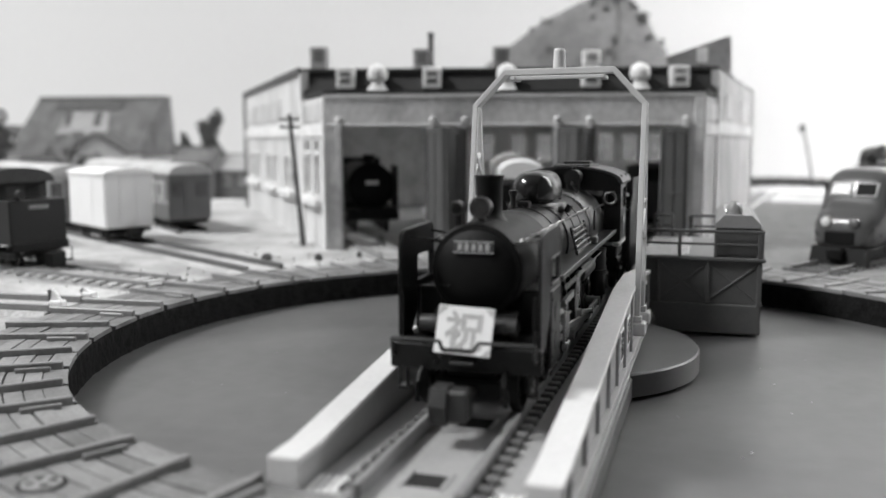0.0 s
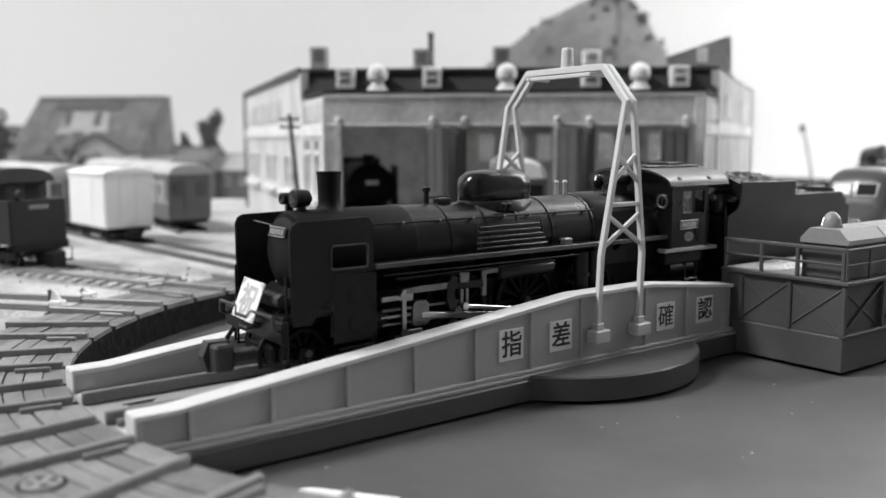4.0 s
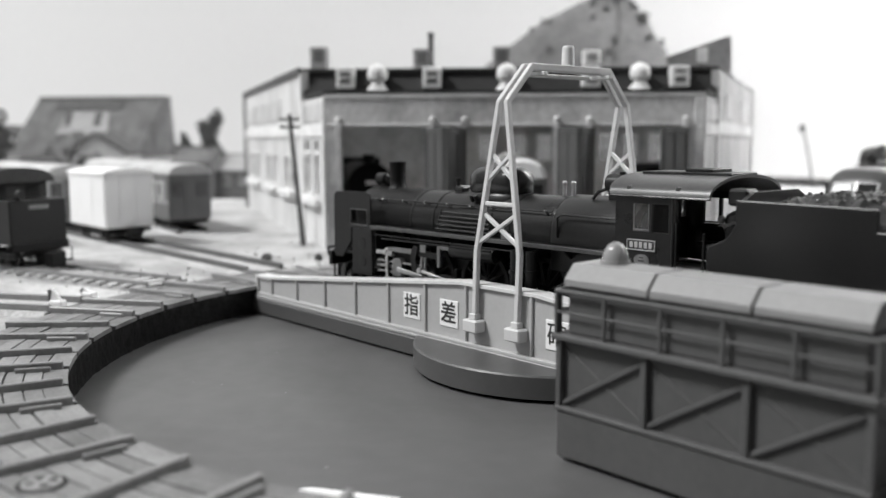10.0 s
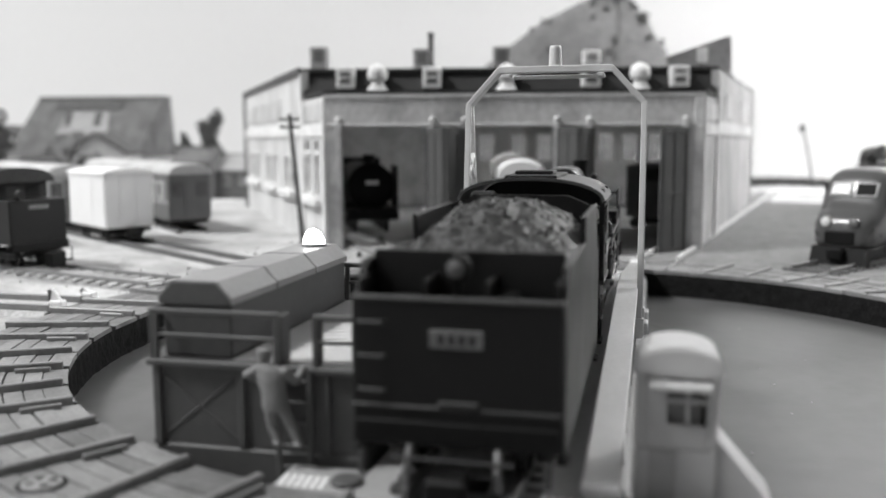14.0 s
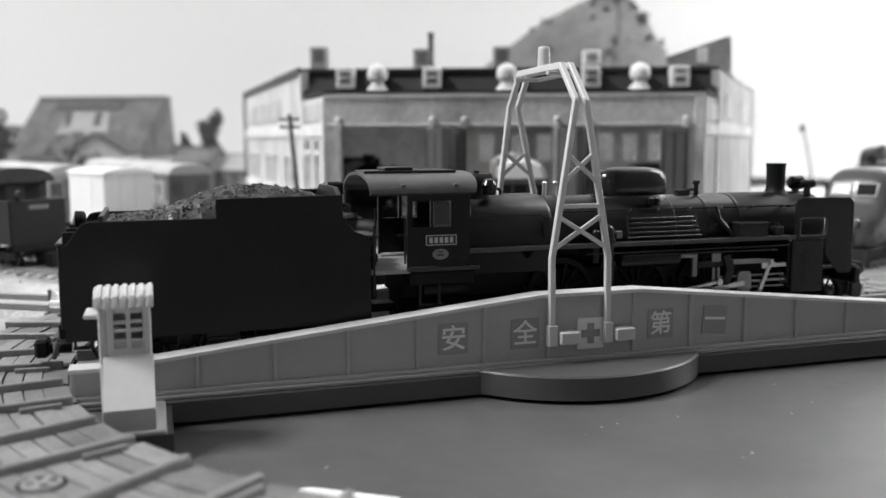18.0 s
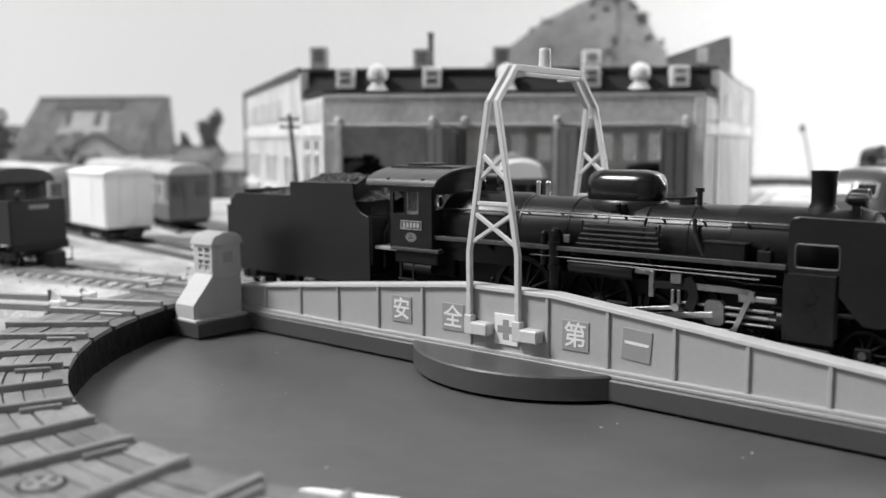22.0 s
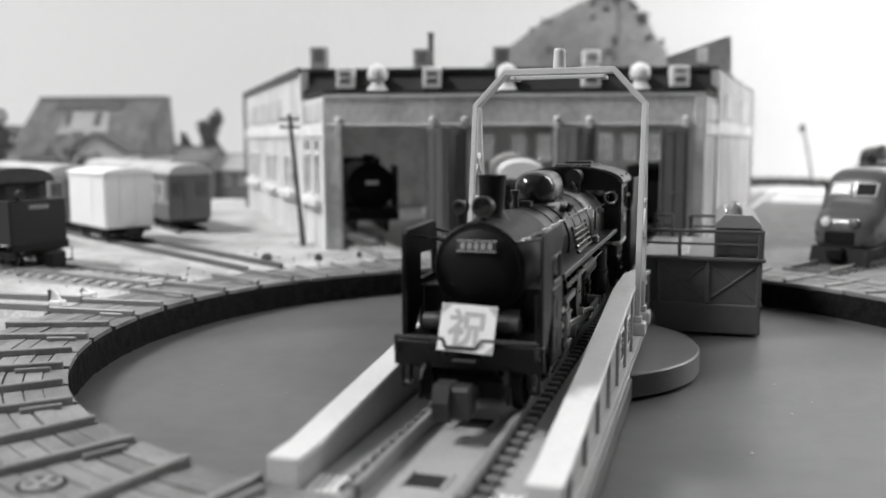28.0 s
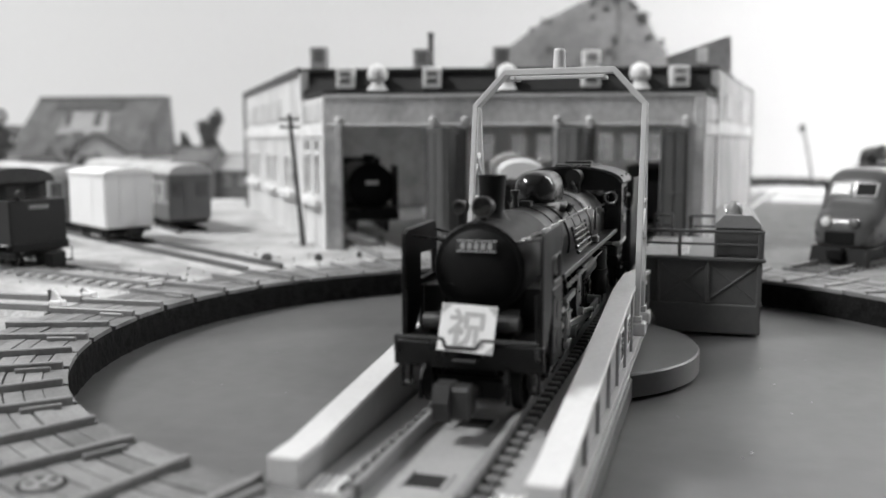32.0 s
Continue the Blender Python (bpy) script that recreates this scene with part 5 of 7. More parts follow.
# ---- the little worker figure on the ladder ----
def figure():
    """A small man in a wide jacket who climbs the ladder, one elbow out."""
    g = Geo()
    x, y = -65.1, 18.5

    def ring(z, a, b, dy):
        return [(x + a * math.cos(t), y + dy + b * math.sin(t), z) for t in np.linspace(0, 2 * math.pi, 16, endpoint=False)]
    g.loft([ring(10.3, 0.5, 0.98, -0.05), ring(10.7, 0.62, 1.1, 0.0), ring(11.8, 0.58, 0.98, 0.1), ring(12.9, 0.62, 1.15, 0.25), ring(13.8, 0.6, 1.25, 0.35), ring(14.25, 0.42, 0.85, 0.5), ring(14.5, 0.26, 0.32, 0.75)])
    for s, foot in ((1, -0.1), (-1, -1.75)):
        hip, knee, sole = (x, y - 0.1 + s * 0.5, 10.5), (x + 0.2, y + 0.5 * foot + s * 0.42, 9.0), (x + 0.1, y + foot, 7.75)
        g.cyl(hip, knee, 0.52, 0.42, 10).cyl(knee, sole, 0.42, 0.34, 10).ball(knee, 0.42, 10)
        g.box(x - 0.35, x + 0.75, y + foot - 0.32, y + foot + 0.32, 7.4, 7.85, 0.12)
    for shoulder, elbow, palm in (((0, 1.35, 13.9), (0.1, 2.3, 13.35), (0.75, 1.5, 12.6)), ((0, -0.85, 13.8), (0.3, -1.5, 13.0), (0.7, -2.2, 14.1))):
        a, b, c = [(x + p[0], y + p[1], p[2]) for p in (shoulder, elbow, palm)]
        g.ball(a, 0.44, 10).cyl(a, b, 0.42, 0.36, 10).ball(b, 0.37, 10).cyl(b, c, 0.34, 0.26, 10).ball(c, 0.32, 10)
    g.ball((x + 0.1, y + 0.85, 14.95), 0.5, 14, 1.1)
    g.lathe([(0.56, 0), (0.58, 0.28), (0.5, 0.5), (0.1, 0.6)], (x + 0.1, y + 0.9, 15.15), "z", 14)
    g.box(x + 0.4, x + 0.85, y + 0.5, y + 1.3, 15.15, 15.25, 0.03)
    g.v = [(x + 1.1 * (p[0] - x), y + 1.22 * (p[1] - y), 7.4 + 1.1 * (p[2] - 7.4)) for p in g.v]
    return single("worker_figurine", g, FIGURE, "small grey plastic worker figurine on the ladder", "figurine", (-64.4, 17.2, 4.95))


FIGURE = material("figurine_plastic", 0.22, 0.6, vary=0.12, scale=0.6)
WORKER = figure()


# ---- background materials ----
WALL_PALE = material("shed_wall_pale", 0.66, 0.85, vary=0.10, scale=0.10, fine=1.0, stain=0.25, stain_scale=0.09, streak=2.5)
WALL_MID = material("shed_wall_grey", 0.55, 0.85, vary=0.25, scale=0.06, fine=0.5, stain=0.45, stain_scale=0.05, streak=1.4)
TRIM = material("shed_trim_white", 0.84, 0.8, vary=0.06, scale=0.2, stain=0.25, stain_scale=0.12)
ROOF_DARK = material("shed_roof_dark", 0.03, 0.8, vary=0.3, scale=0.15, fine=1.2)
ROOF_GREY = material("roof_grey", 0.30, 0.85, vary=0.2, scale=0.1, fine=0.8, stain=0.2, stain_scale=0.06)
WALL_STREAK = material("shed_wall_streaked", 0.46, 0.85, vary=0.2, scale=0.10, fine=1.0, stain=0.5, stain_scale=0.13, streak=4.0)
BLIND = material("shed_blind_panel", 0.56, 0.85, vary=0.12, scale=0.12, fine=1.0, stain=0.35, stain_scale=0.08, streak=1.6)
DOOR_DARK = material("shed_door_dark", 0.075, 0.8, vary=0.2, scale=0.2)
SHED_FLOOR = material("shed_floor", 0.16, 0.9, vary=0.3, scale=0.1)
ROCK = material("painted_rock", 0.165, 0.95, vary=0.45, scale=0.05, bump=0.6, fine=0.6)
LEAF = material("foliage_flock", 0.085, 0.95, vary=0.5, scale=0.5, fine=2.0)
BARK = material("bark", 0.10, 0.9, vary=0.3, scale=0.5)
TILE = material("house_roof_tile", 0.135, 0.85, vary=0.35, scale=0.12, fine=1.0, stain=0.45, stain_scale=0.05)
TILE_LIGHT = material("house_roof_light", 0.30, 0.85, vary=0.2, scale=0.12)
PLASTER = material("house_plaster", 0.42, 0.9, vary=0.2, scale=0.1)
TIMBER = material("house_timber", 0.12, 0.85, vary=0.3, scale=0.3)
WAGON_WHITE = material("wagon_white_paint", 0.84, 0.55, vary=0.05, scale=0.15)
CAR_ROOF = material("car_roof_pale", 0.52, 0.7, vary=0.2, scale=0.1, stain=0.25, stain_scale=0.08)
CAR_BODY = material("car_body_grey", 0.14, 0.5, vary=0.15, scale=0.1)
DIM_GLASS = material("dim_window", 0.09, 0.3, vary=0.2, scale=0.3)
CAR_BODY_LIGHT = material("car_body_pale", 0.42, 0.5, vary=0.1, scale=0.1)
RAILCAR = material("railcar_paint", 0.075, 0.3, vary=0.12, scale=0.1, coat=0.3)
POLE = material("pole_wood", 0.11, 0.85, vary=0.3, scale=0.5)
TRACKBED = material("dark_trackbed", 0.19, 0.95, vary=0.35, scale=0.2, bump=0.3, fine=1.5)
PALE_STONE = material("pale_stone", 0.52, 0.9, vary=0.2, scale=0.3, each=0.2)


# ---- the deck ring: planks and moulded rails of the stub tracks ----
def deck():
    d = thing("deck_ring", "grey moulded deck round the pit with stub tracks", "deck", (0, 0, 0), kind="structure")
    g = Geo()
    ring_sector(g, 72.6, 88.0, 0, 360, -3.0, 5.3, 200)
    part("deck_base", g, SLEEPER, d, "dark gaps between planks")
    rnd = random.Random(2)
    for k, az in enumerate(TRACKS):
        near = 140 < az < 262
        half = 7.2
        for j in range(7):
            r0 = 72.2 + 2.26 * j
            r1 = r0 + 2.26 - (0.24 if near else 0.08)
            r0 = (71.9 if 245 < az < 262 else 71.35) if j == 0 else r0
            halfrail = math.degrees(math.asin(4.55 / (r0 + 1.1)))
            gap = 0.10
            spans = [(-halfrail + 0.35, halfrail - 0.35), (halfrail + 0.35, 14.4 - halfrail - 0.35)] if near else [(-half, half)]
            for a0, a1 in spans:
                g = Geo()
                w = rnd.uniform(-0.06, 0.06) if j else rnd.uniform(-0.1, 0.2)
                ring_sector(g, r0 + w, r1 + w, az + a0 + gap, az + a1 - gap, 5.0, 5.72 + rnd.uniform(-0.1, 0.1), 4)
                part("plank", g, DECK, d, smooth=0)
        for s in (-1, 1):
            m = pose(0, 0, 0, 0, 0, az)
            g = Geo()
            g.box(71.9, 88.6, s * 4.55 - 0.42, s * 4.55 + 0.42, 5.3, 6.62 if near else 6.25, 0.14, m)
            part("stub_rail", g, RAIL, d, "grey moulded rail")
        g = Geo()
        g.box(73.2, 77.6, 5.65, 6.2, 5.5, 6.3 if near else 6.0, 0.14, pose(0, 0, 0, 0, 0, az))
        part("guard_rail", g, RAIL, d)
    # a round cover plate with a dark groove and slots
    g = Geo()
    ring_sector(g, 1.75, 2.15, 0, 360, 5.7, 5.84, 32)
    g.v = [(x - 44.2, y - 70.4, z) for x, y, z in g.v]
    c = part("cover_plate", Geo().lathe([(1.7, 0), (1.7, 0.24), (1.45, 0.3), (0.1, 0.3)], (-44.2, -70.4, 5.72), "z", 28), DECK, d, "round slotted cover plate")
    part("groove", g, HOLE, c)
    for a in range(20, 380, 90):
        g = Geo()
        ring_sector(g, 0.6, 1.3, a, a + 40, 0.28, 0.33, 6)
        g.v = [(x - 44.2, y - 70.4, z + 5.72) for x, y, z in g.v]
        part("slot", g, HOLE, c)


deck()
single("white_card", Geo().prism([(-27.2, -60.0), (-26.0, -56.2), (-25.6, -55.0), (-24.6, -54.5), (-15.0, -56.1), (-13.5, -64.0), (-26.6, -65.5)], "z", 0.0, 0.12), WHITE, "small white paper patch lying on the pit floor", "paper", (-23, -58, 0.0))


# ---- yard tracks ----
def track(name, p, q, sleepers, bed, label, rail_mat=None):
    p, q = Vector((*p, 0)), Vector((*q, 0))
    l = (q - p).length
    az = math.degrees(math.atan2(q.y - p.y, q.x - p.x))
    t = thing(name, label, "track", (p.x, p.y, 0), turn=az, kind="structure")
    part("trackbed", Geo().prism([(-7.2, 4.6), (7.2, 4.6), (6.0, 5.75), (-6.0, 5.75)], "x", 0, l), bed, t)
    if sleepers:
        me = finish("sleeper", Geo().box(0, 1.7, -6.6, 6.6, 5.6, 6.25, 0.12), sleepers, (0, 0, 0))
        for i in range(int(l / 4.0)):
            piece("sleeper", me, t, pose(4.0 * i * MM, 0, 0))
    for y in (-4.5, 4.5):
        part("rail", Geo().box(0, l, y - 0.4, y + 0.4, 5.7, 7.0, 0.12), rail_mat or RAIL, t)
    return t


def polar(r, az):
    return (r * math.cos(radians(az)), r * math.sin(radians(az)))


for k in (10, 11, 12):
    track("yard_track", polar(88.6, TRACKS[k]), polar(262, TRACKS[k]), PALE_STONE, SAND, "track with pale boards leading into the engine shed")
track("yard_track", polar(88.6, 139.0), polar(330, 139.0), None, SAND, "dark rails half buried in pale sand", SLEEPER)
track("yard_track", polar(186.0, 130.1), polar(330, 130.1), None, SAND, "dark rails half buried in pale sand", SLEEPER)
track("yard_track", polar(88.6, 156.4), polar(330, 156.4), PALE_STONE, BALLAST, "track with pale sleepers")
track("yard_track", polar(88.6, TRACKS[6]), polar(125, TRACKS[6]), None, SAND, "rails half buried in pale sand")
track("yard_track", polar(88.6, TRACKS[13]), polar(420, TRACKS[13]), None, TRACKBED, "pale rails on dark ballast beside the shed", PALE_STONE)
track("yard_track", polar(88.6, 49.7), polar(420, 49.7), SLEEPER, TRACKBED, "dark track beside the shed")
g = Geo()
ring_sector(g, 89.0, 330.0, 36.0, 72.5, 4.6, 5.62, 24)
single("ballast_field", g, TRACKBED, "dark ballast field beside the shed", "ballast", kind="structure")


# ---- the engine shed ----
def wall_run(parent, name, mat, p, q, z0, z1, windows, thick=2.0, glass=None):
    """A wall from p to q (local plan) with windows (u0, u1, z0, z1) cut right through; frames and panes are parts."""
    p, q = Vector((*p, 0)), Vector((*q, 0))
    l = (q - p).length
    m = Matrix.Translation(p) @ pose(0, 0, 0, 0, 0, math.degrees(math.atan2(q.y - p.y, q.x - p.x)))
    g = Geo()
    u = 0.0
    for a, b, c, d in sorted(windows):
        g.box(u, a, 0, thick, z0, z1, 0, m)
        if c > z0:
            g.box(a, b, 0, thick, z0, c, 0, m)
        if d < z1:
            g.box(a, b, 0, thick, d, z1, 0, m)
        u = b
    g.box(u, l, 0, thick, z0, z1, 0, m)
    w = part(name, g, mat, parent, smooth=0, weld=True)
    for a, b, c, d in windows:
        f = Geo()
        e = 0.55
        f.box(a, b, -0.3, 0.9, c, c + e, 0.08, m).box(a, b, -0.3, 0.9, d - e, d, 0.08, m).box(a, a + e, -0.3, 0.9, c + e, d - e, 0.08, m).box(b - e, b, -0.3, 0.9, c + e, d - e, 0.08, m)
        if b - a > 4.5:
            f.box((a + b) / 2 - 0.25, (a + b) / 2 + 0.25, 0, 0.6, c + e, d - e, 0.05, m)
        f.box(a + e, b - e, 0.05, 0.55, (c + d) / 2 - 0.2, (c + d) / 2 + 0.2, 0.05, m)
        part("window_frame", f, TRIM, w)
        o = part("pane", Geo().box(a + e, b - e, 0.9, 1.0, c + e, d - e, 0, m), glass or SHED_PANE, w)
        o.visible_shadow = False
    return w, m


def shed():
    S = thing("engine_shed", "pale three-road model engine shed with a dark roof", "engine shed", (-8.56, 106.4, 0), turn=4.6)
    lx, rx = -55.0, 48.2
    ld, rd = (-math.sin(radians(21.6)), math.cos(radians(21.6))), (math.sin(radians(20.3)), math.cos(radians(20.3)))
    z0 = 4.8

    def left(l):
        return (lx + ld[0] * l, ld[1] * l)

    def right(l):
        return (rx + rd[0] * l, rd[1] * l)
    # front: piers, lintel, cornice
    doors = [(-50.6, -27.2), (-15.8, 8.6), (19.0, 43.6)]
    for a, b in ((lx, doors[0][0]), (doors[0][1], doors[1][0]), (doors[1][1], doors[2][0]), (doors[2][1], rx)):
        part("front_pier", Geo().box(a, b, 0, 3.0, z0, 39.6, 0.1), WALL_MID if b < rx else WALL_PALE, S, "grey front pier" if b < rx else "pale front pier")
    part("lintel", Geo().box(lx, rx, 0, 3.0, 39.6, 48.0, 0.1), WALL_MID, S, "grey lintel wall")
    part("cornice", Geo().box(lx - 0.5, rx + 0.5, -0.5, 3.2, 47.4, 48.6, 0.2), WALL_PALE, S, "pale cornice")
    part("string_course", Geo().box(lx, rx, -0.35, 0.0, 39.6, 40.4, 0.1), WALL_PALE, S)
    part("corner_pilaster", Geo().box(rx - 2.4, rx + 0.1, -0.5, 0.0, z0, 47.2, 0.1), TRIM, S, "white corner pilaster")
    for x in (-51.1, -25.3, -16.5, 8.7, 17.5, 43.4):
        part("gate_post", Geo().box(x - 0.75, x + 0.75, -1.5, 0.0, z0, 40.6, 0.12), WALL_MID, S)
        part("post_cap", Geo().ball((x, -0.75, 41.4), 0.95, 12), TRIM, S, "white round post cap")
    # open door leaves
    for i, (a, b) in enumerate(doors):
        for hx, s in ((a, -1), (b, 1))[1 if i == 0 else 0:]:
            ang = 62 if i == 0 else (138 if i == 2 else 66) if s > 0 else 114
            m = Matrix.Translation((hx + s * 0.4, -1.2, 0)) @ pose(0, 0, 0, 0, 0, -ang)
            lf = part("door_leaf", Geo().box(0, 11.6, -0.4, 0.4, 5.6, 39.0, 0.1, m), DOOR_DARK, S, "dark open door leaf")
            g = Geo()
            for u in (0.6, 5.6, 10.4):
                g.box(u, u + 0.7, -0.65, 0.65, 5.8, 38.8, 0.08, m)
            for z in (6.2, 21.0, 37.4):
                g.box(1.3, 10.4, -0.6, 0.6, z, z + 0.9, 0.08, m)
            part("door_batten", g, DOOR_DARK, lf)
    # side walls
    low = [(8.0, 15.0, 19.4, 36.4), (22.0, 30.5, 19.4, 36.4)]
    big = [(u - 34.5, v - 34.5, 19.4, 31.0) for u, v in ((50, 58), (62, 71), (90, 101), (107, 118), (139, 151), (157, 170))]
    for f, s in ((left, 1), (right, -1)):
        for l0, l1, top, cut in ((0, 34.5, 48.0, low), (34.5, 185, 57.0, big)):
            n = l1 - l0
            if s > 0:
                wall_run(S, "side_wall", WALL_PALE, f(l1), f(l0), z0, top, [(n - v, n - u, c, d) for u, v, c, d in cut], glass=PALE_PANE)
            else:
                wall_run(S, "side_wall", WALL_STREAK, f(l0), f(l1), z0, top, [])
        (xa, ya), (xb, yb) = f(0), f(1)
        m = Matrix.Translation((xa, ya, 0)) @ pose(0, 0, 0, 0, 0, math.degrees(math.atan2(yb - ya, xb - xa)))
        # on the outer face, which lies at positive y on the left side and at negative y on the right

        def strip(l0, l1, za, zb, out, mat, name, label=""):
            part(name, Geo().box(l0, l1, *sorted((-0.3 * s, out * s)), za, zb, 0.1, m), mat, S, label)
        for l0, l1 in ((6.5, 35.5), (51, 79), (88, 121), (135, 174)) if s > 0 else ():
            strip(l0, l1, 16.9, 18.9, 2.2, TRIM, "window_sill", "broad white window sill")
        for u, v, c, d in low if s > 0 else ():
            strip(u - 0.3, v + 0.3, 31.4, 32.9, 0.5, TRIM, "transom_bar")
        trim = TRIM if s > 0 else WALL_PALE
        strip(1.6, 33.4, 37.0, 40.3, 0.6, trim, "string_course", "white string course")
        strip(37.2, 182.5, 37.4, 41.4, 0.5, trim, "string_course", "white string course")
        # A grey strip imitates the shade below the string course.
        strip(37.2, 182.5, 36.6, 37.2, 0.4, WALL_MID, "shadow_strip", "thin grey strip as shade under the string course")
        strip(4.5, 32.0, 41.2, 46.2, 0.35, BLIND, "blind_panel", "grey blind panel")
        for l0, l1 in ((78, 118), (126, 172)) if s > 0 else ((60, 80), (120, 150)):
            strip(l0, l1, 43.0, 50.5, 0.3, BLIND, "blind_panel", "grey blind panel")
        for l in (0.0, 33.0, 34.7):
            strip(l, l + 1.6, z0, 47.6 if l < 34 else 56.2, 0.7, trim, "wall_pilaster")
        if s > 0:
            # Dark upright line along the back corner.
            strip(182.6, 185.6, z0, 56.4, 1.0, DOOR_DARK, "corner_strip", "dark upright strip at the back corner")
    # back wall with bright windows
    (xa, ya), (xb, yb) = right(185), left(185)
    span = xa - xb
    bw = [(xa - x - 3.6, xa - x + 3.6, 26.0, 39.0) for x in (-10.0, 5.0, 17.0, 45.5, 56.5, 68.0)]
    wall_run(S, "back_wall", WALL_MID, (xa, ya), (xb, yb), z0, 56.6, bw, glass=PANE)
    # roofs
    part("front_roof", Geo().prism([(lx - 0.5, -0.6), (rx + 0.5, -0.6), right(35), left(35)], "z", 48.6, 49.3), ROOF_DARK, S, "dark flat front roof")
    a, b, c2, d2 = left(33), right(33), right(39), left(39)
    g = Geo()
    g.add([(a[0], 31.5, 49.3), (b[0], 31.5, 49.3), (b[0] + 1, 35.5, 58.2), (a[0] - 1, 35.5, 58.2), (a[0] - 1, 38.5, 58.2), (b[0] + 1, 38.5, 58.2), (a[0], 38.5, 49.3), (b[0], 38.5, 49.3)],
          [(0, 1, 2, 3), (3, 2, 5, 4), (6, 4, 5, 7), (0, 3, 4, 6), (1, 7, 5, 2), (0, 6, 7, 1)])
    part("roof_front_slope", g, ROOF_DARK, S, "dark steep roof band")
    for l0, l1 in ((36, 56), (70, 92), (106, 128), (142, 187)):
        part("main_roof", Geo().prism([left(l0), right(l0), right(l1), left(l1)], "z", 57.0, 58.0), ROOF_DARK, S, "dark main roof")
    for l0, l1 in ((56, 70), (92, 106), (128, 142)):
        o = part("roof_light", Geo().prism([left(l0), right(l0), right(l1), left(l1)], "z", 57.3, 57.6), PANE, S, "glazed roof light")
        o.visible_shadow = False
    part("roof_edge", Geo().prism([left(36), (left(36)[0] - 0.9, left(36)[1]), (left(187)[0] - 0.9, left(187)[1]), left(187)], "z", 56.3, 58.5), DOOR_DARK, S)
    part("shed_floor", Geo().prism([(lx + 2, 3), (rx - 2, 3), right(183), left(183)], "z", 5.2, 5.55), SHED_FLOOR, S)
    # box skylights and round ventilators
    for x in (-54.0, -27.2, 21.5, 48.3):
        v = part("skylight", Geo().box(x - 2.8, x + 2.8, 30.2, 35.6, 51.7, 58.2, 0.3), TRIM, S, "white framed box skylight")
        part("skylight_pane", Geo().box(x - 1.6, x + 1.6, 30.05, 30.3, 53.2, 56.8, 0.05), CAR_BODY, v)
        part("skylight_bar", Geo().box(x - 1.6, x + 1.6, 29.95, 30.1, 54.7, 55.2 + 0.7 * (x > 40), 0.05), TRIM, v)
    for x in (-44.0, -4.2, 36.3):
        v = part("ventilator", Geo().lathe([(3.6, 0), (3.4, 0.5), (2.0, 2.4), (1.9, 3.2), (2.9, 4.0), (3.2, 5.4), (2.9, 6.9), (1.9, 8.0), (0.2, 8.6)], (x, 31.2, 50.6), "z", 24), TRIM, S, "white round-headed ventilator")
        part("ventilator_curb", Geo().box(x - 3.0, x + 3.0, 28.4, 34.0, 49.3, 50.8, 0.2), TRIM, v)
    for x, z1 in ((-67.8, 67.6), (-32.4, 66.8), (-5.2, 67.4), (25.3, 66.0)):
        v = part("roof_box", Geo().box(x - 2.9, x + 2.9, 61.0, 66.5, 58.0 if x < 0 else 61.2, z1, 0.3), TRIM if x > 0 else ROOF_GREY, S, "small roof box")
        if x > 0:
            part("roof_box_base", Geo().box(x - 2.6, x + 2.6, 61.3, 66.2, 58.0, 61.2, 0.2), DOOR_DARK, v)
        part("roof_box_pane", Geo().box(x - 1.6, x + 1.6, 60.85, 61.1, z1 - (5.0 if x < 0 else 3.6), z1 - 1.2, 0.05), ROOF_GREY if x > 0 else CAR_BODY, v)
    part("stove_pipe", Geo().cyl((-29.3, 63, 58), (-29.3, 63, 71.6), 0.95, n=14).cyl((-29.3, 63, 71.2), (-29.3, 63, 72.2), 1.2, n=14), DOOR_DARK, S)
    g = Geo()
    g.prism([(50.5, 58.0), (50.5, 63.6), (69.8, 70.0), (71.6, 70.0), (72.0, 58.0)], "y", 62, 80)
    v = part("roof_gable", g, ROOF_GREY, S, "raised grey roof gable")
    part("gable_window", Geo().box(60.4, 64.0, 61.7, 62.1, 61.6, 66.6, 0.05), TRIM, v)
    return S


shed()


# ---- stock in and round the yard ----
def bogie(parent, x, half=4.9, mat=None):
    bg = part("bogie", Geo().box(x - 6.0, x + 6.0, -5.6, 5.6, 9.2, 10.8, 0.3), SOOT, parent)
    for s in (-1, 1):
        part("bogie_frame", Geo().box(x - 6.2, x + 6.2, s * 5.6, s * 6.4, 8.6, 10.2, 0.2).box(x - 1.4, x + 1.4, s * 5.8, s * 6.6, 7.8, 9.2, 0.2), SOOT, bg)
        for dx in (-4, 4):
            part("wheel", Geo().spoke_wheel((x + dx, s * half, 9.7), 2.6, 1.0, 9), BLACK, bg)


def stock(name, label, category, r, az, heading=None):
    return thing(name, label, category, (*polar(r, az), 0), turn=az if heading is None else heading)


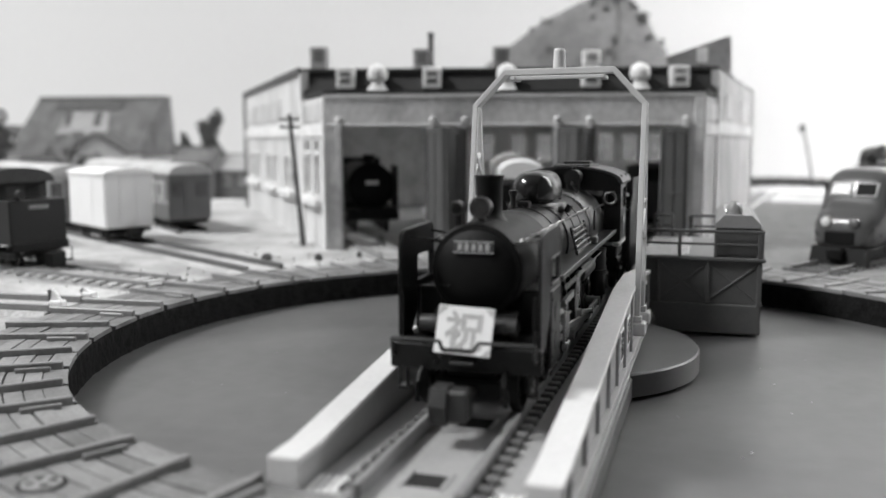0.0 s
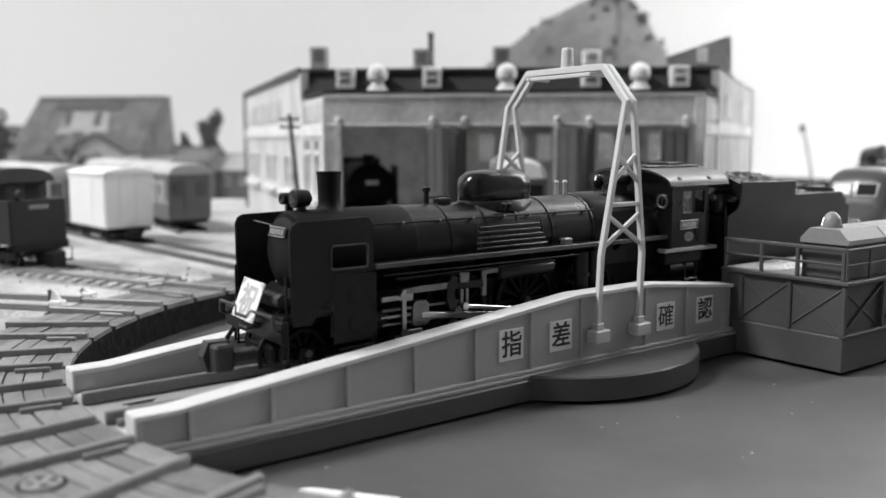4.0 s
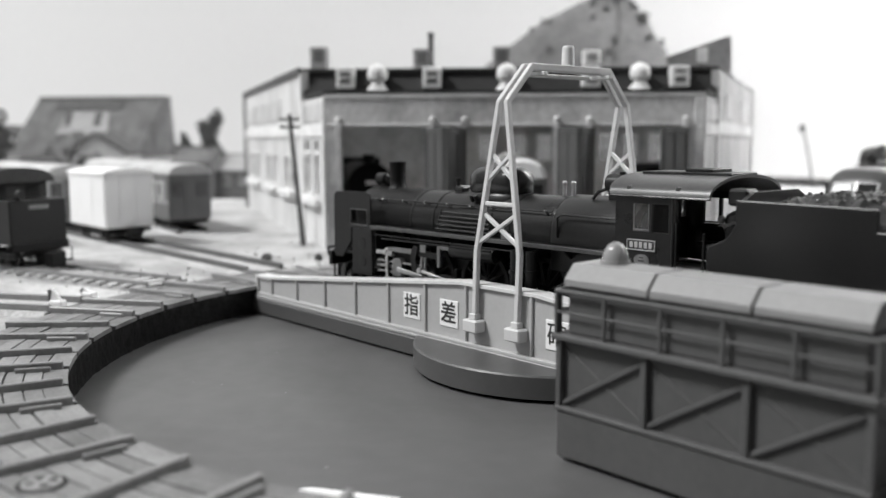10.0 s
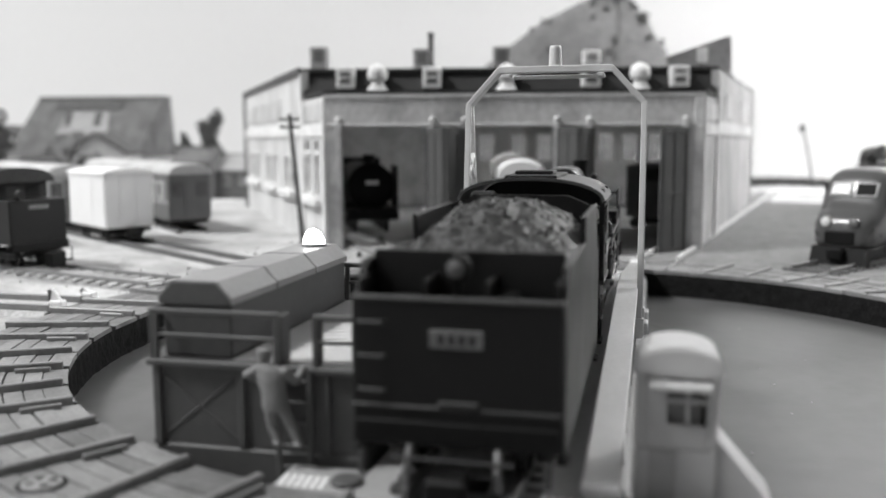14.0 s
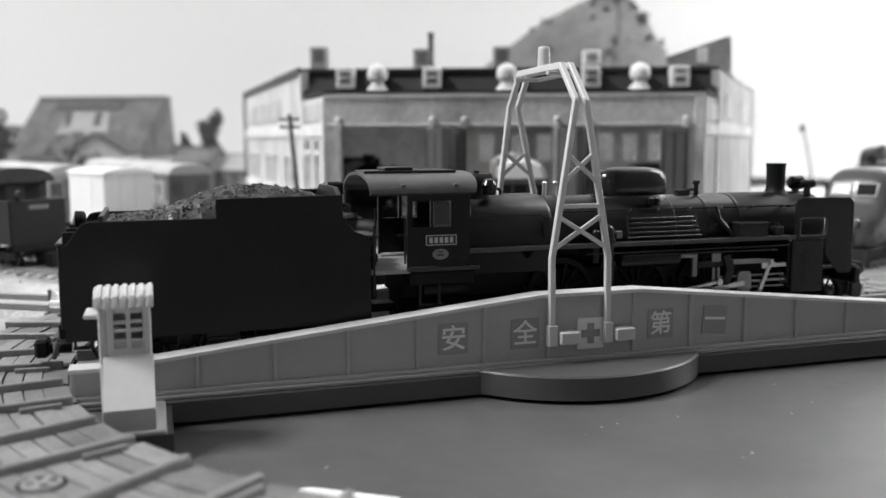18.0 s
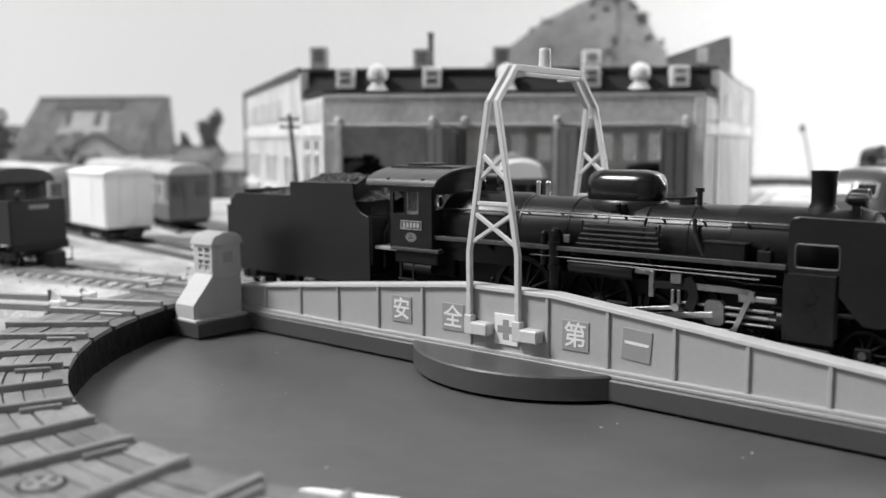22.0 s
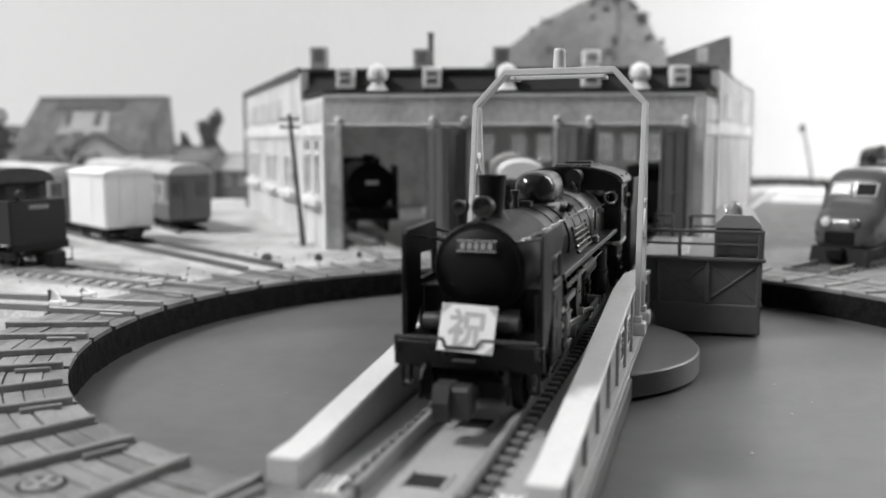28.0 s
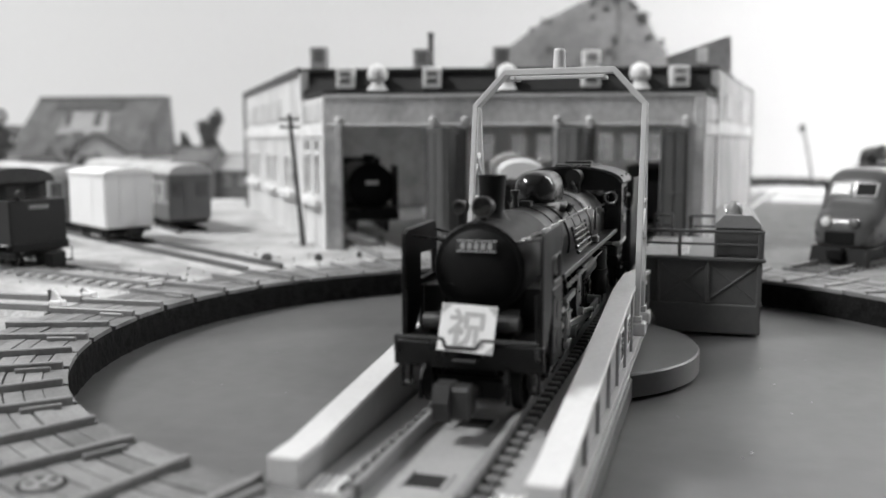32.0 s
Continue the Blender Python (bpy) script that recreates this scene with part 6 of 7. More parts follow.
def shed_locomotive():
    t = stock("shed_locomotive", "black model steam locomotive standing in the shed", "locomotive", 142.3, 113.4, 110.0)
    part("boiler", Geo().lathe([(7.0, 4), (7.3, 0.6), (7.3, 45)], (0, 0, 21.6), "x", 32), SOOT, t)
    part("smokebox_door", Geo().lathe([(0.2, -1.2), (3.0, -0.8), (6.4, 0.4), (7.3, 0.8)], (0, 0, 21.6), "x", 32), SOOT, t)
    part("chimney", Geo().lathe([(2.0, 0), (1.8, 0.6), (1.8, 3.0), (2.1, 3.2)], (6, 0, 28.2), "z", 20), SOOT, t)
    part("front_beam", Geo().box(-3.2, -2.0, -8, 8, 11.5, 14.2, 0.15), SOOT, t)
    part("footplate", Geo().box(-2, 48, -8, 8, 14.2, 15.0, 0.1), SOOT, t)
    part("cab", Geo().box(38, 50, -8.6, 8.6, 15, 30, 0.4), SOOT, t)
    part("plate", Geo().box(-1.45, -1.2, -2.0, 2.0, 22.2, 23.6, 0.05), BRASS, t, "dull number plate")
    for s in (-1, 1):
        part("deflector", Geo().box(0.5, 12, s * 8.0, s * 8.4, 15.0, 28.0, 0.15), SOOT, t)
        for x in (4, 16, 27, 38):
            part("wheel", Geo().spoke_wheel((x, s * 4.9, 10.5 + (x > 10) * 1.6), 3.4 + (x > 10) * 1.6, 1.0, 10), BLACK, t)
    return t


def pale_railcar():
    t = stock("pale_railcar", "pale grey model railcar standing in the shed", "railcar", 105.5, 95.2, 94.6)
    prof = [(-7.2, 9.5), (-7.4, 24.0)] + [(-7.4 * math.cos(radians(a)), 25.2 + 5.6 * math.sin(radians(a)) ** 0.8) for a in range(0, 181, 15)] + [(7.4, 24.0), (7.2, 9.5)]
    part("body", Geo().prism([p for p in prof if p[1] <= 25.3], "x", 0, 100), CAR_BODY, t)
    part("roof", Geo().loft([[(x, y * k, 25.3 + (z - 25.2) * k) for y, z in prof if z >= 25.2] for x, k in ((-1.5, 0.8), (0.5, 0.97), (3, 1), (99, 1))]), WAGON_WHITE, t, "white rounded roof")
    for y in (-6.2, -1.9, 2.4):
        part("window", Geo().box(-0.25, 0.1, y, y + 3.8, 18.6, 23.6, 0.08), HOLE, t)
    bogie(t, 12)
    bogie(t, 88)


def shed_wagon():
    t = stock("dark_wagon", "dark model wagon standing in the shed", "wagon", 150.3, 78.6, 79.5)
    b = part("body", Geo().box(0, 45, -7.4, 7.4, 11.5, 27.0, 0.3), DOOR_DARK, t)
    part("roof", Geo().prism([(-7.8, 26.8)] + [(-7.8 * math.cos(radians(a)), 26.8 + 1.6 * math.sin(radians(a))) for a in range(15, 180, 15)] + [(7.8, 26.8)], "x", -0.5, 45.5), DOOR_DARK, t)
    part("end_opening", Geo().box(-0.2, 0.1, -4.6, 1.2, 22.9, 27.0, 0.1), HOLE, b)
    for y in (-7.0, 0.0, 6.6):
        part("end_post", Geo().box(-0.3, 0.0, y, y + 0.4, 12.0, 22.8, 0.08), DOOR_DARK, b)
    bogie(t, 9)
    bogie(t, 36)


def white_wagon():
    t = stock("box_wagon", "white ventilated box wagon on dark wheels", "wagon", 163.2, 139.3, 138.5)
    b = part("body", Geo().box(0, 29, -7.3, 7.3, 10.6, 26.4, 0.25), WAGON_WHITE, t, "clean white body")
    part("roof", Geo().prism([(-7.8, 26.2)] + [(-7.8 * math.cos(radians(a)), 26.2 + 1.7 * math.sin(radians(a))) for a in range(12, 180, 12)] + [(7.8, 26.2)], "x", -0.6, 29.6), WAGON_WHITE, t)
    for s in (-1, 1):
        part("sliding_door", Geo().box(9, 20, s * 7.2, s * 7.42, 11.2, 25.4, 0.1), WAGON_WHITE, b)
        for x in (0.8, 5, 24, 28.2):
            part("rib", Geo().box(x - 0.3, x + 0.3, s * 7.2, s * 7.34, 10.8, 26.0, 0.08), WAGON_WHITE, b)
    for y in (-6.8, -2.3, 2.3, 6.8):
        part("end_rib", Geo().box(-0.15, 0.05, y - 0.3, y + 0.3, 10.8, 26.0, 0.05), WAGON_WHITE, b)
    part("underframe", Geo().box(0.5, 28.5, -6.5, 6.5, 9.4, 10.7, 0.2).box(10, 19, -5.5, 5.5, 7.9, 9.4, 0.3), SOOT, t)
    for x in (6.5, 22.5):
        for y in (-1, 1):
            part("axle_guard", Geo().box(x - 1.6, x + 1.6, y * 5.7, y * 6.4, 8.4, 10.4, 0.2), SOOT, t)
            part("wheel", Geo().spoke_wheel((x, y * 4.9, 9.7), 3.0, 1.0, 9), BLACK, t)
    part("coupler", Geo().box(-4.0, 0.5, -1.5, 1.5, 7.8, 10.2, 0.3), SOOT, t)


def coach(r, az, body, label):
    t = stock("passenger_coach", label, "coach", r, az)
    L = 130
    b = part("body", Geo().box(0, L, -7.2, 7.2, 9.6, 25.0, 0.25), body, t)
    part("roof", Geo().loft([[(x, 7.6 * k * math.cos(radians(a)), 24.8 + 3.6 * k * math.sin(radians(a)) ** 0.8) for a in range(0, 181, 12)] for x, k in ((-0.8, 0.92), (0.4, 1.0), (L - 0.4, 1.0), (L + 0.8, 0.92))]), CAR_ROOF, t, "pale rounded roof")
    for y0, y1, z0, z1 in ((-6.2, -2.4, 17.5, 22.5), (-1.6, 1.6, 10.4, 23.4), (2.4, 6.2, 17.5, 22.5)):
        part("end_window" if z0 > 12 else "end_door", Geo().box(-0.3, 0.06, y0, y1, z0, z1, 0.08), DIM_GLASS if z0 > 12 else CAR_BODY, b)
    for s in (-1, 1):
        for i in range(13):
            x = 5 + 9.4 * i
            w = part("window", Geo().box(x, x + 5.6, s * 7.15, s * 7.35, 16.8, 22.4, 0.08), TRIM, b)
            for x2 in (x + 0.5, x + 3.05):
                part("pane", Geo().box(x2, x2 + 2.1, s * 7.3, s * 7.4, 17.4, 21.8, 0.02), DIM_GLASS, w)
        part("waist_band", Geo().box(0, L, s * 7.15, s * 7.28, 15.2, 15.8, 0.05), CAR_ROOF, b)
    part("underframe", Geo().box(1, L - 1, -6.4, 6.4, 8.4, 9.7, 0.2).box(40, 90, -5.6, 5.6, 6.9, 8.4, 0.3), SOOT, t)
    bogie(t, 16)
    bogie(t, L - 16)


def yard_locomotive():
    t = stock("yard_locomotive", "black model tank locomotive standing in the yard", "locomotive", 130.0, 156.2, 157.0)
    part("bunker", Geo().box(0, 8.0, -7.4, 7.4, 12.2, 22.4, 0.3), BLACK_MATT, t)
    c = part("cab", Geo().box(8.0, 24, -8.4, 8.4, 12.2, 26.4, 0.3), BLACK_MATT, t)
    part("cab_roof", Geo().loft([[(x, 9.0 * math.cos(radians(a)), 26.2 + 3.4 * math.sin(radians(a)) ** 0.8) for a in range(0, 181, 12)] for x in (6.0, 26.0)]), ROOF_DARK, t)
    for y in (-6.0, 2.6):
        part("cab_window", Geo().box(7.8, 8.1, y, y + 3.4, 22.6, 25.4, 0.05), HOLE, c)
    part("boiler", Geo().lathe([(5.6, 0), (5.6, 46)], (24, 0, 20.5), "x", 28), BLACK_MATT, t)
    part("side_tank", Geo().box(24, 56, -8.2, 8.2, 12.2, 21.0, 0.4), BLACK_MATT, t)
    part("chimney", Geo().lathe([(1.7, 0), (1.5, 0.6), (1.6, 5.0)], (64, 0, 25.5), "z", 18), SOOT, t)
    part("plate", Geo().box(-0.2, 0.05, -2.6, 2.6, 20.2, 21.2, 0.05), CAR_BODY, t)
    part("lamp", Geo().lathe([(1.1, -0.9), (1.2, 0.4)], (0, 4.6, 23.6), "x", 16), BLACK_MATT, t)
    part("beam", Geo().box(-0.6, 0, -7.4, 7.4, 10.6, 12.6, 0.2), SOOT, t)
    part("steps", Geo().box(-0.8, 0.4, -8.2, -6.4, 7.4, 7.8, 0.1).box(-0.8, 0.4, 6.4, 8.2, 7.4, 7.8, 0.1).box(-0.5, -0.2, -8.2, -7.9, 7.4, 10.6, 0.08).box(-0.5, -0.2, 7.9, 8.2, 7.4, 10.6, 0.08), SOOT, t)
    part("coupler", Geo().box(-5.0, 0, -1.6, 1.6, 7.6, 10.0, 0.3).box(-6.4, -3.8, -2.1, 2.1, 7.0, 10.6, 0.3), SOOT, t)
    bogie(t, 6.5)
    bogie(t, 36)
    bogie(t, 58)


def nose_railcar():
    t = stock("streamlined_railcar", "dark glossy streamlined railcar with a rounded nose", "railcar", 108, 49.7)

    def ring(x, w, zb, zt, r):
        pts = []
        for i in range(24):
            a = 2 * math.pi * i / 24
            e = 0.45
            pts.append((x, w * math.copysign(abs(math.cos(a)) ** e, math.cos(a)), (zb + zt) / 2 + (zt - zb) / 2 * math.copysign(abs(math.sin(a)) ** e, math.sin(a))))
        return pts
    prof = [(-5.2, 4.4, 10.6, 15.8), (-4.2, 6.4, 10.2, 17.4), (-1.6, 7.3, 10.0, 19.0), (1.0, 7.6, 10.0, 21.0), (2.6, 7.7, 10.0, 25.0), (4.4, 7.7, 10.0, 27.8), (7.0, 7.8, 10.0, 28.8), (90, 7.8, 10.0, 28.8)]
    part("body", Geo().loft([ring(x, w, a, b, 0) for x, w, a, b in prof]), RAILCAR, t, "glossy dark grey body", smooth=50)
    m = Matrix.Translation((2.2, 0, 23.6)) @ pose(0, 0, 0, 0, -62 + 90)
    for s in (-1, 1):
        f = part("windscreen", Geo().box(-0.45, 0.25, s * 0.35, s * 5.6, -1.9, 1.9, 0.25, m), CAR_BODY_LIGHT, t, "pale framed front window")
        # One pane is paler for the reflection in it, the other near black.
        part("pane", Geo().box(-0.55, -0.4, s * 0.8, s * 5.1, -1.45, 1.45, 0.1, m), DIM_GLASS if s > 0 else HOLE, f)
        part("corner_window", Geo().box(3.4, 7.2, s * 7.62, s * 7.85, 21.8, 25.2, 0.12), DIM_GLASS, t)
        for x in (12, 22, 32, 42, 52, 62, 72, 82):
            part("side_window", Geo().box(x, x + 6.5, s * 7.7, s * 7.9, 20.6, 25.4, 0.1), HOLE, t)
        # The pale lamp on one side also stands for a glint on the nose.
        h = part("headlamp", Geo().lathe([(1.1, -1.0), (1.4, 0.2), (1.4, 1.6)], (-4.6, s * 3.3, 16.2), "x", 20), STEEL if s > 0 else RAILCAR, t, "round headlamp, pale on one side for a glint")
        part("lens", Geo().lathe([(0.1, -0.5), (1.1, -0.1)], (-5.5, s * 3.3, 16.2), "x", 20), FROST if s > 0 else DULL, h)
    part("front_grille", Geo().box(-5.5, -4.2, -3.6, 3.6, 11.0, 14.2, 0.3), SOOT, t, "dark front grille")
    part("snow_plough", Geo().prism([(-6.6, 6.2), (-3.0, 6.2), (-2.6, 10.4), (-5.4, 10.4)], "y", -6.4, 6.4), SOOT, t)
    part("skirt", Geo().box(-3.6, 88, -6.2, 6.2, 7.6, 10.4, 0.3), SOOT, t)
    part("coupler", Geo().box(-8.0, -3.0, -1.8, 1.8, 7.6, 10.2, 0.3), SOOT, t)
    part("roof_gear", Geo().box(20, 34, -2.5, 2.5, 28.7, 30.2, 0.2), CAR_BODY, t)
    bogie(t, 12)
    bogie(t, 78)


shed_locomotive()
pale_railcar()
shed_wagon()
white_wagon()
coach(188, 130.1, CAR_BODY, "dark two-tone passenger coach with a pale roof")
coach(208, 139.6, CAR_BODY_LIGHT, "pale grey passenger coach with a pale roof")
yard_locomotive()
nose_railcar()


# ---- poles, levers, stones ----
def pole(x, y, h, lean, label, arms=True):
    t = thing("telegraph_pole", label, "pole", (x, y, 5.0), group="telegraph poles")
    top = (x + lean, y, 5 + h)
    part("mast", Geo().cyl((x, y, 4.6), top, 0.85, 0.6, 12), POLE, t)
    if arms:
        for dz in (1.5, 3.8):
            a = part("crossarm", Geo().box(x + lean - 3.0, x + lean + 3.0, y - 0.35, y + 0.35, 5 + h - dz - 0.35, 5 + h - dz + 0.35, 0.08), POLE, t)
            for dx in (-2.6, -1.2, 1.2, 2.6):
                part("insulator", Geo().cyl((x + lean + dx, y, 5 + h - dz + 0.3), (x + lean + dx, y, 5 + h - dz + 1.3), 0.3, 0.22, 8), TRIM, a)
    else:
        part("lamp_head", Geo().ball((x + lean, y, 5 + h - 3), 1.9, 14, 1.6), TIMBER, t)
    return t


pole(-74.1, 115.0, 38.5, -3.4, "dark leaning telegraph pole beside the shed")
pole(165.0, 458.0, 41.0, -8.7, "dark leaning lamp pole far off in the yard", False)


def lever(x, y, s):
    t = thing("point_lever", "white point lever block with a dark blade", "lever", (x, y, 5.3), group="point levers")
    part("block", Geo().box(x - 1.1, x + 1.4, y - 1.1, y + 1.1, 5.2, 7.0, 0.25), WHITE, t)
    part("blade", Geo().box(x - 1.45, x - 1.1, y - 0.5, y + 0.5, 5.8, 8.9 * s, 0.1), DULL, t)
    part("target", Geo().prism([(x - 1.0, 6.9), (x + 0.9, 6.9), (x - 0.5, 9.0 * s)], "y", y - 0.4, y + 0.4), WHITE, t)


lever(-89.9, 9.5, 1.0)
lever(-88.6, 18.2, 0.86)
rnd = random.Random(11)
g = Geo()
for i in range(260):
    a, r = rnd.uniform(60, 172), rnd.uniform(90, 150)
    x, y = polar(r, a)
    s = rnd.uniform(0.3, 0.9)
    m = Matrix.Translation((x, y, 5.2)) @ Euler((rnd.uniform(0, 6), rnd.uniform(0, 6), rnd.uniform(0, 6))).to_matrix().to_4x4()
    g.add([(s, 0, 0), (-s, 0, 0), (0, s * 0.8, 0), (0, -s * 0.8, 0), (0, 0, s * 0.6), (0, 0, -s * 0.6)], [(0, 2, 4), (2, 1, 4), (1, 3, 4), (3, 0, 4), (2, 0, 5), (1, 2, 5), (3, 1, 5), (0, 3, 5)], m)
single("loose_stones", g, PALE_STONE, "loose pale stones scattered over the yard", "stones", kind="stuff", smooth=0)
for x, y, s in ((-72.6, 76.5, 1.5), (-60.5, 82.0, 1.1), (-51.0, 88.5, 1.0), (-46.0, 90.0, 0.8), (-29.5, 96.0, 1.2)):
    g = Geo()
    rr = random.Random(int(x))
    m = Matrix.Translation((x, y, 5.2))
    g.ball((0, 0, s * 0.5), s, 10)
    g.v = [tuple(m @ Vector((p[0] * (1 + 0.25 * noise.noise(p)), p[1] * (1 + 0.25 * noise.noise((p[1], p[0], 2))), p[2]))) for p in g.v]
    single("shrub", g, LEAF, "small dark clump of scenery flock", "shrub", (x, y, 5.2), group="shrubs")


# ---- hill, trees and houses behind ----
def clumps(g, c, rx, rz, n, size, seed):
    rr = random.Random(seed)
    for i in range(n):
        while True:
            p = Vector((rr.uniform(-1, 1), rr.uniform(-1, 1), rr.uniform(-1, 1)))
            if 0.35 < p.length < 1:
                break
        q = Vector(c) + Vector((p.x * rx, p.y * rx, p.z * rz))
        s = size * rr.uniform(0.5, 1.2)
        m = Matrix.Translation(q) @ Euler((rr.uniform(0, 6), rr.uniform(0, 6), rr.uniform(0, 6))).to_matrix().to_4x4()
        g.add([(s, 0, 0), (-s, 0, 0), (0, s, 0), (0, -s, 0), (0, 0, s * 0.5), (0, 0, -s * 0.5)],
              [(0, 2, 4), (2, 1, 4), (1, 3, 4), (3, 0, 4), (2, 0, 5), (1, 2, 5), (3, 1, 5), (0, 3, 5)], m)


def tree(x, y, h, w, seed, label="small dark model tree with a ragged crown"):
    t = thing("tree", label, "tree", (x, y, 5.0), group="trees")
    g = Geo()
    g.cyl((x, y, 4.5), (x + 0.4, y, 5 + h * 0.55), 0.08 * w + 0.4, 0.3, 10)
    rr = random.Random(seed)
    for i in range(7):
        a, z = rr.uniform(0, 6.28), 5 + h * rr.uniform(0.3, 0.6)
        g.cyl((x + 0.2, y, z), (x + w * 0.35 * math.cos(a), y + w * 0.35 * math.sin(a), z + h * 0.25), 0.35, 0.12, 6)
    part("trunk", g, BARK, t)
    g = Geo()
    for i in range(15):
        a, k = rr.uniform(0, 6.28), rr.uniform(0.03, 0.27)
        clumps(g, (x + w * k * math.cos(a), y + w * k * math.sin(a), 5 + h * (0.42 + 0.038 * i)), w * rr.uniform(0.14, 0.27) * (1.1 - 0.025 * i), h * rr.uniform(0.07, 0.13), 46, w * 0.07, seed * 31 + i)
    part("crown", g, LEAF, t, smooth=0)


def hill():
    g = Geo()
    n, k = 96, 26
    px, py, peak = 34.0, 425.0, 124.0
    vs, fs = [], []
    for j in range(k + 1):
        f = j / k
        for i in range(n):
            a = 2 * math.pi * i / n
            rad = 62 + 88 * max(0, -math.cos(a)) ** 1.2 + 4 * math.sin(3 * a)
            r = rad * f
            z = 4 + (peak - 4) * (1 - f ** (1.62 if math.cos(a) < 0 else 1.85))
            x, y = px + r * math.cos(a), py + 0.62 * r * math.sin(a)
            w = 3.5 * noise.noise((x * 0.05, y * 0.05, z * 0.05)) + 1.5 * noise.noise((x * 0.15, y * 0.15, z * 0.15))
            vs.append((x + w, y + w, max(z + w, 4) if f < 1 else 4))
    for j in range(k):
        for i in range(n):
            fs.append((j * n + i, j * n + (i + 1) % n, (j + 1) * n + (i + 1) % n, (j + 1) * n + i))
    fs.append(tuple(range(n))[::-1])
    g.add(vs, fs)
    t = thing("hill", "grey painted model hill dotted with dark bushes", "hill", (px, py, 4.0))
    part("slope", g, ROCK, t, smooth=50)
    rr = random.Random(8)
    for i in range(46):
        f, a = rr.uniform(0.08, 0.75), rr.uniform(math.pi * 0.95, math.pi * 2.05)
        j, ii = int(f * k), int(a / (2 * math.pi) * n) % n
        p = vs[j * n + ii]
        b = Geo()
        clumps(b, (p[0], p[1] - 0.5, p[2] + 0.3), rr.uniform(1.4, 3.2), rr.uniform(1.2, 2.4), 46, 0.75, i)
        part("bush", b, LEAF, t, smooth=0)


hill()


def house(x, y, w, d, wall, ridge, turn, wall_mat, roof_mat, label, gable=True, windows=3):
    """A small house: w across the front, d deep, gable to the front if gable."""
    t = thing("house", label, "house", (x, y, 0), group="houses", turn=turn)
    part("wall", Geo().box(-w / 2, w / 2, 0, d, 4.6, wall, 0.1), wall_mat, t)
    o = 1.2
    if gable:
        part("gable", Geo().prism([(-w / 2, wall), (w / 2, wall), (0, ridge - 0.6)], "y", 0.1, d - 0.1), wall_mat, t)
        for s in (-1, 1):
            part("roof_side", Geo().prism([(0, ridge - 1.6), (0, ridge), (s * (w / 2 + o), wall - 0.5), (s * (w / 2 + o), wall - 2.0)], "y", -o, d + o), roof_mat, t)
    else:
        for a, b in ((-o, d / 2), (d + o, d / 2)):
            part("roof_side", Geo().prism([(b, ridge - 0.9), (b, ridge), (a, wall - 0.4), (a, wall - 1.2)], "x", -w / 2 - o, w / 2 + o), roof_mat, t)
        part("ridge_tile", Geo().box(-w / 2 - o, w / 2 + o, d / 2 - 0.7, d / 2 + 0.7, ridge - 0.5, ridge + 0.6, 0.2), roof_mat, t)
        part("end_gable", Geo().prism([(0, wall), (d, wall), (d / 2, ridge - 0.6)], "x", -w / 2, w / 2), wall_mat, t)
    for i in range(windows):
        u = -w / 2 + w * (i + 0.5) / windows
        f = part("window", Geo().box(u - 1.9, u + 1.9, -0.3, 0.1, wall - 8.4, wall - 3.6, 0.1), TRIM, t)
        part("pane", Geo().box(u - 1.5, u - 0.2, -0.4, -0.25, wall - 8.0, wall - 4.0, 0.03).box(u + 0.2, u + 1.5, -0.4, -0.25, wall - 8.0, wall - 4.0, 0.03), HOLE, f)
    return t


def farmhouse():
    """A big roof, hipped at one end and cut off upright at the other, with a gabled front."""
    t = thing("house", "large grey farmhouse with a steep broad roof", "house", (-268, 338, 0), group="houses", turn=1.0)
    part("wall", Geo().box(-38, 33, 1, 50, 4.6, 29, 0.1), PLASTER, t)
    g = Geo()
    g.add([(-44, -3, 27), (34.6, -3, 27), (34.6, 53, 27), (-44, 53, 27), (-34, 20, 61.5), (41.6, 20, 61.5), (41.6, 30, 61.5), (-34, 30, 61.5)],
          [(3, 2, 1, 0), (0, 1, 5, 4), (1, 2, 6, 5), (2, 3, 7, 6), (3, 0, 4, 7), (4, 5, 6, 7)])
    part("roof", g, TILE, t, "steep grey roof", smooth=0)
    part("ridge_cap", Geo().box(-34.5, 42, 19, 31, 60.6, 62.2, 0.4), TIMBER, t, "dark ridge")
    # a flush gable lies in the slope of the roof
    def slope(x, z, out):
        return (x, -3 + (z - 27) * 23 / 34.5 - out, z)

    def panel(x0, x1, x2, x3, z0, z1, out):
        q = [slope(x0, z0, 0), slope(x1, z0, 0), slope(x2, z1, 0), slope(x3, z1, 0)]
        r = [slope(x0, z0, out), slope(x1, z0, out), slope(x2, z1, out), slope(x3, z1, out)]
        return Geo().add(q + r, [(0, 1, 2, 3), (7, 6, 5, 4), (0, 4, 5, 1), (1, 5, 6, 2), (2, 6, 7, 3), (3, 7, 4, 0)])
    d = part("gable_front", panel(-17, 14, 11, -14, 40, 53.5, 0.8), TILE_LIGHT, t, "pale gabled front")
    part("gable_shade", panel(-21, 18, 19, -22, 54.5, 59.5, 0.9), DOOR_DARK, t, "dark eaves band")
    for x in (-12, 6):
        part("gable_window", panel(x - 2, x + 2, x + 2, x - 2, 45, 53, 1.2), DOOR_DARK, d)
    for i in range(6):
        u = -32 + 11.6 * i
        f = part("window", Geo().box(u - 3, u + 3, 0.6, 1.1, 14, 24, 0.1), TRIM, t)
        for v in (-2.6, 0.2):
            part("pane", Geo().box(u + v, u + v + 2.4, 0.4, 0.7, 14.6, 23.4, 0.05), HOLE, f)


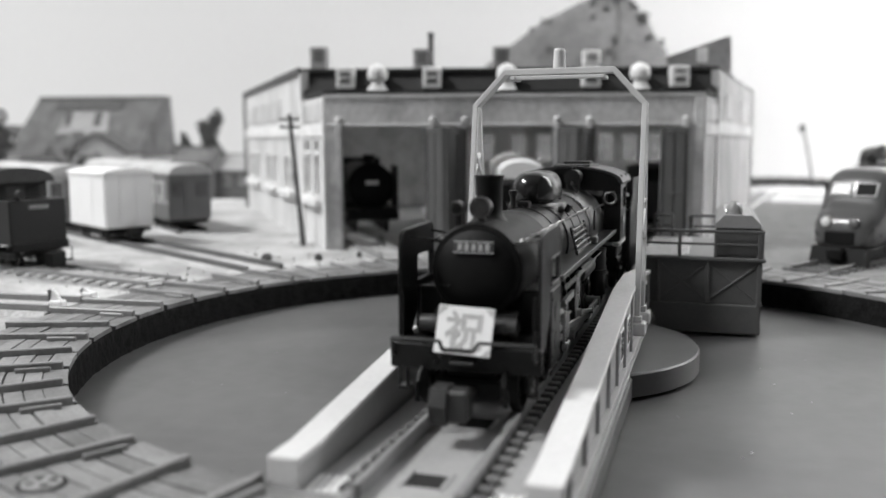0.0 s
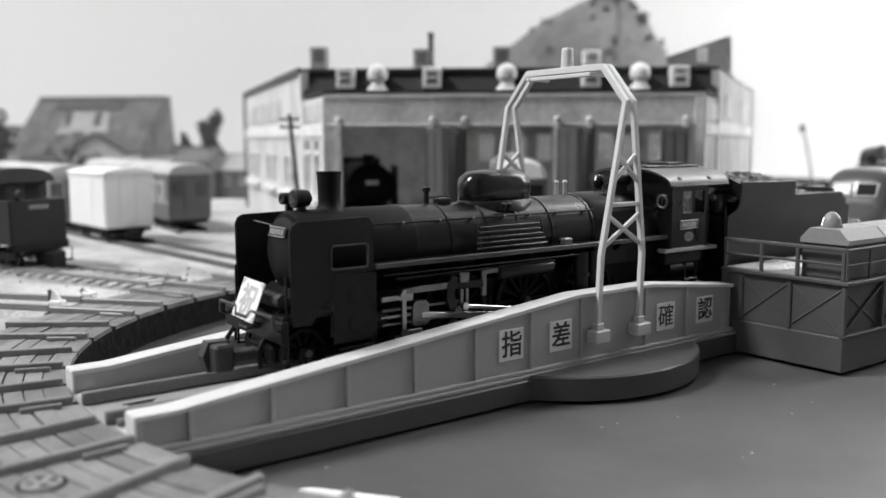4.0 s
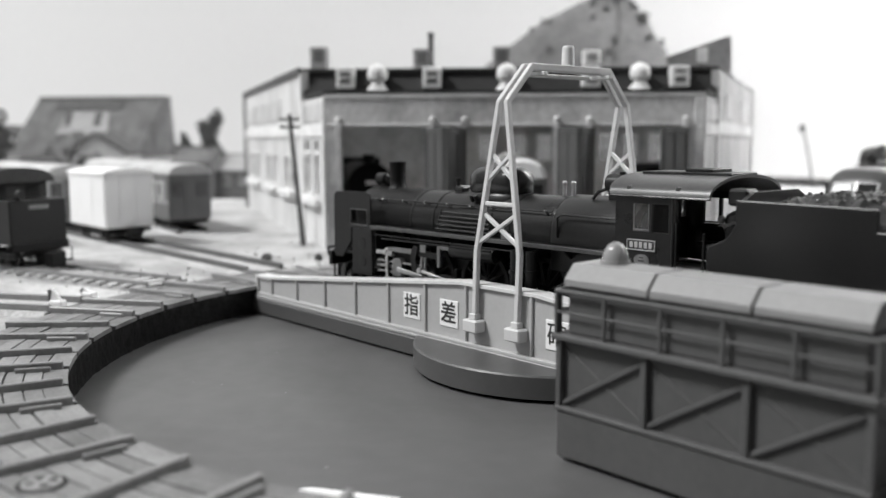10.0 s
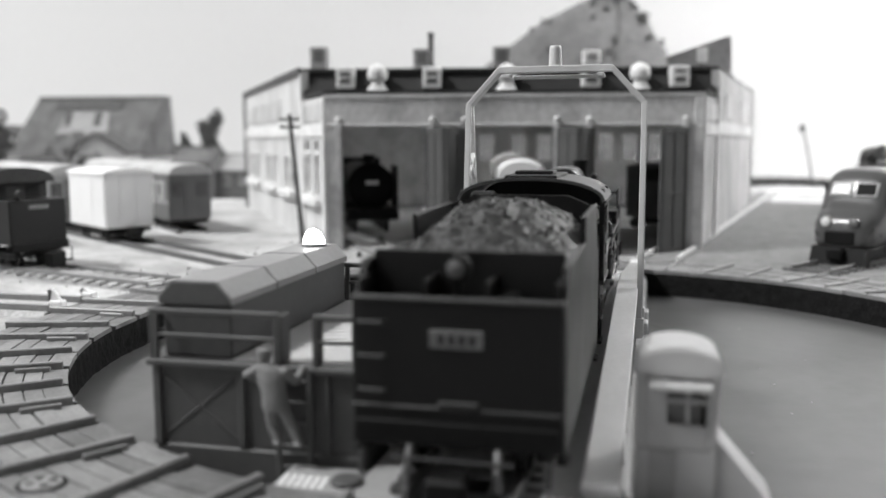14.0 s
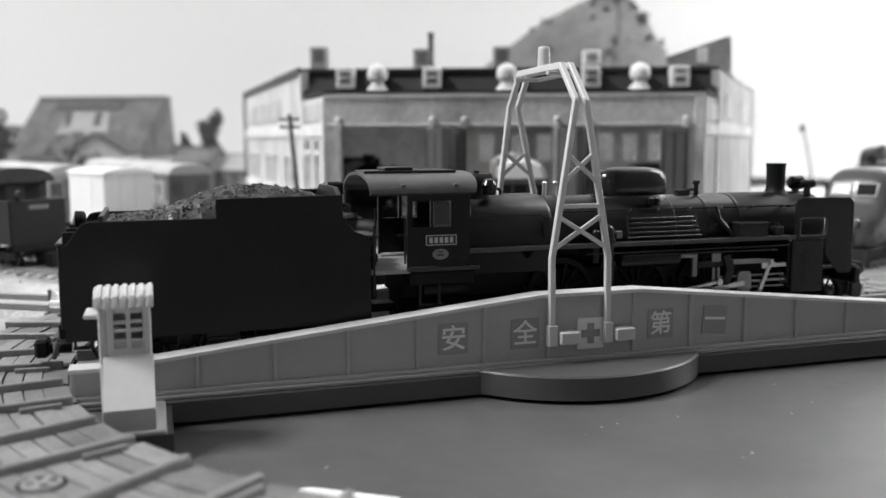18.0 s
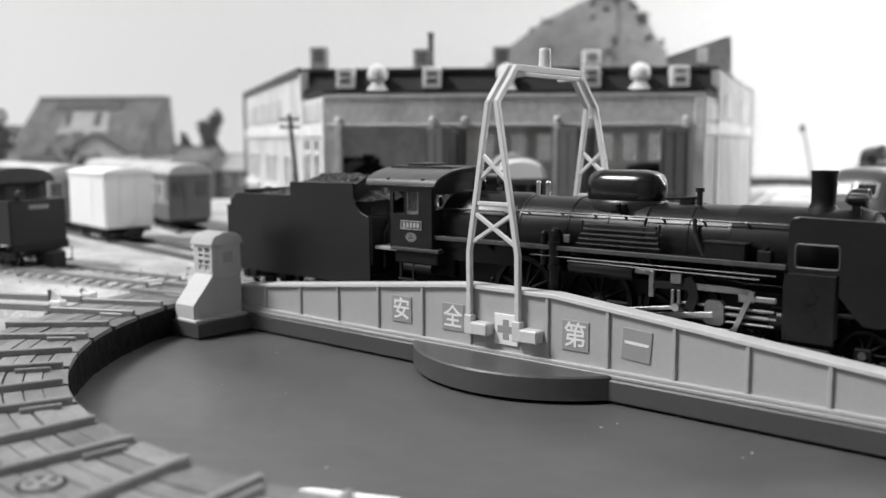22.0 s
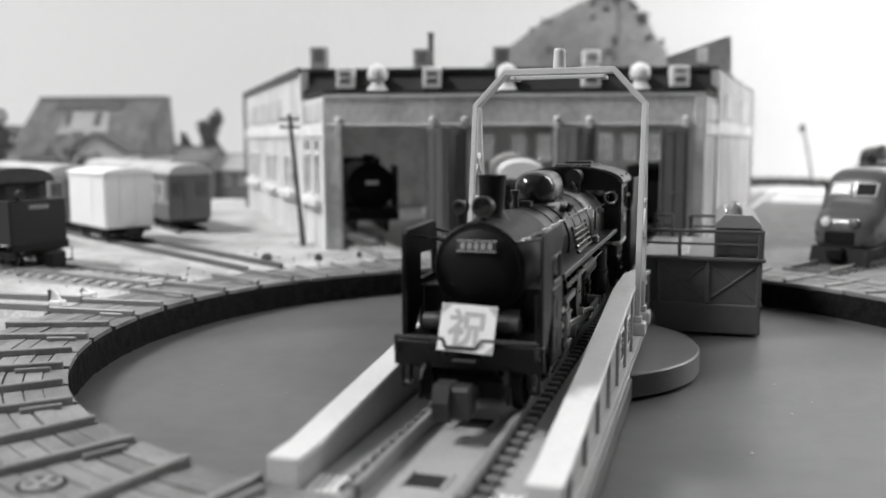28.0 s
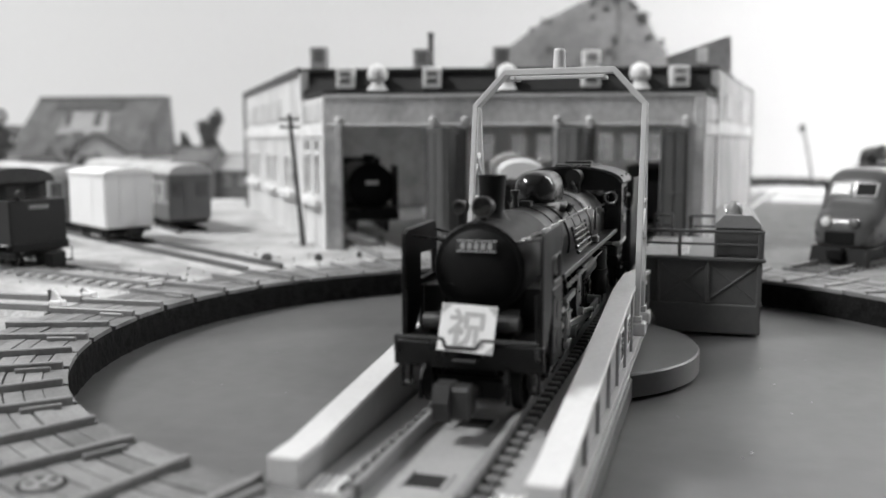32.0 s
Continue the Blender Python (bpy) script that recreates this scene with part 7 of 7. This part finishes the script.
farmhouse()


def bare_tree(x, y, h, seed):
    t = thing("tree", "bare grey model tree with forked limbs", "tree", (x, y, 5))
    rr = random.Random(seed)
    part("trunk", Geo().tube([(x, y, 4.6), (x + 0.5, y, 5 + h * 0.3), (x - 0.3, y, 5 + h * 0.55)], 1.3, 8), BARK, t)
    for i in range(7):
        a = rr.uniform(-1.1, 1.1)
        l = h * rr.uniform(0.3, 0.5)
        b = (x - 0.3, y, 5 + h * rr.uniform(0.4, 0.55))
        e = (b[0] + l * math.sin(a), y + rr.uniform(-3, 3), b[2] + l * math.cos(a))
        m = part("limb", Geo().tube([b, ((b[0] + e[0]) / 2 + rr.uniform(-1, 1), (b[1] + e[1]) / 2, (b[2] + e[2]) / 2), e], 0.6, 6), BARK, t)
        c = Geo()
        clumps(c, e, 3.2, 2.4, 22, 0.7, seed + i)
        part("twigs", c, BARK, m, smooth=0)


bare_tree(-232, 262, 36, 5)
house(-238, 300, 31, 24, 31, 41, 8, PLASTER, DOOR_DARK, "small gabled house with a pale front", True, 2)
house(-194, 318, 22, 22, 25, 33, -6, TIMBER, TILE, "small dark timber house", False, 2)
house(-176, 322, 26, 20, 21, 29, 4, TIMBER, TILE_LIGHT, "low dark house with a pale roof", False, 3)
house(-322, 346, 48, 40, 30, 46, 10, PLASTER, TILE, "grey gabled house at the yard's edge", True, 2)
tree(-188, 334, 46, 19, 2)
tree(-205, 336, 34, 15, 3)
tree(-168, 345, 34, 14, 4)
tree(-330, 318, 40, 20, 5)
tree(-306, 322, 46, 18, 9)
tree(130, 250, 27, 22, 6)
tree(148, 262, 30, 26, 7)
g = Geo()
for i in range(60):
    u = i / 59
    clumps(g, (104 + 110 * u, 470 + 20 * math.sin(u * 5), 7.5), 4.0, 3.0, 16, 1.6, 100 + i)
single("hedge", g, LEAF, "long low dark hedge at the back of the yard", "hedge", (160, 470, 5), kind="stuff", smooth=0)
g = Geo()
for i in range(40):
    u = i / 39
    clumps(g, (-330 + 190 * u, 372, 8 + 3 * math.sin(i)), 6.0, 6.0, 14, 2.2, 300 + i)
single("hedge", g, LEAF, "long dark hedge behind the houses", "hedge", (-240, 372, 5), kind="stuff", smooth=0)


# ---- what moves ----
def slide(t):
    """How far the engine creeps along the bridge in the turn, in millimetres."""
    return float(np.interp(t, [12.0, 16.5, 21.5, 24.0, 25.2], [0.0, 0.6, 0.5, -0.4, -1.1]))


def motions():
    times = [0.0, 1.0, 1.4, TURN_FROM] + [1.6 + 0.4 * i for i in range(63)] + [TURN_TO, 26.95, 27.1, 27.3, 28.0, 32.0]
    times = sorted({round(t, 3) for t in times if t <= 32.0})
    walk(BRIDGE, [(t, pose(0, 0, 0, 0, 0, bridge_angle(t))) for t in times])
    for ob, at, s in ((LOCO, (LOCO_AT[0], LOCO_AT[1] - 0.4, LOCO_AT[2]), 1), (TENDER, TENDER_AT, 1), (WORKER, (-64.4, 17.2, 4.95), 0)):
        walk(ob, [(t, pose(0, 0, 0, 0, 0, bridge_angle(t)) @ pose((at[0] + s * slide(t)) * MM, at[1] * MM, at[2] * MM)) for t in times])
    # the beacon turns in steps while the bridge moves: it rests with its lit half to the front, then to the back
    rows = []
    home = (BEACON[0] * MM, BEACON[1] * MM, 22.5 * MM)

    keys, world_angle, j = [(0, 90.0)], 90.0, 4
    while (BLINK_FROM + j * 0.5) * BLINK < TURN_TO + 0.25 or j % 2:
        mid = (BLINK_FROM + j * 0.5) * BLINK * FPS
        first = round(mid - 1.5)
        # a turn is over, or has not begun, on the full second
        for whole in range(0, 33 * FPS, FPS):
            if first < whole < first + 3:
                first = whole - 3 if whole >= mid else whole
        keys += [(first + i, world_angle + 60.0 * i) for i in range(4)]
        world_angle += 180.0
        j += 1
    keys.append((32 * FPS, world_angle))
    for (n, a), (n2, _) in zip(keys, keys[1:] + [(10 ** 6, 0)]):
        if n < n2:
            rows.append((n / FPS, pose(*home, 0, 0, a - bridge_angle(n / FPS))))
    walk(BEACON_LAMP, rows)


motions()
